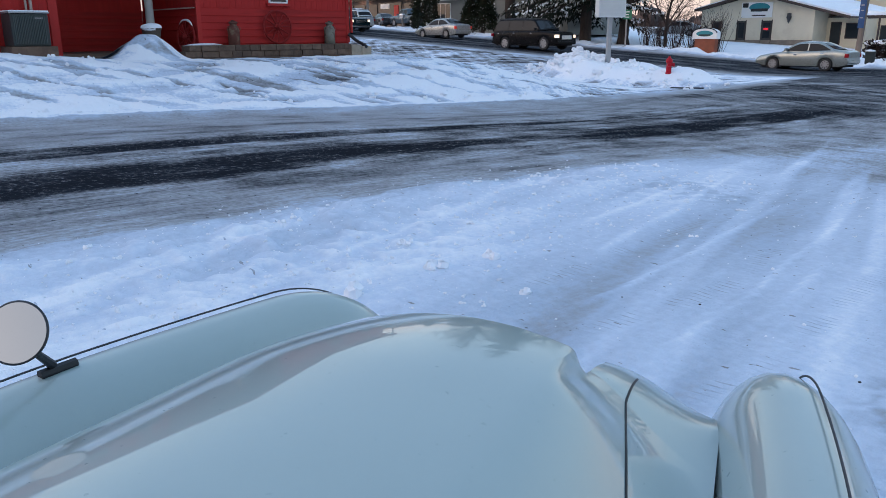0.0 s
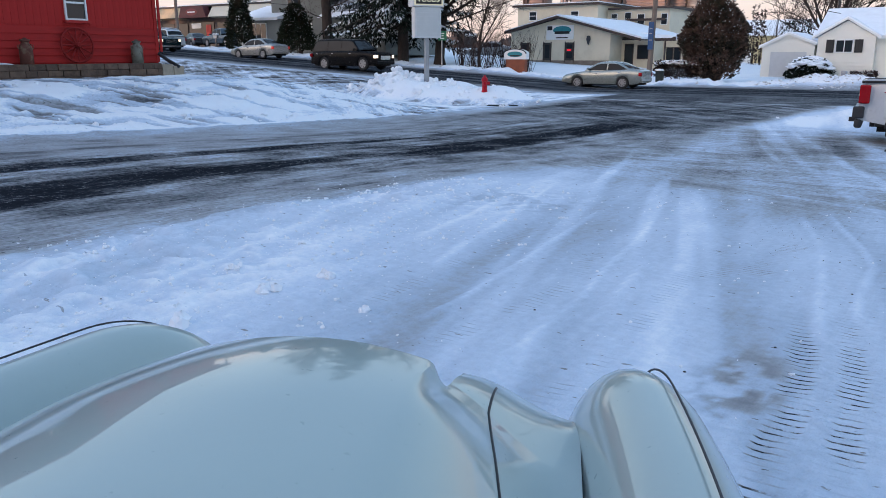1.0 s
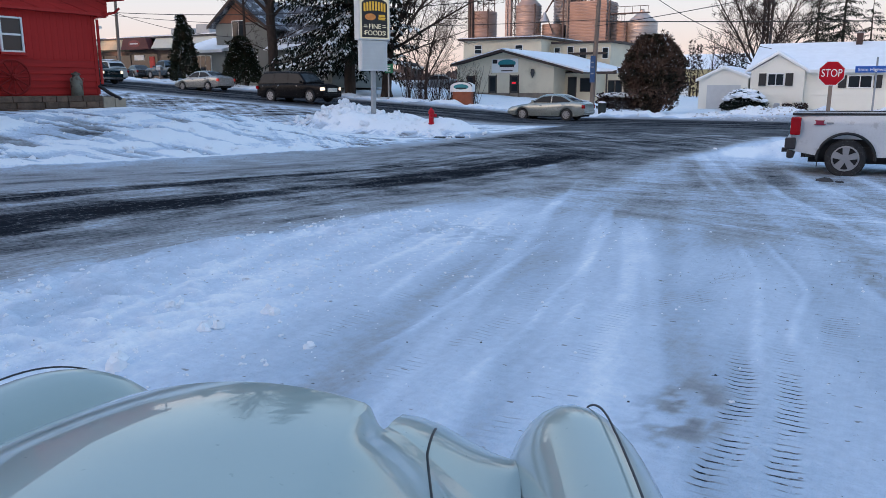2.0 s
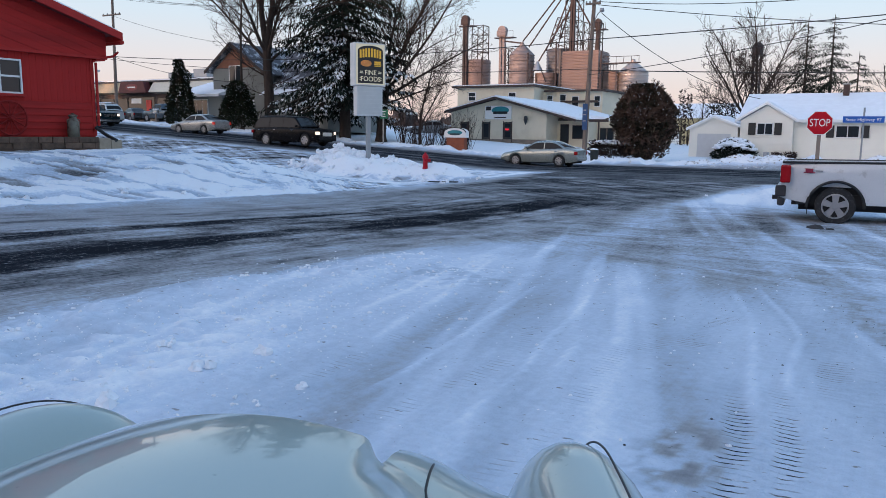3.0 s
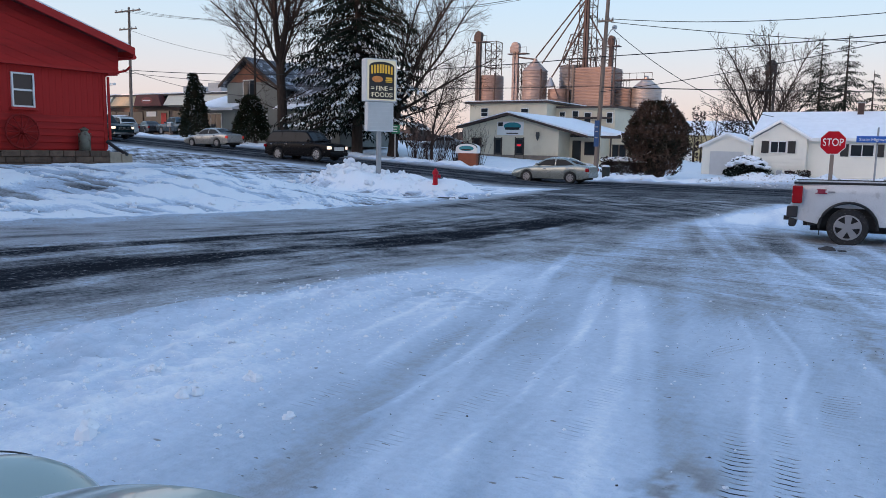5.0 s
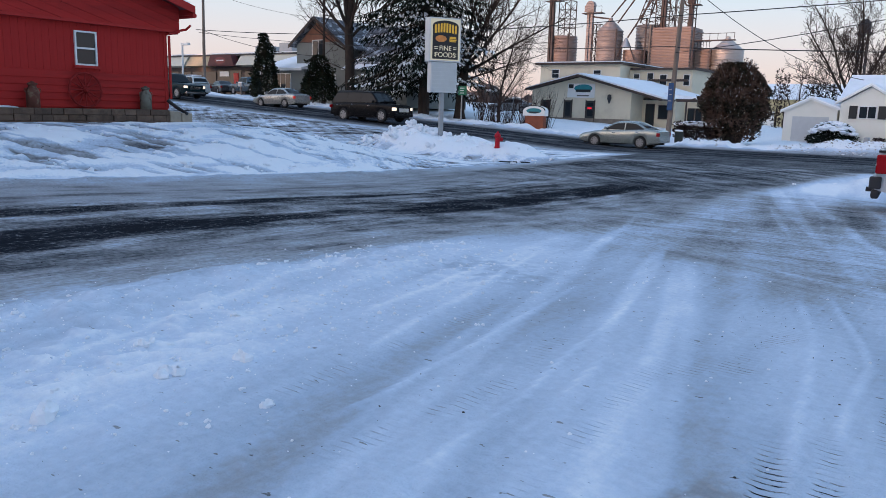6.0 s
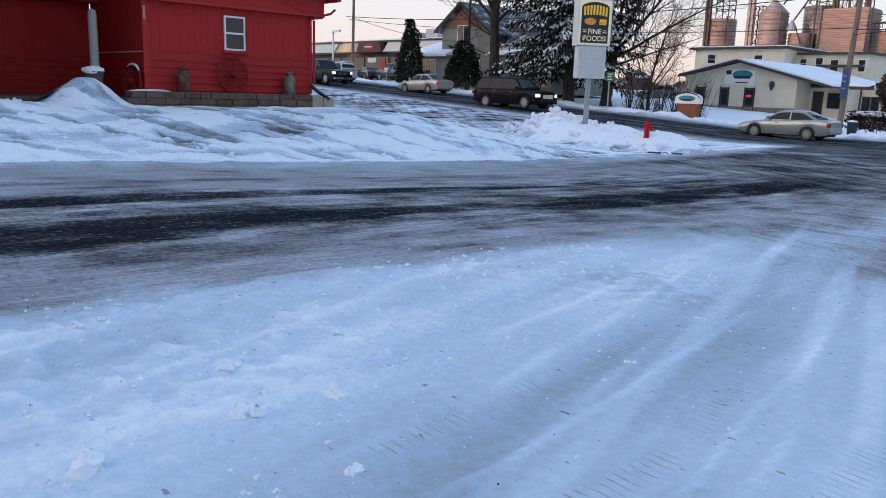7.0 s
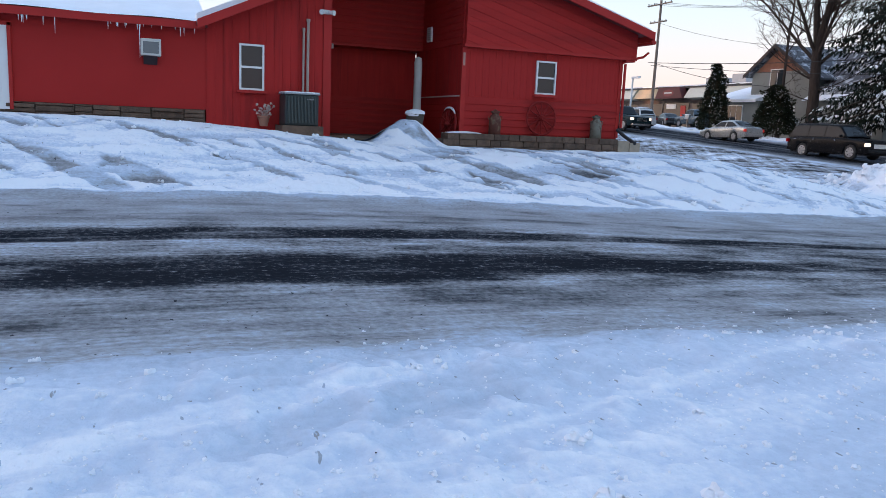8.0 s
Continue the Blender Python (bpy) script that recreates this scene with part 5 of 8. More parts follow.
# cars parked before the store
GREYBLUE = paint("grey_blue_paint", (0.05, 0.075, 0.095), 0.4)
pk2 = vehicle("pickup", "grey-blue pickup parked before the store", "pickup truck", 5.8, 2.0, 0.40, (1.85, -1.7), 1.1,
              [(-2.9, 1.14), (-1.0, 1.14), (-0.8, 1.18), (1.0, 1.18), (2.6, 1.08), (2.9, 0.95)],
              ((1.2, 1.17), (0.6, 1.80), (-0.75, 1.82), (-0.92, 1.16)), GREYBLUE, "cars parked at the store", side_posts=(0.55,), bed=(-2.8, -0.98, 0.72), floor=0.36)
stand(pk2, -68.0, 57.0, 172)
stand(sedan("dark sedan parked beside the pole", paint("dark_grey_paint", (0.05, 0.05, 0.055), 0.4), "cars parked at the store", False), -73.5, 57.5, 160)
psuv = vehicle("suv", "dark SUV parked at the store front", "car", 4.9, 1.9, 0.38, (1.45, -1.4), 1.05,
               [(-2.45, 1.08), (0, 1.10), (1.1, 1.08), (1.8, 1.02), (2.45, 0.9)],
               ((1.1, 1.09), (0.5, 1.76), (-2.0, 1.77), (-2.38, 1.09)), paint("dusk_blue_paint", (0.03, 0.04, 0.055), 0.4), "cars parked at the store", side_posts=(0.36, 0.68))
stand(psuv, -79.5, 57.5, 165)
stand(sedan("snow-covered car parked behind the shrubs", paint("hidden_grey_paint", (0.30, 0.32, 0.33), 0.3), "", False, True), -42.5, 70.0, 200)

# ---- white pickup parked in the lot ----
WHITE_TRUCK = paint("white_truck_paint", (0.60, 0.62, 0.64), 0.0)
TR = 0.425
wt_ = vehicle("pickup", "white pickup truck parked beside a snowbank", "pickup truck", 6.2, 2.12, TR, (2.1, -1.94), 1.2,
              [(-3.1, 1.40), (-0.65, 1.43), (-0.5, 1.30), (1.0, 1.28), (2.7, 1.20), (3.1, 1.05)],
              ((1.5, 1.28), (0.85, 1.98), (-0.35, 2.0), (-0.52, 1.30)), WHITE_TRUCK, "", side_posts=(0.55,), bed=(-2.98, -0.68, 0.85), floor=0.46, spokes=5, gap=0.155)
for sgn in (-1, 1):
    part("bed_rail", Shape().box(-3.08, -0.66, sgn * 0.985 - 0.045, sgn * 0.985 + 0.045, 1.400, 1.450, Matrix.Rotation(radians(-0.6), 4, 'Y')), BLACK, wt_, "black bed rail cap", bevel=0.01)
    wrap = Shape().box(-3.115, -2.90, sgn * 1.04 - 0.12, sgn * 1.04 + 0.018, 0.93, 1.33)
    part("tail_lamp", wrap, TAIL, wt_, "tall red tail lamp", bevel=0.03)
    part("reversing_lamp", Shape().box(-3.12, -3.0, sgn * 1.04 - 0.10, sgn * 1.04 + 0.02, 1.09, 1.14), LAMP_CLEAR, wt_)
    arc = [(-1.94 + (TR + 0.165) * math.cos(a), sgn * 1.045, TR * 0.92 + (TR + 0.165) * math.sin(a)) for a in [math.pi * i / 18 for i in range(19)]]
    part("arch_flare", Shape().tube(arc, [0.035] * 19, 6), BLACK, wt_, "black wheel-arch flare", smooth=True)
    part("mud_flap", Shape().box(-2.52, -2.50, sgn * 0.88 - 0.12, sgn * 0.88 + 0.12, 0.22, 0.50), BLACK, wt_)
    badge = Shape()
    for x0, z0, x1, z1 in ((-2.62, 1.245, -2.42, 1.265), (-2.44, 1.245, -2.60, 1.165), (-2.64, 1.160, -2.40, 1.182)):
        badge.prism([(x0, sgn * 1.058, z0), (x1, sgn * 1.058, z0), (x1, sgn * 1.058, z1), (x0, sgn * 1.058, z1)], (0, sgn * 0.006, 0))
    part("badge", badge, material("badge_red", (0.28, 0.02, 0.05), 0.4) if sgn < 0 else bpy.data.materials["badge_red"], wt_, "small red angular badge")
    part("badge_bar", Shape().box(-2.38, -2.24, sgn * 1.06 - 0.004, sgn * 1.06 + 0.004, 1.19, 1.225), GREY_METAL, wt_)
    part("door_seam", Shape().box(-0.62, -0.60, sgn * 1.05 - 0.012, sgn * 1.05 + 0.008, 0.5, 1.36), BLACK, wt_)
part("step_bumper", Shape().box(-3.20, -3.06, -0.98, 0.98, 0.62, 0.84), GREY_METAL, wt_, "steel step bumper", bevel=0.04)
part("bumper_end", Shape().box(-3.21, -2.98, -1.03, -0.93, 0.60, 0.86), DARK_METAL, wt_, bevel=0.03)
part("chassis", Shape().box(-2.7, 2.6, -0.72, -0.52, 0.30, 0.60).box(-2.7, 2.6, 0.52, 0.72, 0.30, 0.60).box(-2.15, -1.75, -0.8, 0.8, 0.30, 0.56), UNDER, wt_, "dark frame rails and axle")
part("hitch", Shape().box(-3.30, -3.1, -0.05, 0.05, 0.46, 0.56), DARK_METAL, wt_)
part("exhaust_pipe", Shape().tube([(-2.2, -0.80, 0.48), (-2.75, -0.92, 0.47)], 0.04, 8), DARK_METAL, wt_)
part("antenna", Shape().tube([(-0.9, -0.98, 1.43), (-0.9, -0.98, 1.62)], 0.02, 6), BLACK, wt_)
hd_ = radians(5)
cx_ = -1.09 + 1.94 * math.cos(hd_) - 0.95 * math.sin(hd_)
cy_ = 19.57 + 1.94 * math.sin(hd_) + 0.95 * math.cos(hd_)
wt_.matrix_basis = pose(cx_, cy_, -0.535, 0, 0, 5)

# ---- vintage car in the foreground ----
CREAM_PAINT = material("sage_cream_paint", (0.375, 0.455, 0.430), 0.30, 0.0, var=0.03, scale=3, grain=60, bump=0.0, coat=1.0, spec=0.3)
CREAM_PAINT.node_tree.nodes["Principled BSDF"].inputs["Coat Roughness"].default_value = 0.008
vc = thing("vintage_car", "pale sage vintage car with long hood and pontoon fenders", "car", (0, 0, 0))
def hood_half(b):
    return 0.285 + 0.12 * (1.24 - b)


def hood_top(b):
    return 0.977 + 0.004 * (1.24 - b) - 0.265 * max(0, b - 0.88) ** 2



def valley_a(b):
    return 0.50 + 0.15 * (1.50 - b)


def bonnet_z(a, b, crown=0.08):
    """Crowned hood, falling over round shoulders into the valley beside each fender; the nose panel stands a little proud."""
    bow = 0.55 * (a - crown) ** 2
    a = abs(a)
    half, v = hood_half(b), valley_a(b)
    r = a / v
    fall = float(smooth_step(0.50, 1.12, r)) / float(smooth_step(0.50, 1.12, 1.0))
    lift = 0.044 * float(smooth_step(1.02, 1.22, b))
    top = hood_top(min(b, 1.26)) - lift - bow
    t = max(0.0, (a - half) / (v - half))
    z = top + (0.700 - top) * min(fall, 1.0) - 0.80 * max(0.0, b - 1.22 - 0.22 * t) ** 1.6
    inside = 1 - float(smooth_step(half - 0.012, half + 0.010, a))
    front = 1.245 - 0.02 * (a / half) ** 2
    return z + inside * (lift - 0.55 * float(smooth_step(front - 0.004, front + 0.05, b)) - 0.012 * float(smooth_step(front - 0.02, front + 0.004, b)))


def crest_a(b):
    return 0.60 + 0.26 * (1.60 - b) - 0.10 * max(0, 1.6 - b) ** 2


def crest_z(b):
    return 0.820 - 0.02 * max(0, 0.9 - b)


bs = [-0.75 + 1.65 * i / 20 for i in range(20)] + [0.90 + 0.29 * i / 14 for i in range(14)] + [1.19 + 0.13 * i / 26 for i in range(26)] + [1.32 + 0.20 * i / 10 for i in range(11)]
rows = [[(valley_a(b) * (j / 60), b, bonnet_z(valley_a(b) * j / 60, b)) for j in range(-60, 61)] for b in bs]
rows.append([(x, y + 0.02, z - 0.04) for x, y, z in rows[-1]])
rows.append([(x, y - 0.02, z - 0.35) for x, y, z in rows[-1]])
part("hood", Shape().grid(rows), CREAM_PAINT, vc, "long pale hood with round shoulders", smooth=True)
for sgn in (-1, 1):
    seam = []
    for i in range(160):
        b = -0.7 + 2.1 * i / 159
        t = min(0.78, 0.40 + 0.62 * (1.26 - b)) if b < 1.26 else 0.40
        a0, a1 = hood_half(b) - 0.03, valley_a(b)
        at = a0 + (a1 - a0) * t
        seam.append((sgn * at, b, bonnet_z(sgn * at, b) + 0.0005))
    part("seam", Shape().tube(seam, 0.0026, 5), BLACK, vc)
    # pontoon fender
    rows = []
    ws_, hs_ = 0.18, 0.36
    for i in range(72):
        t = i / 71
        b = -0.6 + (1.82 + 0.6) * (1 - (1 - t) ** 1.6)
        n_ = math.sqrt(max(0.0, 1 - (max(0, b - 1.44) / 0.382) ** 2))
        c = crest_a(b)
        z0 = crest_z(b) - hs_
        row = []
        for j in range(21):
            a = math.pi * (-0.10 + 1.2 * j / 20)
            row.append((sgn * (c + ws_ * max(0.02, n_) ** 0.8 * math.cos(a)), b, z0 - 0.05 * (1 - n_) + hs_ * (0.15 + 0.85 * n_) * math.sin(a)))
        rows.append(row)
    part("fender", Shape().grid(rows), CREAM_PAINT, vc, "rounded pontoon fender", smooth=True)
    crest = [r_[10] for r_ in rows[:59]]
    line = [(x + sgn * 0.045, y, z + 0.002) for x, y, z in crest]
    part("fender_moulding", Shape().tube(line, 0.0024, 6), DARK_METAL, vc, "thin dark moulding along the fender")
    edge = [(r_[3][0] + sgn * 0.002, r_[3][1], r_[3][2]) for r_ in rows[:61]]
    part("outer_bead", Shape().tube(edge, 0.0032, 6), BLACK, vc, "black bead on the fender's edge")
    tyre = part("wheel", Shape().lathe([(0.20, -0.09), (0.31, -0.09), (0.34, -0.05), (0.34, 0.05), (0.31, 0.09), (0.20, 0.09)], (sgn * 0.68, 1.02, 0.33), 28, 'x'), RUBBER, vc, smooth=True)
    part("hubcap", Shape().lathe([(0.0, sgn * 0.10), (0.12, sgn * 0.09), (0.20, sgn * 0.06)], (sgn * 0.68, 1.02, 0.33), 20, 'x'), CHROME, tyre)
    part("headlamp", Shape().lathe([(0.0, 0.05), (0.05, 0.045), (0.075, 0.02), (0.085, 0.0)], (sgn * 0.57, 1.78, 0.52), 18, 'y'), LAMP_CLEAR, vc, smooth=True)
part("grille", Shape().box(-0.24, 0.24, 1.20, 1.25, 0.32, 0.62), CHROME, vc, bevel=0.02)
part("bumper", Shape().tube([(-0.8, 1.72, 0.40), (-0.6, 1.86, 0.40), (0, 1.92, 0.40), (0.6, 1.86, 0.40), (0.8, 1.72, 0.40)], 0.05, 8), CHROME, vc, smooth=True)
rows = []
for i in range(20):
    b = -0.74 - 2.3 * i / 19
    k = 1 - 0.75 * smooth_step(0.35, 1.0, i / 19) ** 2
    rows.append([(0.80 * (0.65 + 0.35 * k) * math.copysign(abs(math.cos(a)) ** 0.5, math.cos(a)), b, 0.30 + 0.66 * (0.4 + 0.6 * k) * max(0, math.sin(a)) ** 0.45) for a in [math.pi * j / 16 for j in range(17)]])
part("body", Shape().grid(rows), CREAM_PAINT, vc, smooth=True)
part("floor_pan", Shape().box(-0.6, 0.6, -3.0, 1.1, 0.26, 0.34), UNDER, vc)
for sgn in (-1, 1):
    tyre = part("wheel", Shape().lathe([(0.20, -0.09), (0.31, -0.09), (0.34, -0.05), (0.34, 0.05), (0.31, 0.09), (0.20, 0.09)], (sgn * 0.70, -1.9, 0.33), 28, 'x'), RUBBER, vc, smooth=True)
mshape = Shape().lathe([(0.0, 0.030), (0.030, 0.026), (0.052, 0.012), (0.060, 0.0), (0.062, -0.006), (0.059, -0.009), (0.057, -0.006)], (0, 0, 0), 40, 'y')
mturn = pose(-0.652, 0.722, 0.960, -25, 0, 30)
mshape.v = [tuple(mturn @ Vector(v)) for v in mshape.v]
mir = part("mirror", mshape, DARK_METAL, vc, "round side mirror", smooth=True)
part("mirror_glass", Shape().disc(mturn @ Vector((0, -0.0075, 0)), 0.058, mturn.to_3x3() @ Vector((0, -1, 0)), 40), material("mirror_glass", (0.36, 0.37, 0.36), 0.03, 1.0, var=0.02, bump=0), mir, "bright round mirror glass")
part("mirror_arm", Shape().tube([(-0.672, 0.75, 0.93), (-0.70, 0.78, 0.885), (-0.74, 0.83, 0.835)], [0.007, 0.008, 0.010], 8), DARK_METAL, mir)
part("mirror_foot", Shape().tube([(-0.74, 0.80, 0.822), (-0.735, 0.88, 0.822)], 0.012, 8), BLACK, mir)
# centre line and heading of the car
vaz = radians(-17.5)
cr = -0.67
vc.matrix_basis = pose((cr + 0.018) * math.cos(vaz), -(cr + 0.018) * math.sin(vaz), 0.0, 0, -1.2, 17.5)

# ---- across the highway: tavern ----
CREAM_WALL = material("cream_render", (0.70, 0.62, 0.47), 0.8, var=0.06, scale=0.8, grain=14, bump=0.15, second=(0.64, 0.56, 0.42), amount=0.3)
BROWN_TRIM = material("brown_trim", (0.055, 0.036, 0.030), 0.7, var=0.15)
BRICK_BASE = material("brick_skirt", (0.24, 0.19, 0.15), 0.9, var=0.25, scale=3, grain=18, bump=0.4)
DARK_DOOR = material("dark_door", (0.03, 0.028, 0.026), 0.35, var=0.2)
pub = thing("tavern", "cream gabled tavern with a snowy roof and brick skirt", "building", (-33, 70, 0.4))
PY = 66.5
GL, PK = -38.0, -33.0
part("front_wall", Shape().prism([(GL, PY, 0.3), (-27.9, PY, 0.2), (-27.9, PY, 3.28), (PK, PY, 4.64), (GL, PY, 3.48)], (0, 17, 0)), CREAM_WALL, pub)
part("side_wing", Shape().box(-27.9, -22.6, 71.5, 83, 0.1, 2.75), CREAM_WALL, pub)
part("porch_back", Shape().box(-27.9, -24.8, 69.2, 71.5, 0.1, 2.7), CREAM_WALL, pub)
part("brick_skirt", Shape().box(GL - 0.04, -27.86, PY - 0.05, PY - 0.005, 0.2, 0.92), BRICK_BASE, pub)
for (x0, z0), (x1, z1) in (((GL - 0.5, 3.42), (PK, 4.72)), ((PK, 4.72), (-24.9, 2.62))):
    slab = part("roof", Shape().prism([(x0, PY - 0.5, z0), (x1, PY - 0.5, z1), (x1, PY - 0.5, z1 + 0.14), (x0, PY - 0.5, z0 + 0.14)], (0, 18, 0)), BROWN_TRIM, pub)
    part("roof_snow", Shape().prism([(x0, PY - 0.36, z0 + 0.14), (x1, PY - 0.36, z1 + 0.14), (x1, PY - 0.36, z1 + 0.30), (x0, PY - 0.36, z0 + 0.26)], (0, 17.7, 0)), SNOW, slab)
    part("fascia", Shape().prism([(x0, PY - 0.54, z0 - 0.06), (x1, PY - 0.54, z1 - 0.06), (x1, PY - 0.54, z1 + 0.16), (x0, PY - 0.54, z0 + 0.16)], (0, 0.04, 0)), BROWN_TRIM, slab)
part("wing_roof", Shape().prism([(-28.2, 71.0, 2.95), (-22.1, 71.0, 2.72), (-22.1, 71.0, 2.86), (-28.2, 71.0, 3.6)], (0, 12.5, 0)), SNOW, pub)
for x0, x1 in ((-36.84, -36.05), (-34.47, -33.74), (-32.24, -31.42)):
    d = part("door", Shape().box(x0, x1, PY - 0.03, PY + 0.02, 0.45, 2.52), DARK_DOOR, pub, "dark glazed door")
    part("door_frame", Shape().box(x0 - 0.07, x0, PY - 0.05, PY, 0.45, 2.6), BROWN_TRIM, d)
    part("door_frame", Shape().box(x1, x1 + 0.07, PY - 0.05, PY, 0.45, 2.6), BROWN_TRIM, d)
    part("door_glass", Shape().box(x0 + 0.12, x1 - 0.12, PY - 0.045, PY - 0.03, 1.1, 2.35), GLASS, d)
neon = part("neon_sign", Shape().box(-32.05, -31.66, PY - 0.10, PY - 0.055, 1.76, 1.92), glow("neon_red", (0.9, 0.02, 0.04), 0.7), pub, "glowing red neon sign")
part("neon_back", Shape().box(-32.16, -31.54, PY - 0.06, PY - 0.048, 1.66, 2.02), DARK_METAL, neon)
sgb = part("sign_board", Shape().box(-34.2, -31.45, PY - 0.08, PY - 0.02, 2.78, 4.05), WHITE_PAINT, pub, "white board with a teal emblem")
TEAL = material("teal_paint", (0.02, 0.22, 0.26), 0.5, var=0.1)
part("emblem", Shape().add([(-32.6 + 0.92 * math.cos(a), PY - 0.09, 3.62 + 0.36 * math.sin(a)) for a in [2 * math.pi * i / 24 for i in range(24)]], [tuple(range(24))]), TEAL, sgb)
part("emblem_bar", Shape().box(-33.35, -31.85, PY - 0.10, PY - 0.092, 3.28, 3.52), BLACK, sgb)
part("emblem_patch", Shape().box(-34.1, -33.6, PY - 0.10, PY - 0.09, 3.62, 3.98), BLACK, sgb)
part("legend_bar", Shape().box(-33.2, -32.0, PY - 0.10, PY - 0.09, 2.90, 3.0), BROWN_TRIM, sgb)
lan = thing("wall_lantern", "dark iron lantern on the tavern wall", "lamp", (-29.9, PY - 0.2, 2.4))
part("cage", Shape().lathe([(0.0, 0.75), (0.16, 0.72), (0.20, 0.40), (0.06, 0.0), (0.0, -0.1)], (-29.9, PY - 0.22, 2.35), 10), DARK_METAL, lan)
for x in (-25.3, -23.9):
    part("porch_post", Shape().box(x - 0.06, x + 0.06, 69.3, 69.42, 0.0, 2.72), BROWN_TRIM, pub)
part("porch_beam", Shape().box(-27.9, -23.0, 69.25, 69.45, 2.6, 2.85), BROWN_TRIM, pub)
for x0, x1, z0, z1, y in ((-27.5, -26.8, 0.3, 2.3, 69.2), (-26.3, -25.1, 1.1, 2.2, 69.2), (-24.4, -23.9, 0.9, 2.0, 71.5), (-23.7, -23.2, 0.9, 2.0, 71.5)):
    w = part("window", Shape().box(x0 - 0.08, x1 + 0.08, y - 0.06, y - 0.01, z0 - 0.08, z1 + 0.08), BROWN_TRIM, pub)
    part("pane", Shape().box(x0, x1, y - 0.075, y - 0.06, z0, z1), GLASS, w)
# taller block behind
blk = thing("apartment_block", "cream two-storey block with brown eaves", "building", (-38, 88, 0.5))
part("wall", Shape().box(-46.0, -36.0, 82, 94, 0.3, 6.75), CREAM_WALL, blk)
part("wall", Shape().box(-36.0, -28.8, 84.5, 94, 0.3, 6.25), CREAM_WALL, blk)
part("eave", Shape().box(-46.5, -35.7, 81.5, 94.4, 6.75, 6.98), BROWN_TRIM, blk)
part("eave", Shape().box(-35.7, -28.3, 84.0, 94.4, 6.25, 6.46), BROWN_TRIM, blk)
part("roof_snow", Shape().box(-46.4, -35.8, 81.7, 94.2, 6.98, 7.10), SNOW, blk)
part("balcony_rail", Shape().box(-33.6, -29.2, 84.2, 84.3, 5.0, 5.25), BROWN_TRIM, blk)
for x, y, z0, z1, hw in ((-44.0, 82, 5.3, 6.2, 0.42), (-38.75, 82, 5.3, 6.1, 0.42), (-35.1, 84.5, 4.9, 5.8, 0.3), (-33.5, 84.5, 4.6, 5.9, 0.32), (-32.0, 84.5, 4.4, 5.7, 0.36), (-29.4, 84.5, 4.6, 5.7, 0.3)):
    w = part("window", Shape().box(x - hw - 0.07, x + hw + 0.07, y - 0.05, y, z0 - 0.07, z1 + 0.07), WHITE_PAINT, blk)
    part("pane", Shape().box(x - hw, x + hw, y - 0.065, y - 0.05, z0, (z0 + z1) / 2 - 0.03), GLASS, w)
    part("pane", Shape().box(x - hw, x + hw, y - 0.065, y - 0.05, (z0 + z1) / 2 + 0.03, z1), GLASS, w)
# monument sign
mon = thing("monument_sign", "white arched sign on a rust-brown plinth in snow", "sign", (-27.9, 49.6, 0.2))
part("plinth", Shape().box(-28.62, -27.12, 49.45, 49.85, 0.1, 1.12), material("rust_brown", (0.23, 0.065, 0.03), 0.8, var=0.2, scale=3), mon)
arc = [(-28.80, 49.4, 1.12), (-27.0, 49.4, 1.12)] + [(-27.9 + 0.90 * math.cos(a), 49.4, 1.50 + 0.34 * math.sin(a)) for a in [math.pi * i / 14 for i in range(15)]]
brd = part("board", Shape().prism(arc, (0, 0.5, 0)), WHITE_PAINT, mon)
part("emblem", Shape().add([(-27.9 + 0.62 * math.cos(a), 49.39, 1.47 + 0.19 * math.sin(a)) for a in [2 * math.pi * i / 24 for i in range(24)]], [tuple(range(24))]), TEAL, brd)
part("emblem_bar", Shape().box(-28.3, -27.5, 49.375, 49.388, 1.32, 1.42), BLACK, brd)
part("edge", Shape().tube([p for p in arc[2:]], 0.035, 6), BLACK, brd)

# ---- utility poles and wires ----
def pole(place, top, lean, label, arms=(), lamp=False):
    x, y, z = place
    t = thing("utility_pole", label, "utility pole", place, "utility poles along the highway")
    part("shaft", Shape().tube([(x, y, z - 0.3), (x + lean[0] * 0.5, y + lean[1] * 0.5, (z + top) / 2), (x + lean[0], y + lean[1], top)], [0.17, 0.14, 0.11], 10), WOOD_POLE, t, smooth=True)
    for za, hw in arms:
        k = (za - z) / (top - z)
        cx, cy = x + lean[0] * k, y + lean[1] * k
        arm = part("crossarm", Shape().box(cx - hw, cx + hw, cy - 0.22, cy - 0.11, za - 0.06, za + 0.06), WOOD_POLE, t)
        for i in (-0.92, -0.45, 0.45, 0.92):
            part("insulator", Shape().lathe([(0.04, 0.06), (0.06, 0.10), (0.05, 0.16), (0.02, 0.20)], (cx + i * hw, cy - 0.165, za), 8), GREY_METAL, arm)
    if lamp:
        cx, cy = x + lean[0] * 0.85, y + lean[1] * 0.85
        part("lamp_arm", Shape().tube([(cx, cy, 8.7), (cx + 0.35, cy - 0.25, 9.15), (cx + 0.62, cy - 0.4, 9.3)], 0.03, 6), GREY_METAL, t)
        part("lamp_head", Shape().lathe([(0.0, 0.14), (0.12, 0.12), (0.16, 0.0), (0.13, -0.12), (0.0, -0.14)], (cx + 0.66, cy - 0.42, 9.32), 12), GREY_METAL, t)
    return t


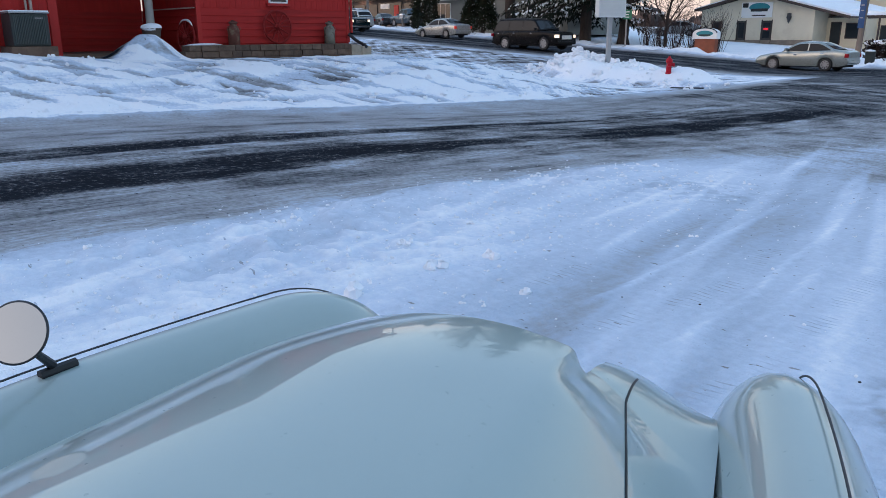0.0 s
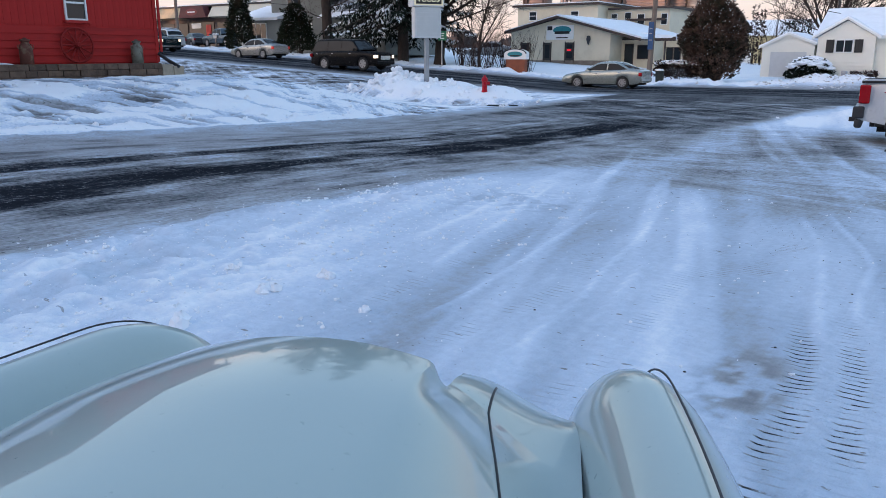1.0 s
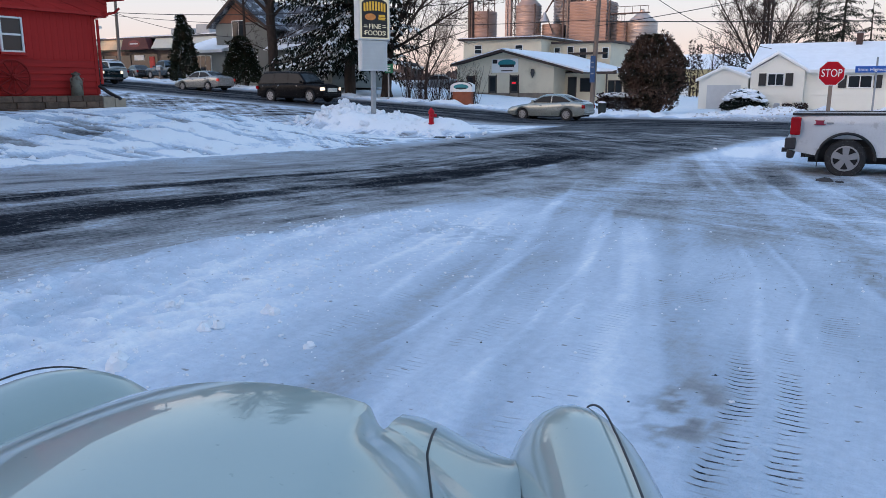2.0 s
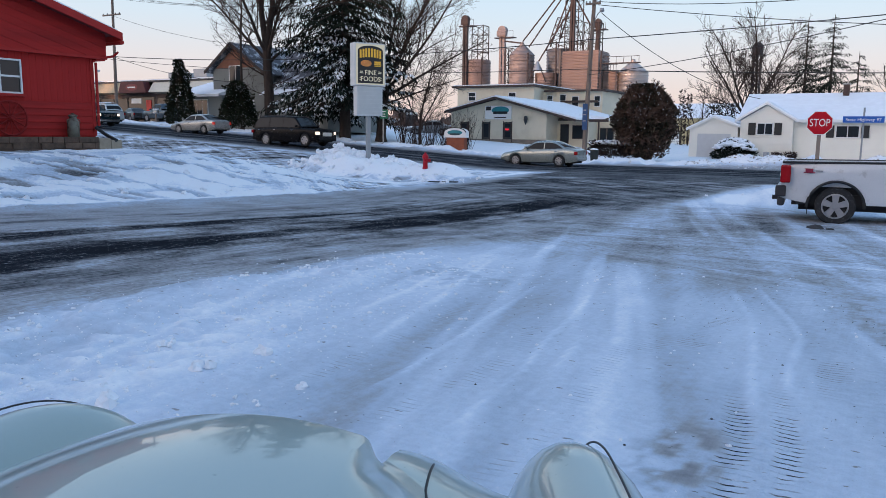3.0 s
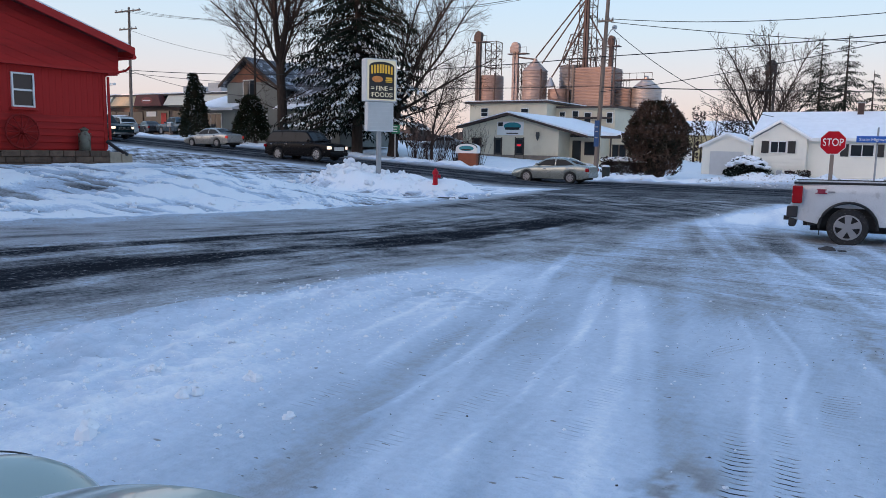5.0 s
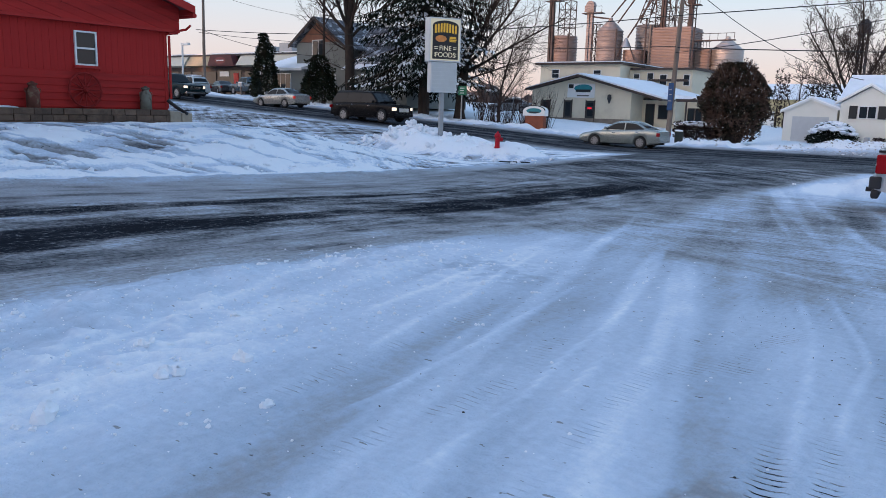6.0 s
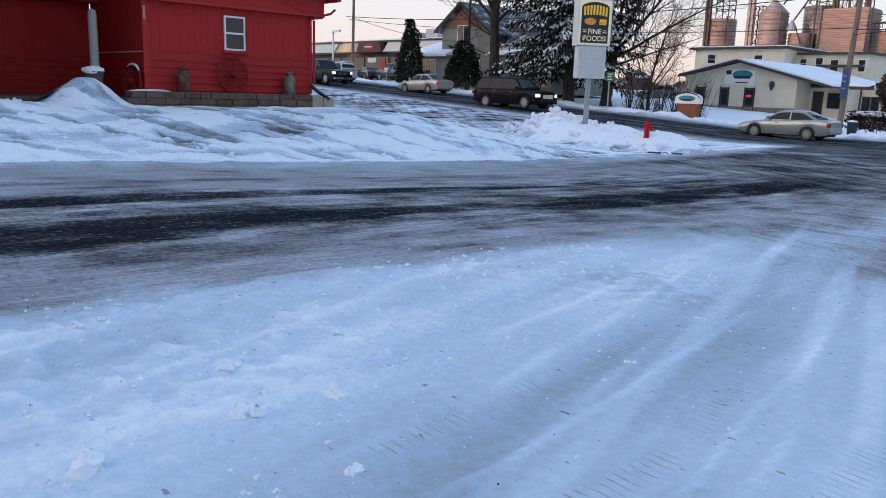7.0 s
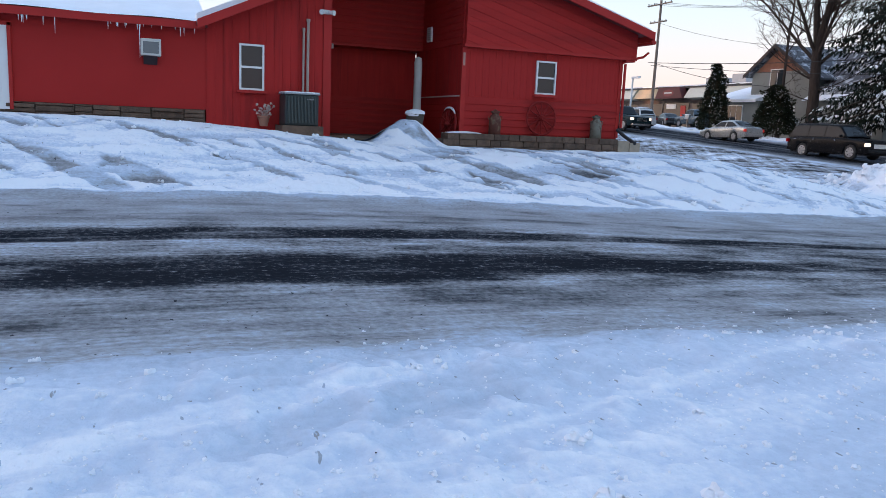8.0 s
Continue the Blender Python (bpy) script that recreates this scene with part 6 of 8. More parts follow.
rp = pole((-17.98, 49.4, 0.0), 12.6, (0.42, 0), "weathered utility pole with a streetlight and blue banner", ((9.8, 0.5),), True)
part("banner", Shape().box(-18.06, -17.74, 49.1, 49.16, 1.75, 3.45), material("banner_blue", (0.02, 0.075, 0.20), 0.6, var=0.15, scale=3), rp, "blue hanging banner")
for z0, z1 in ((2.3, 2.5), (2.7, 2.8), (3.0, 3.2)):
    part("banner_bar", Shape().box(-17.99, -17.81, 49.08, 49.1, z0, z0 + 0.06), GREY_METAL, rp)
pole((-66.75, 50.2, 2.0), 14.5, (0.2, 0), "tall utility pole with two crossarms", ((14.1, 1.9), (12.4, 1.3)))
WIRE = material("black_cable", (0.02, 0.02, 0.022), 0.7, var=0.1, bump=0)
def cable(a, b, sag, label="dark overhead cable sagging between poles", r=0.022):
    a, b = Vector(a), Vector(b)
    pts = [a.lerp(b, i / 24) - Vector((0, 0, sag * 4 * (i / 24) * (1 - i / 24))) for i in range(25)]
    tagged(part("overhead_cable", Shape().tube(pts, r, 5), WIRE), label, "cable", "overhead cables")


cable((-66.6, 49.3, 8.45), (-17.8, 49.2, 7.55), 0.75, r=0.03)
cable((-17.8, 49.2, 7.55), (36, 49.2, 10.6), 0.55, r=0.03)
cable((-66.6, 49.6, 8.2), (-17.8, 49.3, 5.7), 0.7)
cable((-17.8, 49.3, 5.62), (36, 49.3, 4.7), 0.45, r=0.03)
for dx, z in ((-1.75, 14.3), (-0.85, 14.3), (1.75, 14.0)):
    cable((-66.6 + dx, 50.0, z), (-17.6 + 0.25 * dx, 49.3, 12.2), 1.7, r=0.014)
cable((-17.3, 49.2, 9.9), (28, 42, 13.5), 2.6)
cable((-17.3, 49.2, 9.7), (30, 49, 6.2), 1.1)
cable((-17.1, 49.3, 9.2), (-9.0, 62, 4.2), 0.9)
cable((-17.8, 49.2, 5.3), (30, 30, 14.0), 1.6)
cable((-66.4, 50.1, 8.4), (-54.5, 53.4, 6.0), 0.4)
cable((-66.4, 50.1, 12.3), (-44, 52, 8.5), 0.8, r=0.014)

# things at the foot of the pole
BINMAT = material("dark_bin", (0.02, 0.025, 0.022), 0.6)
for x, y in ((-18.75, 49.9), (-17.35, 49.7)):
    z = ground_z(x, y) - 0.1
    b = thing("litter_bin", "dark litter bin capped with snow by the pole", "bin", (x, y, z), "litter bins")
    part("drum", Shape().lathe([(0.24, 0.0), (0.28, 0.85), (0.30, 0.87), (0.30, 0.93)], (x, y, z), 14), BINMAT, b, smooth=True)
    part("snow", Shape().blob((x, y, z + 0.94), 0.28, 0.28, 0.10, random.Random(4), 0.15, 10, 5), SNOW, b, smooth=True)

# ---- grain elevator ----
def bin_material(name, colour, metal=0.75):
    m = material(name, colour, 0.45, metal, var=0.14, scale=0.5, grain=6, bump=0.0)
    n, l = m.node_tree.nodes, m.node_tree.links
    tc = n.new("ShaderNodeTexCoord")
    wv = n.new("ShaderNodeTexWave")
    wv.wave_type, wv.bands_direction = 'BANDS', 'Z'
    wv.inputs["Scale"].default_value = 1.3
    l.new(tc.outputs["Object"], wv.inputs["Vector"])
    bp = n.new("ShaderNodeBump")
    bp.inputs["Strength"].default_value, bp.inputs["Distance"].default_value = 0.8, 0.08
    l.new(wv.outputs["Fac"], bp.inputs["Height"])
    l.new(bp.outputs[0], n["Principled BSDF"].inputs["Normal"])
    return m


STEEL_BIN = bin_material("weathered_bin_steel", (0.31, 0.25, 0.225), 0.3)
RUSTY_BIN = bin_material("rusty_bin_steel", (0.27, 0.195, 0.165), 0.2)
BRIGHT_BIN = bin_material("bright_bin_steel", (0.55, 0.47, 0.42), 0.8)
FRAME = material("rusty_frame", (0.075, 0.054, 0.048), 0.85, 0.1, var=0.25, scale=1, grain=8)
def grain_bin(x, y, r, z1, mat, label, cone=0.0, rings=True):
    t = thing("grain_bin", label, "grain bin", (x, y, 1.0), "grain elevator bins")
    body = part("shell", Shape().lathe([(r, 0.0), (r, z1 - 1.0), (r - 0.02, z1 - 0.99)], (x, y, 1.0), 40), mat, t, smooth=True)
    if rings:
        for i in range(int((z1 - 6) / 0.55)):
            z = 6.2 + 0.55 * i
            part("hoop", Shape().tube([(x + (r + 0.03) * math.cos(a), y + (r + 0.03) * math.sin(a), z) for a in [2 * math.pi * k / 32 for k in range(33)]], 0.085, 5, False), mat, body)
    if cone:
        part("cone_roof", Shape().lathe([(r + 0.12, 0), (0.35, cone), (0.3, cone + 0.3), (0.0, cone + 0.3)], (x, y, z1), 40), mat, t, smooth=True)
    return t


def lattice(name, label, x, y, z0, z1, w, steps, mat, legs=True, taper=1.0):
    t = thing(name, label, "tower", (x, y, z0), "elevator towers")
    def leg(i, j, z):
        k = 1 + (taper - 1) * (z - z0) / (z1 - z0)
        return Vector((x + i * w / 2 * k, y + j * w / 2 * k, z))
    for i, j in ((-1, -1), (1, -1), (1, 1), (-1, 1)):
        part("leg", Shape().tube([leg(i, j, z0), leg(i, j, z1)], 0.09, 5), mat, t)
    cs = [(-1, -1), (1, -1), (1, 1), (-1, 1)]
    for s in range(steps):
        za, zb = z0 + (z1 - z0) * s / steps, z0 + (z1 - z0) * (s + 1) / steps
        for q in range(4):
            a, b = cs[q], cs[(q + 1) % 4]
            part("brace", Shape().tube([leg(*a, za), leg(*b, zb)], 0.045, 4), mat, t)
            part("girt", Shape().tube([leg(*a, zb), leg(*b, zb)], 0.05, 4), mat, t)
    return t


def shaft(x, y, z0, z1, w, label, mat, head=True):
    t = thing("bucket_elevator", label, "elevator leg", (x, y, z0), "elevator towers")
    part("casing", Shape().box(x - w, x - w * 0.2, y - 0.3, y + 0.3, z0, z1).box(x + w * 0.2, x + w, y - 0.3, y + 0.3, z0, z1), mat, t)
    if head:
        part("head", Shape().tube([(x, y - 0.45, z1 + 0.1), (x, y + 0.45, z1 + 0.1)], w * 1.5, 14).box(x - w * 1.9, x + w * 1.4, y - 0.4, y + 0.4, z1 - 0.9, z1 + 0.1), mat, t)
        part("platform", Shape().box(x - w * 2.5, x + w * 4.5, y - 0.7, y + 0.7, z1 - 1.25, z1 - 1.1), FRAME, t)
        part("rail", Shape().tube([(x + w * 4.4, y - 0.6, z1 - 1.1), (x + w * 4.4, y - 0.6, z1 - 0.1), (x + w * 1.4, y - 0.6, z1 - 0.1)], 0.04, 4), FRAME, t)
    return t


EY = 125.0
grain_bin(-66.2, EY, 2.42, 14.35, RUSTY_BIN, "weathered corrugated grain bin with rust stains")
shaft(-67.2, EY - 2.6, 5, 21.2, 0.42, "tall bucket elevator leg above the first bin", FRAME)
lattice("support_tower", "rusty lattice tower over the first bin", -65.6, EY, 14.3, 20.3, 2.2, 4, FRAME)
shaft(-61.2, EY, 5, 19.2, 0.52, "pale elevator leg between two bins", STEEL_BIN)
lattice("support_tower", "short lattice tower beside the pale leg", -59.9, EY + 0.5, 9, 16.2, 1.2, 5, FRAME)
grain_bin(-57.4, EY, 2.15, 14.9, STEEL_BIN, "grain bin with a pale conical roof", 1.9)
grain_bin(-53.2, EY + 1, 1.9, 11.8, RUSTY_BIN, "short rusty bin under the spouts")
hp = thing("spout_hopper", "pale conical hopper on slanting legs", "hopper", (-54.3, EY - 1.5, 11.8))
part("hopper", Shape().lathe([(0.9, 0.0), (0.15, 1.5), (0.0, 1.5)], (-54.0, EY - 1, 12.2), 16), GALV, hp)
for s in (-1, 1):
    part("leg", Shape().tube([(-54.0 + s * 0.7, EY - 1, 12.3), (-54.0 + s * 1.6, EY - 1, 10.2)], 0.09, 5), FRAME, hp)
grain_bin(-51.8, EY + 4, 2.45, 16.0, bin_material("dark_bin_steel", (0.20, 0.20, 0.21), 0.4), "dark grey steel bin behind the spouts")
def ribbed_silo(x0, x1, y0, y1, z1, mat, label):
    """Square corrugated storage with a rib at each course."""
    t = thing("ribbed_silo", label, "grain silo", ((x0 + x1) / 2, (y0 + y1) / 2, 1.0), "grain elevator bins")
    wall = part("wall", Shape().box(x0, x1, y0, y1, 1.0, z1), mat, t)
    rib = mesh_of(Shape().box(x0 - 0.12, x1 + 0.12, y0 - 0.12, y1 + 0.12, -0.10, 0.10), mat, "rib")
    for i in range(int((z1 - 6.4) / 0.48)):
        piece("rib", rib, Matrix.Translation((0, 0, 6.5 + 0.48 * i)), wall)
    for k in range(5):
        xp = x0 + (x1 - x0) * (k + 0.5) / 5
        part("rail_post", Shape().tube([(xp, y0, z1), (xp, y0, z1 + 1.0)], 0.04, 4), FRAME, t)
    part("hand_rail", Shape().tube([(x0, y0, z1 + 1.0), (x1, y0, z1 + 1.0)], 0.045, 4), FRAME, t)
    return t


ribbed_silo(-49.3, -43.1, EY - 1.5, EY + 4, 15.1, RUSTY_BIN, "square rust-pink storage tower with ribbed walls")
ribbed_silo(-43.0, -40.6, EY + 1, EY + 6, 11.9, RUSTY_BIN, "lower ribbed annex beside the storage tower")
walkway = thing("catwalk", "rusty catwalk between the tower and the bright bin", "catwalk", (-40.5, EY, 12.9))
part("deck", Shape().box(-43.0, -36.6, EY - 0.5, EY + 0.4, 12.9, 13.05), FRAME, walkway)
for k in range(6):
    part("rail_post", Shape().tube([(-42.9 + 1.25 * k, EY - 0.5, 13.0), (-42.9 + 1.25 * k, EY - 0.5, 14.0)], 0.04, 4), FRAME, walkway)
part("hand_rail", Shape().tube([(-42.9, EY - 0.5, 14.0), (-36.6, EY - 0.5, 14.0)], 0.045, 4), FRAME, walkway)
for xd, za, zb_ in ((-63.9, 0.2, 14.6), (-55.1, 0.2, 15.0), (-50.0, 0.2, 16.5), (-42.2, 0.2, 14.8)):
    dp = thing("down_pipe", "rusty vertical pipe beside the bins", "pipe", (xd, EY - 2.6, za), "elevator down pipes")
    part("pipe", Shape().tube([(xd, EY - 2.6, za), (xd, EY - 2.6, zb_)], 0.14, 6), FRAME, dp)
grain_bin(-38.6, EY + 3, 2.5, 11.6, BRIGHT_BIN, "bright steel bin catching the low sun", 1.9)
# solid dark box added to draw the black gap between the bins
gap_box = thing("bin_gap_box", "dark box filling the black gap between two bins", "ladder", (-49.6, EY - 1, 8))
part("cage", Shape().box(-49.9, -49.3, EY - 1.4, EY - 0.8, 6, 15.6), DARK_METAL, gap_box)
lattice("support_tower", "tall rusty lattice tower of the grain elevator", -48.4, EY + 1, 15.0, 34.0, 2.3, 11, FRAME)
shaft(-48.0, EY - 0.6, 6, 35, 0.36, "tall twin elevator legs", FRAME, False)
lattice("support_tower", "spread lattice frame at the tower's foot", -50.2, EY + 2, 15.4, 21.0, 5.0, 4, FRAME, taper=0.45)
lattice("support_tower", "lattice frame on the wide bin", -44.6, EY, 15.0, 19.6, 2.4, 3, FRAME)
shaft(-43.7, EY - 0.2, 13, 19.6, 0.32, "short leg on the wide bin", FRAME)
def spout(a, b):
    t = thing("grain_spout", "slanting grain spout from the tower", "pipe", b, "grain spouts")
    part("pipe", Shape().tube([a, b], 0.13, 8), FRAME, t)


for a, b in (((-48.6, EY, 27.2), (-57.2, EY - 0.3, 17.2)), ((-48.6, EY, 26.2), (-56.0, EY - 0.3, 16.2)), ((-48.4, EY, 25.8), (-52.6, EY + 1, 16.2)), ((-48.2, EY, 24.5), (-50.8, EY + 1, 17.4)), ((-48.0, EY, 24.0), (-44.6, EY, 18.4)), ((-48.2, EY, 23.0), (-53.8, EY - 1, 13.7)), ((-61.0, EY, 17.5), (-57.6, EY, 17.0))):
    spout(a, b)

# ---- white house with garage ----
SIDING = material("white_siding", (0.80, 0.775, 0.69), 0.6, var=0.05, scale=0.7, grain=12, bump=0.1)
hs = thing("white_house", "small white sided house under a snowy roof", "house", (-4, 65, -0.2))
HY = 61.0
body = part("wall", Shape().box(-9.9, 9, HY + 0.6, HY + 9, -0.4, 2.55), SIDING, hs)
gw = part("gable_wall", Shape().prism([(-10.1, HY, -0.4), (-6.5, HY, -0.4), (-6.5, HY, 2.60), (-8.32, HY, 3.70), (-10.1, HY, 2.60)], (0, 4, 0)), SIDING, hs)
for i in range(11):
    z = -0.1 + 0.245 * i
    part("clapboard", Shape().prism([(-10.1, HY - 0.055, z), (-10.1, HY - 0.005, z), (-10.1, HY - 0.005, z + 0.24)], (3.6, 0, 0)), SIDING, gw)
    part("clapboard", Shape().prism([(-6.48, HY + 0.545, z), (-6.48, HY + 0.595, z), (-6.48, HY + 0.595, z + 0.24)], (15.4, 0, 0)), SIDING, body)
part("main_roof", Shape().prism([(-10.4, HY + 0.1, 2.62), (-10.4, HY + 5.0, 4.75), (-10.4, HY + 9.5, 2.6)], (20, 0, 0)), SNOW, hs, "snow-covered main roof")
part("eave", Shape().box(-6.4, 9.6, HY + 0.02, HY + 0.14, 2.46, 2.66), WHITE_PAINT, hs)
for x0, z0, x1, z1 in ((-10.45, 2.55, -8.32, 3.84), (-8.32, 3.84, -6.2, 2.55)):
    part("gable_roof", Shape().prism([(x0, HY - 0.25, z0), (x1, HY - 0.25, z1), (x1, HY - 0.25, z1 + 0.14), (x0, HY - 0.25, z0 + 0.14)], (0, 4.6, 0)), SNOW, hs)
    part("rake_board", Shape().prism([(x0, HY - 0.28, z0 - 0.10), (x1, HY - 0.28, z1 - 0.10), (x1, HY - 0.28, z1 + 0.04), (x0, HY - 0.28, z0 + 0.04)], (0, 0.03, 0)), WHITE_PAINT, hs)
def house_window(parent, x0, x1, z0, z1, y, shutters=True, n=2):
    w = part("window", Shape().box(x0 - 0.06, x1 + 0.06, y - 0.06, y - 0.01, z0 - 0.06, z1 + 0.06), WHITE_PAINT, parent)
    for i in range(n):
        a = x0 + (x1 - x0) * i / n + 0.03
        part("pane", Shape().box(a, x0 + (x1 - x0) * (i + 1) / n - 0.03, y - 0.075, y - 0.06, z0, z1), GLASS, w)
    if shutters:
        for xa, xb in ((x0 - 0.62, x0 - 0.12), (x1 + 0.12, x1 + 0.62)):
            part("shutter", Shape().box(xa, xb, y - 0.08, y - 0.02, z0 - 0.06, z1 + 0.06), BLACK, w)


house_window(gw, -8.9, -7.85, 1.60, 2.36, HY - 0.05)
house_window(body, -3.75, -2.3, 1.45, 2.2, HY + 0.54)
house_window(body, 2.5, 4.0, 1.45, 2.2, HY + 0.54)
part("front_door", Shape().box(0.2, 1.1, HY + 0.52, HY + 0.6, -0.2, 1.9), WHITE_PAINT, hs)
ch = part("chimney", Shape().box(-3.74, -3.32, HY + 4.4, HY + 4.95, 4.2, 5.32), material("chimney_brick", (0.075, 0.045, 0.038), 0.9, var=0.2, scale=3, grain=20), hs)
part("cap", Shape().box(-3.80, -3.26, HY + 4.34, HY + 5.01, 5.32, 5.40), GREY_METAL, ch)
ga = thing("garage", "detached white garage with a closed door", "garage", (-12, 63, -0.2))
part("wall", Shape().prism([(-13.75, HY, -0.4), (-10.25, HY, -0.4), (-10.25, HY, 2.10), (-12.0, HY, 2.86), (-13.75, HY, 2.0)], (0, 6, 0)), SIDING, ga)
gd = part("garage_door", Shape().box(-13.15, -10.75, HY - 0.03, HY - 0.005, -0.3, 1.60), material("garage_door_grey", (0.55, 0.56, 0.56), 0.55, var=0.05), ga)
for i in range(4):
    part("door_panel", Shape().box(-13.1, -10.8, HY - 0.05, HY - 0.03, -0.25 + 0.46 * i, 0.16 + 0.46 * i), bpy.data.materials["garage_door_grey"], gd)
for x0, z0, x1, z1 in ((-13.98, 1.92, -12.0, 2.90), (-12.0, 2.90, -10.1, 2.16)):
    part("roof", Shape().prism([(x0, HY - 0.2, z0), (x1, HY - 0.2, z1), (x1, HY - 0.2, z1 + 0.13), (x0, HY - 0.2, z0 + 0.13)], (0, 6.4, 0)), SNOW, ga)
    part("rake_board", Shape().prism([(x0, HY - 0.23, z0 - 0.10), (x1, HY - 0.23, z1 - 0.10), (x1, HY - 0.23, z1 + 0.03), (x0, HY - 0.23, z0 + 0.03)], (0, 0.03, 0)), WHITE_PAINT, ga)
mb = thing("mailbox", "grey roadside mailbox in the bank", "mailbox", (-6.6, 49.2, 0.2))
mz = ground_z(-6.6, 49.2)
part("post", Shape().box(-6.64, -6.56, 49.16, 49.24, mz - 0.2, mz + 0.35), WOOD_POLE, mb)
part("box", Shape().box(-6.74, -6.46, 48.95, 49.45, mz + 0.35, mz + 0.66), GREY_METAL, mb, bevel=0.05)
fb = thing("far_shed", "yellow shed with a snowy roof beyond the garage", "building", (-24, 112, 0))
part("wall", Shape().box(-33, -17, 110, 120, -0.3, 3.9), material("yellow_siding", (0.55, 0.46, 0.26), 0.7), fb)
part("roof", Shape().prism([(-33.5, 109.5, 3.8), (-33.5, 115, 6.0), (-33.5, 120.5, 3.8)], (17, 0, 0)), SNOW, fb)
part("door", Shape().box(-28.0, -26.2, 109.95, 110.0, -0.3, 2.2), WHITE_PAINT, fb)

# ---- grey house, its addition, and the store ----
GREY_SIDING = material("grey_green_siding", (0.19, 0.20, 0.185), 0.75, var=0.08, scale=0.8, grain=14, bump=0.15)
BROWN_SHAKE = material("brown_shakes", (0.20, 0.085, 0.05), 0.85, var=0.2, scale=2, grain=14, bump=0.3)
gh = thing("grey_house", "two-storey grey house with brown gable shakes", "house", (-50, 58, 1.8))
LY = 53.5
part("wall", Shape().box(-56.7, -43.0, LY + 0.02, LY + 9, 1.4, 4.9), GREY_SIDING, gh)
part("gable_wall", Shape().prism([(-56.75, LY, 4.6), (-50.3, LY, 4.6), (-50.3, LY, 6.85), (-53.9, LY, 9.2), (-56.75, LY, 7.05)], (0, 9, 0)), GREY_SIDING, gh)
part("shingled_gable", Shape().prism([(-56.3, LY - 0.05, 7.25), (-51.0, LY - 0.05, 7.25), (-53.9, LY - 0.05, 9.1)], (0, 0.04, 0)), BROWN_SHAKE, gh)
for x0, z0, x1, z1 in ((-57.4, 6.85, -53.95, 9.40), (-53.95, 9.40, -49.6, 6.45)):
    part("gable_roof", Shape().prism([(x0, LY - 0.5, z0), (x1, LY - 0.5, z1), (x1, LY - 0.5, z1 + 0.16), (x0, LY - 0.5, z0 + 0.16)], (0, 9.8, 0)), material("grey_shingles", (0.10, 0.10, 0.11), 0.9, var=0.2, scale=2, grain=10, second=(0.55, 0.57, 0.60), amount=0.35) if x0 < -57 else bpy.data.materials["grey_shingles"], gh)
    part("rake_board", Shape().prism([(x0, LY - 0.55, z0 - 0.12), (x1, LY - 0.55, z1 - 0.12), (x1, LY - 0.55, z1 + 0.18), (x0, LY - 0.55, z0 + 0.18)], (0, 0.05, 0)), BROWN_TRIM, gh)
part("main_roof", Shape().prism([(-51.5, LY + 0.2, 5.0), (-51.5, LY + 5.0, 9.0), (-51.5, LY + 9.6, 5.0)], (9.2, 0, 0)), bpy.data.materials["grey_shingles"], gh)
part("porch_roof", Shape().prism([(-50.3, LY - 0.7, 4.7), (-50.3, LY + 0.2, 5.2), (-50.3, LY + 0.2, 4.7)], (7.5, 0, 0)), SNOW, gh)
ad = part("addition", Shape().box(-60.4, -54.5, LY - 1.2, LY + 5, 1.4, 4.75), GREY_SIDING, gh)
part("addition_roof", Shape().prism([(-60.9, LY - 1.7, 4.7), (-60.9, LY - 1.7, 4.86), (-60.9, LY + 3.5, 6.3), (-60.9, LY + 5.4, 6.3), (-60.9, LY + 5.4, 4.7)], (6.6, 0, 0)), SNOW, gh, "snowy low-pitched roof")
part("addition_eave", Shape().box(-60.95, -54.3, LY - 1.75, LY - 1.68, 4.58, 4.80), WHITE_PAINT, gh)
for x0, x1, z0, z1, y, n in ((-54.55, -53.0, 5.85, 7.4, LY, 2), (-58.4, -56.3, 2.95, 4.3, LY - 1.2, 3), (-52.6, -51.6, 2.8, 4.2, LY, 1), (-47.5, -46.7, 3.2, 4.0, LY, 1), (-45.2, -44.4, 2.6, 4.0, LY, 1)):
    house_window(gh, x0, x1, z0, z1, y, False, n)
store = thing("store", "low store with cream awning band and flat roof", "building", (-80, 66, 2.3))
STORE_WALL = material("store_brick", (0.10, 0.075, 0.065), 0.85, var=0.2)
part("wall", Shape().box(-112, -63, 63.2, 76, 1.8, 6.6), STORE_WALL, store)
AWN = material("cream_awning", (0.62, 0.58, 0.48), 0.6, var=0.06)
for x0, x1 in ((-112, -87.0), (-86.6, -82.0), (-76.6, -63)):
    part("awning", Shape().prism([(x0, 62.0, 5.85), (x0, 63.2, 5.7), (x0, 63.2, 7.05), (x0, 62.8, 7.05)], (x1 - x0, 0, 0)), AWN if x0 != -86.6 else material("tan_awning", (0.42, 0.34, 0.22), 0.7), store)
sg = part("sign_panel", Shape().prism([(-81.9, 61.9, 5.8), (-76.8, 61.9, 5.8), (-77.4, 61.9, 7.1), (-81.3, 61.9, 7.1)], (0, 0.9, 0)), material("maroon_panel", (0.10, 0.02, 0.02), 0.6), store, "maroon sign panel")
part("sign_oval", Shape().add([(-79.4 + 1.05 * math.cos(a), 61.88, 6.45 + 0.42 * math.sin(a)) for a in [2 * math.pi * i / 24 for i in range(24)]], [tuple(range(24))]), material("sign_oval_red", (0.20, 0.03, 0.028), 0.5), sg)
part("sign_bar", Shape().box(-80.1, -78.7, 61.85, 61.87, 6.38, 6.52), WHITE_PAINT, sg)
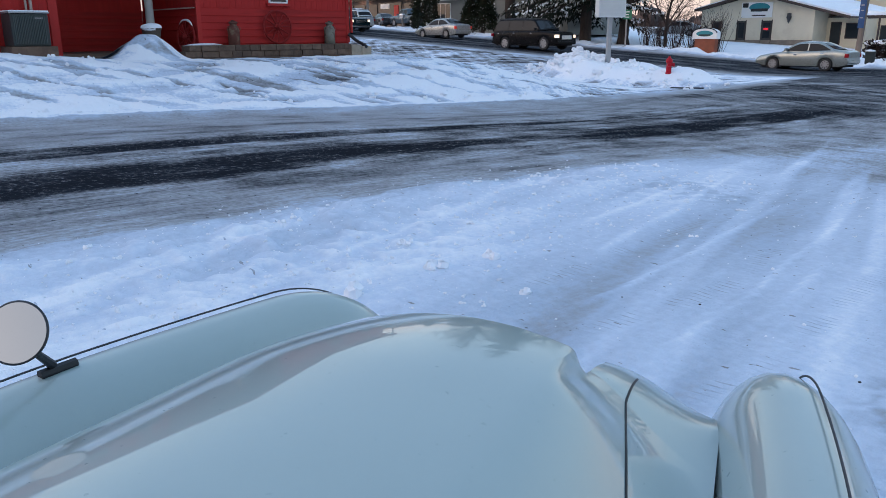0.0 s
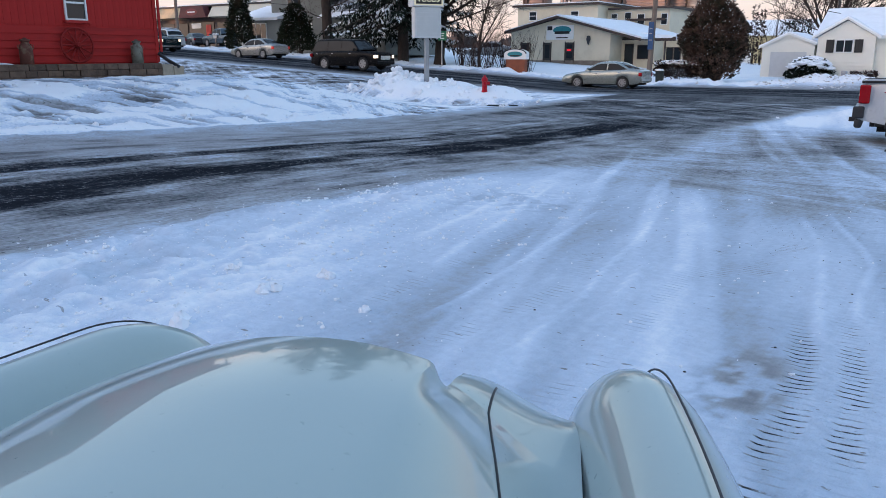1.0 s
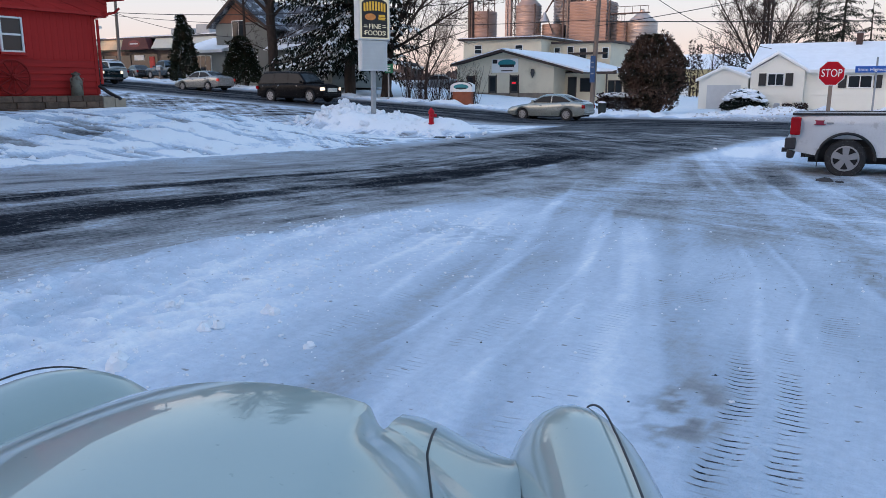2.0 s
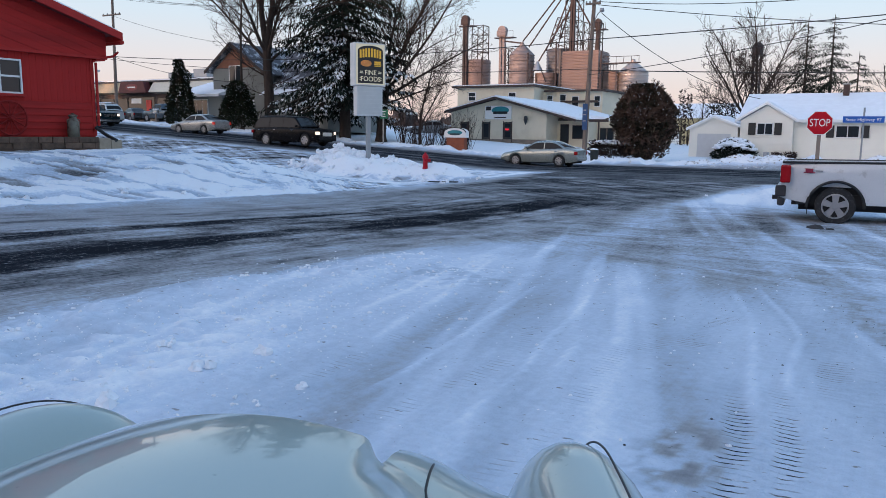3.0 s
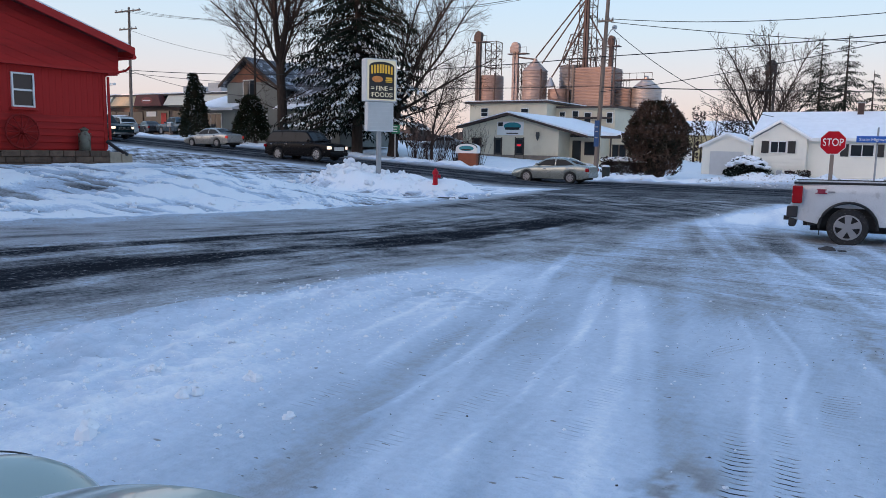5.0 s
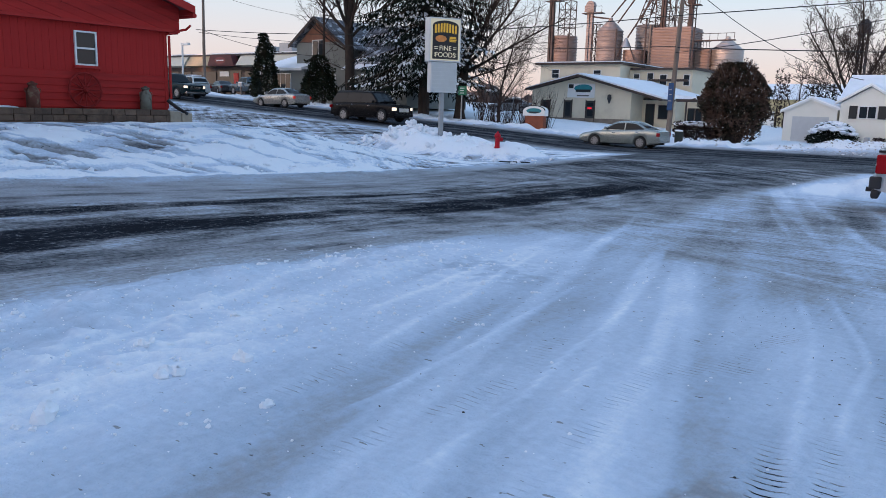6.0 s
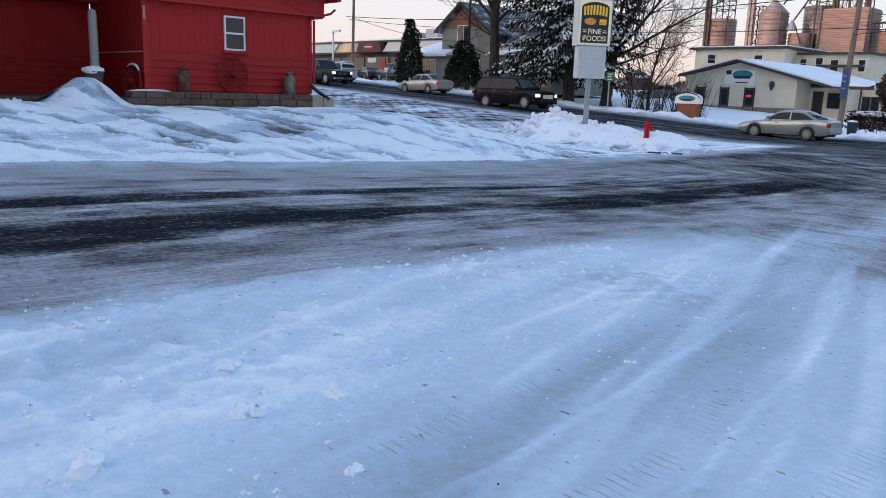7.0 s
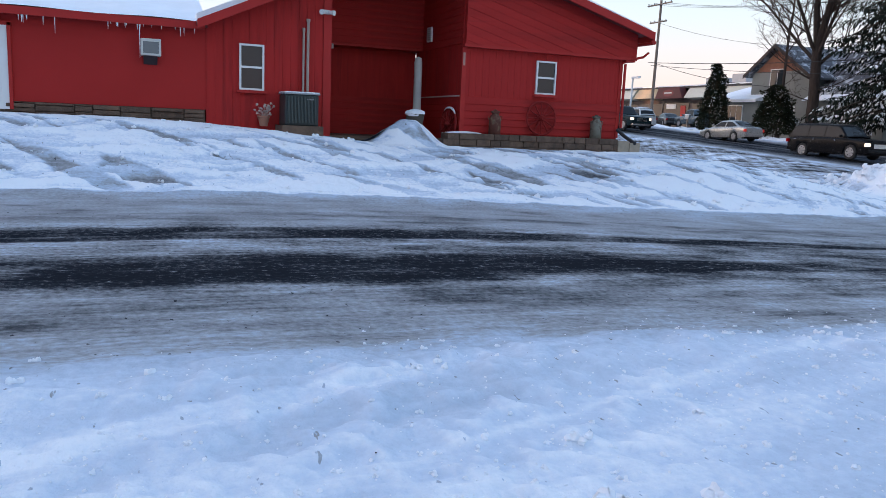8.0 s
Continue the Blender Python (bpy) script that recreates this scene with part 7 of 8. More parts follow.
part("roof_edge", Shape().box(-112.3, -62.7, 62.7, 76.3, 7.05, 7.25), DARK_METAL, store)
part("roof_snow", Shape().box(-112, -63, 63, 76, 7.25, 7.40), SNOW, store)
for x, w, h_ in ((-76.4, 2.6, 1.0), (-72.2, 2.2, 1.3)):
    part("roof_unit", Shape().box(x - w / 2, x + w / 2, 66, 68, 7.4, 7.4 + h_), GREY_METAL, store)
for x in np.arange(-110, -83, 2.6):
    w = part("shop_window", Shape().box(x, x + 2.2, 63.1, 63.18, 2.6, 5.2), GLASS, store)
part("shop_window", Shape().box(-81.5, -76.9, 63.1, 63.18, 2.2, 5.3), GLASS, store)
part("poster", Shape().box(-78.3, -77.4, 63.04, 63.09, 3.0, 5.0), material("poster_red", (0.5, 0.04, 0.03), 0.6), store, "red window poster")
part("poster", Shape().box(-81.0, -79.2, 63.04, 63.09, 4.6, 5.2), WHITE_PAINT, store)
part("shop_window", Shape().box(-76.3, -64.0, 63.1, 63.18, 2.2, 5.2), GLASS, store)
ll = thing("lot_light", "slim white parking-lot light on a post", "street lamp", (-78.5, 56, 2.2))
part("post", Shape().tube([(-78.6, 56, 2.0), (-78.5, 56, 7.9)], 0.11, 10), WHITE_PAINT, ll)
part("head", Shape().box(-78.6, -77.2, 55.85, 56.15, 7.75, 8.0), WHITE_PAINT, ll)
for x, y in ((-60.3, 49.6),):
    z = ground_z(x, y)
    m_ = thing("mailbox", "snow-capped mailbox by the cedar", "mailbox", (x, y, z))
    part("post", Shape().box(x - 0.06, x + 0.06, y - 0.06, y + 0.06, z - 0.2, z + 1.0), WOOD_POLE, m_)
    part("box", Shape().box(x - 0.3, x + 0.3, y - 0.15, y + 0.15, z + 1.0, z + 1.35), GREY_METAL, m_, bevel=0.06)
    part("snow", Shape().box(x - 0.3, x + 0.3, y - 0.15, y + 0.15, z + 1.35, z + 1.45), SNOW, m_, bevel=0.04)

# ---- trees and shrubs ----
def leaf_quads(s, c, d, up, length, width):
    """A small pointed spray: four corners, slightly folded."""
    d = Vector(d).normalized()
    side = d.cross(Vector(up))
    side = side.normalized() if side.length > 1e-6 else Vector((1, 0, 0))
    n = len(s.v)
    c = Vector(c)
    s.v += [tuple(c), tuple(c + d * length * 0.5 + side * width), tuple(c + d * length - Vector((0, 0, width * 0.3))), tuple(c + d * length * 0.5 - side * width)]
    s.f += [(n, n + 1, n + 2), (n, n + 2, n + 3)]


def raw_part(name, shape, mat, parent, label=""):
    me = mesh_of(shape, mat, name)
    ob = under(new(name, me), parent)
    if label:
        ob["label"] = label
    if name in ("snow", "snow_cap", "boughwork", "stemwork"):
        ob["kind"] = "stuff"
    return ob


def bare_tree(label, x, y, trunk, stems, seed, droop=0.0, dense=1.0, name="bare_tree", fine=0.009):
    """trunk: height, radius and sideways shift at its top. stems: limbs from the trunk, each as its height on it, its way (across the view, away, up), length and radius."""
    rnd = random.Random(seed)
    z = float(ground_base(x, y)) - 0.2
    t = thing(name, label, "tree", (x, y, z))
    wood, twigs = Shape(), Shape()
    across, away = Vector((0.863, 0.505, 0)), Vector((-0.505, 0.863, 0))

    def limb(p, d, length, r, level):
        n = (9, 6, 4, 3)[level]
        pts, ds, q = [p.copy()], [d.copy()], p.copy()
        for i in range(n):
            wob = Vector((rnd.uniform(-1, 1), rnd.uniform(-1, 1), rnd.uniform(-0.8, 0.8))) * (0.11, 0.15, 0.20, 0.24)[level]
            lift = (0.05, 0.07, 0.04, 0.0)[level] - droop * (i / n) * (0.10, 0.16, 0.22, 0.25)[level]
            d = (d + wob + Vector((0, 0, lift))).normalized()
            q = q + d * length / n
            pts.append(q.copy())
            ds.append(d.copy())
        tip = max(fine, r * (0.22 if level == 0 else 0.30))
        rs = [r + (tip - r) * (i / n) ** 0.85 for i in range(n + 1)]
        (wood if level < 2 else twigs).tube(pts, rs, (8, 5, 3, 3)[level], False)
        if level == 3:
            return
        count = int(dense * length / (0.46, 0.26, 0.20)[level] + 0.5)
        for k in range(count):
            u = (0.14, 0.10, 0.12)[level] + (1 - (0.14, 0.10, 0.12)[level]) * (k + rnd.random()) / max(1, count)
            i = min(n - 1, int(u * n))
            base, dd = pts[i].lerp(pts[i + 1], u * n - i), ds[i + 1]
            side = dd.orthogonal().normalized()
            side.rotate(Matrix.Rotation(rnd.uniform(0, 6.283), 3, dd))
            ang = radians(rnd.uniform(28, 62))
            nd = (dd * math.cos(ang) + side * math.sin(ang) + Vector((0, 0, 0.16))).normalized()
            ln = length * (0.16 + 0.42 * (1 - u) ** 0.8) * rnd.uniform(0.55, 1.25)
            limb(base, nd, max(0.25, min(ln, (5.0, 2.2, 0.9)[level])), max(fine, (rs[i] + (rs[i + 1] - rs[i]) * (u * n - i)) * rnd.uniform(0.38, 0.58)), level + 1)

    high, r0, shift = trunk
    core = [Vector((x, y, z)) + across * shift * (i / 6) ** 1.5 + Vector((rnd.uniform(-1, 1), rnd.uniform(-1, 1), 0)) * 0.05 + Vector((0, 0, high * i / 6)) for i in range(7)]
    wood.tube(core, [r0 * (1.35 if i == 0 else 1 - 0.22 * i / 6) for i in range(7)], 12, False)
    for at, way, length, r in stems:
        i = min(5, int(at / high * 6))
        p = core[i].lerp(core[i + 1], min(1.0, at / high * 6 - i))
        d = across * way[0] + away * way[1] + Vector((0, 0, way[2]))
        limb(p, d.normalized(), length, r, 0)
    raw_part("trunk", wood, BARK, t)
    raw_part("crown", twigs, TWIG, t, "bare brown twigs")
    return t


NEEDLE = material("spruce_needles", (0.012, 0.017, 0.012), 0.9, spec=0.08, var=0.45, scale=1.5, grain=8, bump=0)
CEDAR = material("cedar_foliage", (0.022, 0.029, 0.017), 0.9, spec=0.1, var=0.4, scale=2, grain=9, bump=0, second=(0.045, 0.034, 0.02), amount=0.3)
BROWN_LEAF = material("brown_evergreen_leaves", (0.125, 0.080, 0.062), 0.9, spec=0.1, var=0.45, scale=1.2, grain=8, bump=0, second=(0.045, 0.040, 0.028), amount=0.45)


def spruce(label, x, y, base, top, radius, seed, whorls=26, per=9, sprays=12, snow=0.3, low=0.08, leaf=0.42, power=0.8, sag=1.0, gaps=0.0):
    """Boughs in whorls that sag and turn up at the tip, each hung with side twigs of needle sprays; snow lies along the lower boughs."""
    rnd = random.Random(seed)
    t = thing("spruce", label, "tree", (x, y, base))
    H = top - base
    raw_part("trunk", Shape().tube([(x, y, base - 0.3), (x + 0.05, y, base + H * 0.5), (x, y, top)], [0.020 * H, 0.011 * H, 0.02], 9, False), BARK, t)
    wood, crown, white = Shape(), Shape(), Shape()
    for w in range(whorls):
        f = low + (1 - low) * (w / whorls) ** 0.95
        number = per if f < 0.8 else max(4, per // 2)
        for k in range(number):
            if rnd.random() < gaps:
                continue
            a = 2 * math.pi * (k + rnd.random() * 0.9) / number + w * 0.7
            ln = radius * (1 - f) ** power * rnd.uniform(0.55, 1.15) + 0.12
            z = base + H * (f + rnd.uniform(-0.016, 0.016))
            out = Vector((math.cos(a), math.sin(a), 0))
            hang = sag * rnd.uniform(0.75, 1.25) * (1.0 if f < 0.7 else -0.2)
            pts = [Vector((x, y, z))]
            for i in range(1, 6):
                u = i / 5
                pts.append(Vector((x, y, z)) + out * ln * u + Vector((0, 0, ln * hang * (0.10 * u - 0.55 * u * u + 0.26 * u ** 4))))
            wood.tube(pts, [0.012 * ln + 0.012, 0.01 * ln + 0.010, 0.009 * ln, 0.007 * ln, 0.005 * ln, 0.004], 4, False)
            n = max(3, int(sprays * (0.30 + ln / radius)))
            laden = rnd.random() < 0.75
            for q in range(n):
                u = 0.14 + 0.86 * (q + rnd.random()) / n
                i = min(4, int(u * 5))
                p = pts[i].lerp(pts[i + 1], u * 5 - i)
                d0 = (pts[i + 1] - pts[i]).normalized()
                for sd in (-1, 1):
                    side = d0.cross(Vector((0, 0, 1))) * sd
                    dd = (d0 * rnd.uniform(0.4, 1.0) + side * rnd.uniform(0.5, 1.0) + Vector((0, 0, rnd.uniform(-0.85, 0.0)))).normalized()
                    ln2 = leaf * rnd.uniform(0.6, 1.5) * (0.45 + 0.55 * ln / radius)
                    for m in range(3):
                        c = p + dd * ln2 * 0.55 * m
                        e = dd + Vector((rnd.uniform(-0.7, 0.7), rnd.uniform(-0.7, 0.7), rnd.uniform(-0.9, 0.15)))
                        leaf_quads(crown, c, e, (rnd.uniform(-0.6, 0.6), rnd.uniform(-0.6, 0.6), 1), ln2 * 0.8, ln2 * rnd.uniform(0.08, 0.15))
                    if laden and rnd.random() < snow * max(0.02, 1.0 - abs(f - 0.20) / 0.22):
                        c = p + dd * ln2 * rnd.uniform(0.1, 0.9) + Vector((0, 0, 0.05))
                        wd = rnd.uniform(0.16, 0.42)
                        e = dd + Vector((rnd.uniform(-0.5, 0.5), rnd.uniform(-0.5, 0.5), -0.1))
                        leaf_quads(white, c, e, (rnd.uniform(-0.3, 0.3), rnd.uniform(-0.3, 0.3), 1), wd, wd * 0.30)
                        leaf_quads(white, c + Vector((0, 0, 0.02)), e + Vector((0, 0, -0.7)), (rnd.uniform(-0.3, 0.3), -0.6, 1), wd * 0.9, wd * 0.26)
    raw_part("boughwork", wood, BARK, t)
    raw_part("crown", crown, NEEDLE, t)
    if white.v:
        raw_part("snow", white, SNOW, t, "clumps of snow on the boughs")
    return t


def leafy(name, label, x, y, base, top, radius, seed, count, leaf, mat, profile, snow=0.08, skirt=None, cap=None, squash=1.0, ragged=1.0, stalks=9, core=0.45, bare=0.0, spikes=0):
    """A dense shrub or cedar of many small sprays inside an uneven outline."""
    rnd = random.Random(seed)
    t = thing(name, label, "tree" if top - base > 3 else "shrub", (x, y, base))
    stems = Shape()
    for k in range(stalks):
        a, f = rnd.uniform(0, 6.28), rnd.uniform(0.35, 0.95)
        q = radius * profile(f) * rnd.uniform(0.5, 1.0)
        foot = Vector((x + 0.25 * radius * rnd.uniform(-1, 1), y + 0.25 * radius * rnd.uniform(-1, 1) * squash, base - 0.2))
        tip = Vector((x + q * math.cos(a), y + q * math.sin(a) * squash, base + (top - base) * f))
        stems.tube([foot, foot.lerp(tip, 0.5) + Vector((0, 0, -0.08 * (top - base) * rnd.random())), tip], [0.03, 0.02, 0.007], 4, False)
    raw_part("trunk", stems, BARK, t)
    crown, white = Shape(), Shape()
    bumps = [(rnd.uniform(0, 6.28), rnd.uniform(0, 1), rnd.uniform(-0.20, 0.20) * ragged) for _ in range(150)]
    drift = [[rnd.random() ** 2 * 2.6 for _ in range(10)] for _ in range(16)]
    for i in range(count):
        f = rnd.random() ** 0.85
        a = rnd.uniform(0, 6.28)
        R = radius * profile(f)
        for ba, bf, bd in bumps:
            da = math.atan2(math.sin(a - ba), math.cos(a - ba))
            R += radius * bd * math.exp(-(da / 0.22) ** 2 - ((f - bf) / 0.06) ** 2)
        if rnd.random() < bare * (1 - 2.2 * f):
            continue
        q = R * (1 - core * rnd.random() ** 2.2) * (1 + 0.10 * rnd.random() ** 3)
        p = Vector((x + q * math.cos(a), y + q * math.sin(a) * squash, base + (top - base) * f))
        out = Vector((math.cos(a), math.sin(a), 0))
        d = out * rnd.uniform(0.2, 1.0) + Vector((rnd.uniform(-0.6, 0.6), rnd.uniform(-0.6, 0.6), rnd.uniform(-0.3, 1.0)))
        ln = leaf * rnd.uniform(0.6, 1.4)
        leaf_quads(crown, p, d, (rnd.uniform(-1, 1), rnd.uniform(-1, 1), 1), ln, ln * 0.26)
        if rnd.random() < snow * (0.15 + 1.6 * f * f) * drift[int(a * 2.5) % 16][int(f * 9)]:
            leaf_quads(white, p + out * 0.05, out * 0.8 + Vector((rnd.uniform(-0.5, 0.5), rnd.uniform(-0.5, 0.5), -0.3)), (0, 0, 1), ln * rnd.uniform(0.4, 1.0), ln * 0.14)
    for k in range(spikes):
        a, f = rnd.uniform(0, 6.28), rnd.uniform(0.12, 1.0)
        out = Vector((math.cos(a), math.sin(a) * squash, 0))
        p = Vector((x, y, base + (top - base) * f * 0.97)) + out * radius * profile(f) * 0.88
        d = (out * rnd.uniform(0.5, 1.0) + Vector((rnd.uniform(-0.3, 0.3), rnd.uniform(-0.3, 0.3), rnd.uniform(0.2, 1.1) * (0.4 + f)))).normalized()
        ln = rnd.uniform(0.25, 0.62)
        for m in range(14):
            q = p + d * ln * m / 13
            e = d + Vector((rnd.uniform(-0.9, 0.9), rnd.uniform(-0.9, 0.9), rnd.uniform(-0.5, 0.7)))
            leaf_quads(crown, q, e, (rnd.uniform(-1, 1), rnd.uniform(-1, 1), 1), leaf * rnd.uniform(0.5, 0.9), leaf * 0.15)
            if f > 0.55 and rnd.random() < snow * 1.4:
                leaf_quads(white, q + Vector((0, 0, 0.03)), d, (0, 0, 1), leaf * 0.8, leaf * 0.2)
    raw_part("crown", crown, mat, t)
    if white.v:
        raw_part("snow", white, SNOW, t)
    if cap:
        s = Shape()
        for k in range(cap):
            a, q = rnd.uniform(0, 6.28), radius * (0.88 if squash == 1.0 else 0.85) * math.sqrt(rnd.random())
            fall = 1 - math.sqrt(1 - (q / radius) ** 2) if squash == 1.0 else 0.15 * (q / radius) ** 2
            s.blob((x + q * math.cos(a), y + q * math.sin(a) * squash, top - fall * (top - base) + 0.02), 0.36, 0.36 * squash ** 0.5, 0.13, rnd, 0.3, 8, 5)
        raw_part("snow_cap", s, SNOW, t)
    return t


spruce("huge dark spruce with snow on its lower boughs", -39.0, 50.8, 0.75, 25.0, 6.2, 3, 36, 12, 24, 0.95, 0.115, 0.46, 0.45, 1.2, 0.14)
bare_tree("old leafless tree with a broken stub before the grey house", -46.8, 50.4, (7.6, 0.46, -0.1),
          [(7.3, (-0.16, 0.1, 1), 14, 0.30), (7.4, (0.14, -0.1, 1), 14, 0.30), (6.4, (-0.9, 0.2, 0.85), 9.0, 0.16), (6.9, (-0.55, -0.5, 1.0), 10.0, 0.17), (6.0, (0.8, 0.3, 0.9), 8.0, 0.15), (6.7, (0.5, -0.5, 1.0), 9.5, 0.16),
           (5.0, (-1.0, -0.2, 0.35), 5.0, 0.08), (4.2, (0.9, -0.4, 0.3), 4.2, 0.07), (3.4, (-0.9, -0.5, 0.15), 3.4, 0.05), (1.4, (0.5, -0.3, 1.0), 1.5, 0.14)], 21, 0.35, 0.8, fine=0.007)
bare_tree("tall straight leafless trunk beside the grey house", -51.6, 52.0, (9.0, 0.13, 0.0),
          [(8.9, (0.0, 0.0, 1), 8.0, 0.11), (6.5, (-0.9, 0.1, 0.7), 4.0, 0.05), (7.2, (0.8, -0.3, 0.8), 4.2, 0.05), (8.3, (-0.6, -0.5, 1.0), 5.0, 0.06), (4.6, (0.9, 0.2, 0.5), 2.2, 0.03)], 22, 0.2, 0.8)
bare_tree("leafless tree arching over the verge", -36.6, 52.4, (4.4, 0.42, 0.45),
          [(4.2, (0.36, 0.1, 1), 13.0, 0.18), (4.3, (0.85, -0.1, 0.72), 10.5, 0.16), (3.9, (1.0, 0.1, 0.42), 9.5, 0.14), (4.3, (0.55, 0.4, 0.9), 10.5, 0.13), (3.2, (0.95, -0.35, 0.30), 7.0, 0.09), (4.4, (0.0, 0.2, 1), 12.0, 0.15)], 23, 0.75, 0.72, fine=0.007)
bare_tree("slender leafless tree among shrubs", -33.4, 53.4, (2.2, 0.14, 0.05),
          [(2.1, (0.05, 0.0, 1), 6.2, 0.10), (1.8, (0.6, 0.2, 1), 5.4, 0.07), (1.7, (-0.6, -0.2, 1), 5.2, 0.07), (1.4, (0.9, -0.3, 0.9), 4.4, 0.06), (1.5, (-0.2, 0.7, 1), 5.0, 0.06)], 24, 0.25, 1.1, fine=0.007)
bare_tree("leafless tree fanning out behind the white house", -11.9, 78.0, (2.6, 0.30, 0.0),
          [(2.5, (-0.75, 0.1, 0.9), 9.0, 0.15), (2.5, (-0.35, 0.2, 1), 10.0, 0.16), (2.5, (0.0, -0.1, 1), 10.5, 0.17), (2.5, (0.35, 0.2, 1), 10.0, 0.16), (2.5, (0.7, -0.1, 0.9), 8.5, 0.14), (2.3, (-0.95, 0.0, 0.45), 6.5, 0.10)], 25, 0.1, 0.75, fine=0.012)
bare_tree("low leafless tree beyond the garage", -16.2, 76.0, (1.4, 0.12, 0.0), [(1.3, (-0.5, 0.0, 1), 4.5, 0.07), (1.3, (0.1, 0.2, 1), 5.0, 0.08), (1.3, (0.7, 0.0, 0.8), 4.2, 0.07)], 26, 0.1, 0.7)
leafy("cedar", "tall snow-flecked cedar beside the store drive", -56.9, 49.6, 1.95, 7.7, 1.32, 31, 7600, 0.24, CEDAR, lambda f: 0.06 + 0.94 * (1 - f) ** 0.75 * min(1, 0.78 + f * 2.5), 0.16, ragged=1.2)
leafy("cedar", "squat snow-flecked cedar before the grey house", -49.8, 49.6, 1.80, 5.6, 1.75, 32, 7600, 0.24, CEDAR, lambda f: 0.08 + 0.92 * (1 - f) ** 0.65 * min(1, 0.80 + f * 2), 0.16, ragged=1.2)
leafy("evergreen_bush", "great ragged brown evergreen bush flecked with snow", -14.85, 52.4, -0.15, 4.75, 1.98, 33, 26000, 0.20, BROWN_LEAF, lambda f: min(1, 0.62 + 0.95 * f) * math.sqrt(max(0.0, 1 - (max(0, f - 0.36) / 0.66) ** 1.9)), 0.05, ragged=1.2, stalks=170, core=0.35, bare=0.85, spikes=520)
leafy("hedge", "clipped brown hedge under thick snow", -16.9, 51.6, -0.05, 0.95, 1.45, 34, 2600, 0.20, TWIG, lambda f: 0.9, 0.02, cap=42, squash=0.5)
leafy("yew_shrub", "round dark yew shrub under a dome of snow", -10.2, 59.6, -0.2, 1.20, 1.40, 35, 5200, 0.17, NEEDLE, lambda f: math.sqrt(max(0.02, 1 - f ** 2)), 0.12, cap=75)
leafy("yew_shrub", "low dark shrub at the house wall", -6.9, 60.4, -0.2, 0.25, 0.8, 36, 900, 0.16, TWIG, lambda f: 0.9, 0.15)
spruce("sparse spruce behind the white house", -7.3, 74.0, 0.0, 11.3, 2.6, 41, 20, 7, 11, 0.0, 0.18, 0.34, 0.7, 0.7)
spruce("sparse taller spruce behind the white house", -5.3, 74.0, 0.0, 11.6, 2.7, 42, 20, 7, 11, 0.0, 0.18, 0.34, 0.7, 0.7)
spruce("short ragged spruce behind the roof", -3.2, 73.0, 0.0, 8.4, 2.0, 43, 14, 6, 10, 0.0, 0.2, 0.34, 0.55, 0.5, 0.25)
bare_tree("leafless tree at the roof's end", -0.6, 75.0, (3.0, 0.13, 0.0), [(2.9, (-0.2, 0, 1), 5.0, 0.08), (2.9, (0.3, 0, 1), 4.6, 0.08), (2.5, (-0.6, 0.2, 0.9), 3.6, 0.06)], 44, 0.0, 0.7)
for i, (x, top) in enumerate(((-24.6, 7.2), (-23.7, 6.6), (-20.9, 5.2), (-19.8, 5.6), (-18.6, 5.4))):
    leafy("poplar" if i < 2 else "young_pine", "narrow leafless poplar far beyond" if i < 2 else "young dark pine far beyond", x, 104.0, 0.0, top, 0.48 if i < 2 else 0.7, 50 + i, 320, 0.34, TWIG if i < 2 else NEEDLE, lambda f: 0.35 + 0.65 * (1 - f), 0.0)
# thin brush along the verge
def brush(label, x, y, seed, n, height, radius):
    rnd = random.Random(seed)
    z = ground_z(x, y) - 0.1
    t = thing("brush", label, "shrub", (x, y, z), "leafless brush on the verge")
    s = Shape()
    for i in range(n):
        a, q = rnd.uniform(0, 6.28), rnd.random()
        p = Vector((x + radius * 0.4 * q * math.cos(a), y + radius * 0.4 * q * math.sin(a), z))
        pts = [p]
        d = Vector((0.4 * math.cos(a) * q, 0.4 * math.sin(a) * q, 1)).normalized()
        for k in range(4):
            d = (d + Vector((rnd.uniform(-1, 1), rnd.uniform(-1, 1), 0.2)) * 0.22).normalized()
            pts.append(pts[-1] + d * height * rnd.uniform(0.15, 0.3))
            if k > 0:
                e = (d + Vector((rnd.uniform(-1, 1), rnd.uniform(-1, 1), 0)) * 0.7).normalized()
                s.tube([pts[-1], pts[-1] + e * height * 0.25], [0.01, 0.004], 3, False)
        s.tube(pts, [0.02, 0.016, 0.012, 0.009, 0.005], 3, False)
    raw_part("stemwork", s, TWIG, t)


for i, (x, y) in enumerate(((-31.9, 50.2), (-30.6, 50.4), (-29.6, 50.9), (-33.2, 50.6), (-28.6, 52.5))):
    brush("thicket of thin leafless stems in snow", x, y, 60 + i, 46, 2.6, 1.1)
# tank tower beyond the house
wtw = lattice("tank_tower", "dark narrow tank tower beyond the white house", -14.4, 95.0, 0.0, 10.6, 0.8, 9, DARK_METAL)
part("tank", Shape().lathe([(0.0, -0.3), (0.55, -0.1), (0.6, 0.0), (0.6, 1.0), (0.3, 1.3), (0.0, 1.4)], (-14.4, 95.0, 10.6), 16), DARK_METAL, wtw)
part("gallery", Shape().lathe([(0.95, -0.06), (0.95, 0.02), (0.5, 0.02)], (-14.4, 95.0, 10.5), 16), DARK_METAL, wtw)

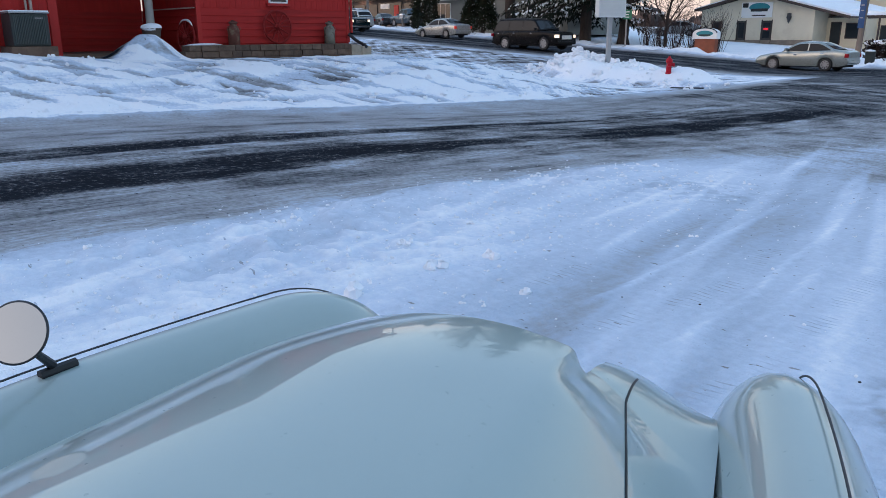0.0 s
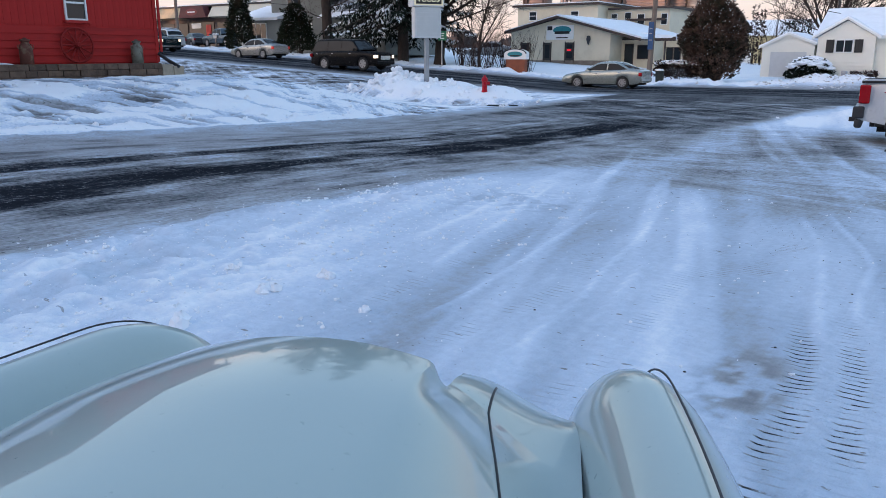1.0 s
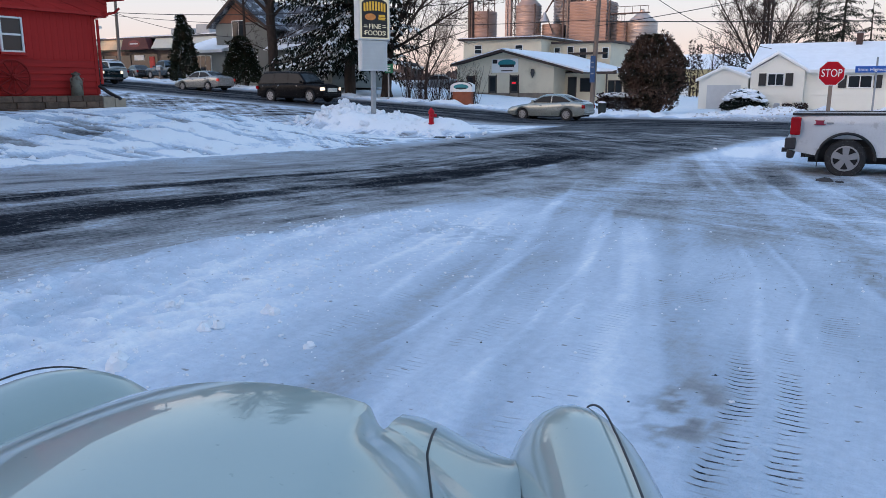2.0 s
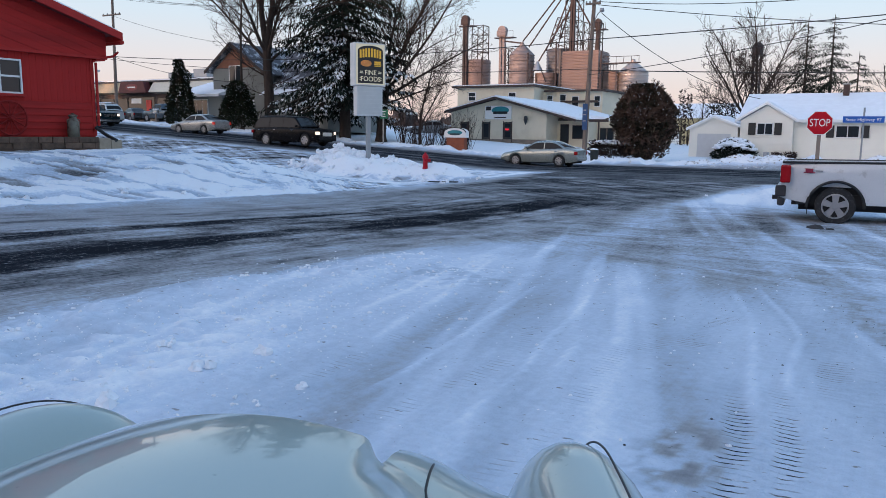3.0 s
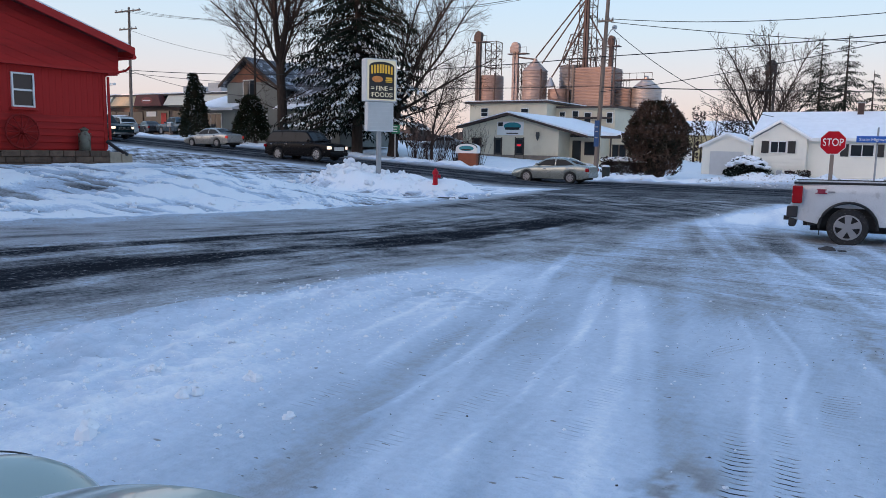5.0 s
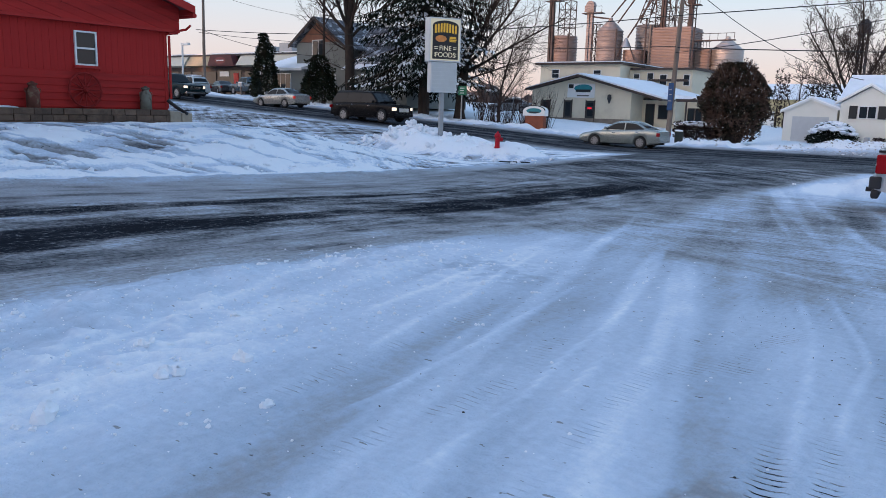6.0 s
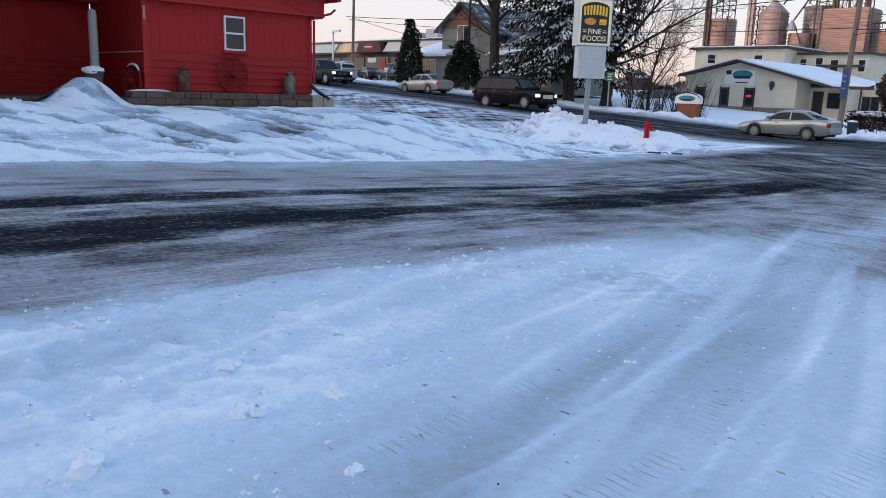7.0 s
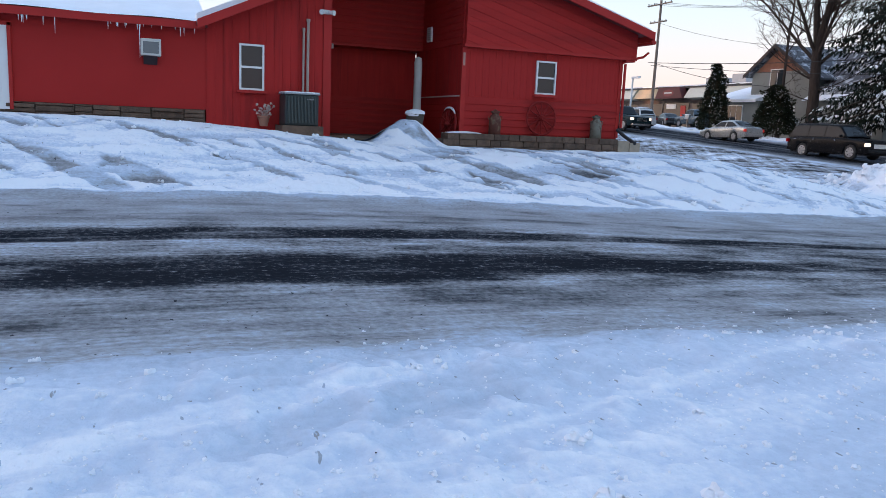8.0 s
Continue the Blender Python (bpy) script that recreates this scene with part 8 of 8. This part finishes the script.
# ---- clods, crumbs and grit ----
def clods(name, label, spots, seed, mat=SNOW, flat=0.3, lumpy=True, sunk=0.0):
    """spots: x, y, radius."""
    rnd = random.Random(seed)
    s = Shape()
    for x, y, r in spots:
        if lumpy and r > 0.012:
            for k in range(5):
                q = r * rnd.uniform(0.35, 0.62)
                dx, dy = rnd.gauss(0, 0.42) * r, rnd.gauss(0, 0.42) * r
                s.blob((x + dx, y + dy, ground_z(x, y) + r * (rnd.uniform(0.0, 0.55) - sunk)), q * rnd.uniform(0.8, 1.2), q * rnd.uniform(0.8, 1.2), q * rnd.uniform(0.8, 1.1), rnd, 0.38, 7, 5)
            continue
        s.blob((x, y, ground_z(x, y) + r * 0.25), r * rnd.uniform(0.8, 1.2), r * rnd.uniform(0.8, 1.2), r * rnd.uniform(0.7, 1.0), rnd, 0.22, 8, 6, flat)
    tagged(part(name, s, mat, smooth=True), label, "snow", kind="stuff")


rnd = random.Random(77)
spots = [(-3.59, 3.2, 0.075), (-3.49, 3.65, 0.06), (-3.45, 2.46, 0.08), (-2.84, 3.29, 0.045), (-4.1, 3.4, 0.05)]
for i in range(1500):
    y = rnd.uniform(0.6, 8.5)
    spots.append((rnd.gauss(-4.1, 0.75) - 0.10 * (y - 3), y, 0.004 + 0.022 * rnd.random() ** 6))
for i in range(160):
    spots.append((rnd.gauss(-5.2, 0.35), rnd.uniform(-3, 9.0), 0.006 + 0.040 * rnd.random() ** 4))
for i in range(110):
    spots.append((rnd.uniform(-3.2, 0.6), rnd.uniform(1.8, 10), 0.004 + 0.014 * rnd.random() ** 3))
clods("snow_clods", "loose snow clods strewn along the lot's edge", spots, 78, sunk=0.25)
heap = []
for i in range(150):
    heap.append((rnd.gauss(-22.6, 1.3), rnd.gauss(28.1, 0.9), 0.05 + 0.20 * rnd.random() ** 2))
for i in range(90):
    heap.append((rnd.uniform(-20, -14.6), rnd.gauss(27.3, 0.9), 0.03 + 0.08 * rnd.random() ** 2))
clods("snow_chunks", "ploughed snow chunks heaped on the corner island", heap, 79)
rows_ = []
for i in range(240):
    rows_.append((rnd.uniform(-62, 6), rnd.gauss(48.0, 0.55), 0.03 + 0.11 * rnd.random() ** 3))
for i in range(520):
    rows_.append((rnd.uniform(-11, 0), rnd.gauss(47.9, 0.6), 0.025 + 0.075 * rnd.random() ** 3))
clods("bank_chunks", "dirty snow chunks along the highway's far bank", rows_, 80, DIRTY_SNOW, sunk=0.45)
lotbank = [(rnd.gauss(0.8, 1.9), rnd.gauss(26.4, 1.0), 0.02 + 0.07 * rnd.random() ** 2) for i in range(120)]
clods("lot_bank_chunks", "snow chunks on the bank behind the pickup", lotbank, 81)
rut = [(rnd.uniform(-19.4, -15.2), rnd.uniform(-6, 22), 0.02 + 0.06 * rnd.random() ** 2.5) for i in range(320)]
clods("verge_clods", "broken snow clods before the red building", rut, 82)
GRIT = material("dark_grit", (0.05, 0.048, 0.05), 0.9, var=0.3, scale=30, grain=80)
bits = [(rnd.uniform(-5.5, 1.5), rnd.uniform(1.5, 14), 0.002 + 0.005 * rnd.random() ** 4) for i in range(260)]
for k in range(9):
    cx0, cy0 = rnd.uniform(-3.6, 0.8), rnd.uniform(1.8, 8.0)
    bits += [(cx0 + rnd.gauss(0, 0.16), cy0 + rnd.gauss(0, 0.45), 0.0015 + 0.004 * rnd.random() ** 3) for i in range(30)]
clods("grit", "dark grit scattered on packed snow", bits, 83, GRIT, 0.6, False)
lump = thing("slush_lump", "dark lump of frozen slush by the pickup", "slush", (-1.35, 18.1, -0.5))
part("lump", Shape().blob((-1.35, 18.1, ground_z(-1.35, 18.1) + 0.02), 0.16, 0.09, 0.06, random.Random(5), 0.3, 9, 5), GRIT, lump)
part("crumbs", Shape().blob((-1.05, 18.05, ground_z(-1.05, 18.05) + 0.01), 0.10, 0.05, 0.025, random.Random(6), 0.3, 8, 4), GRIT, lump)
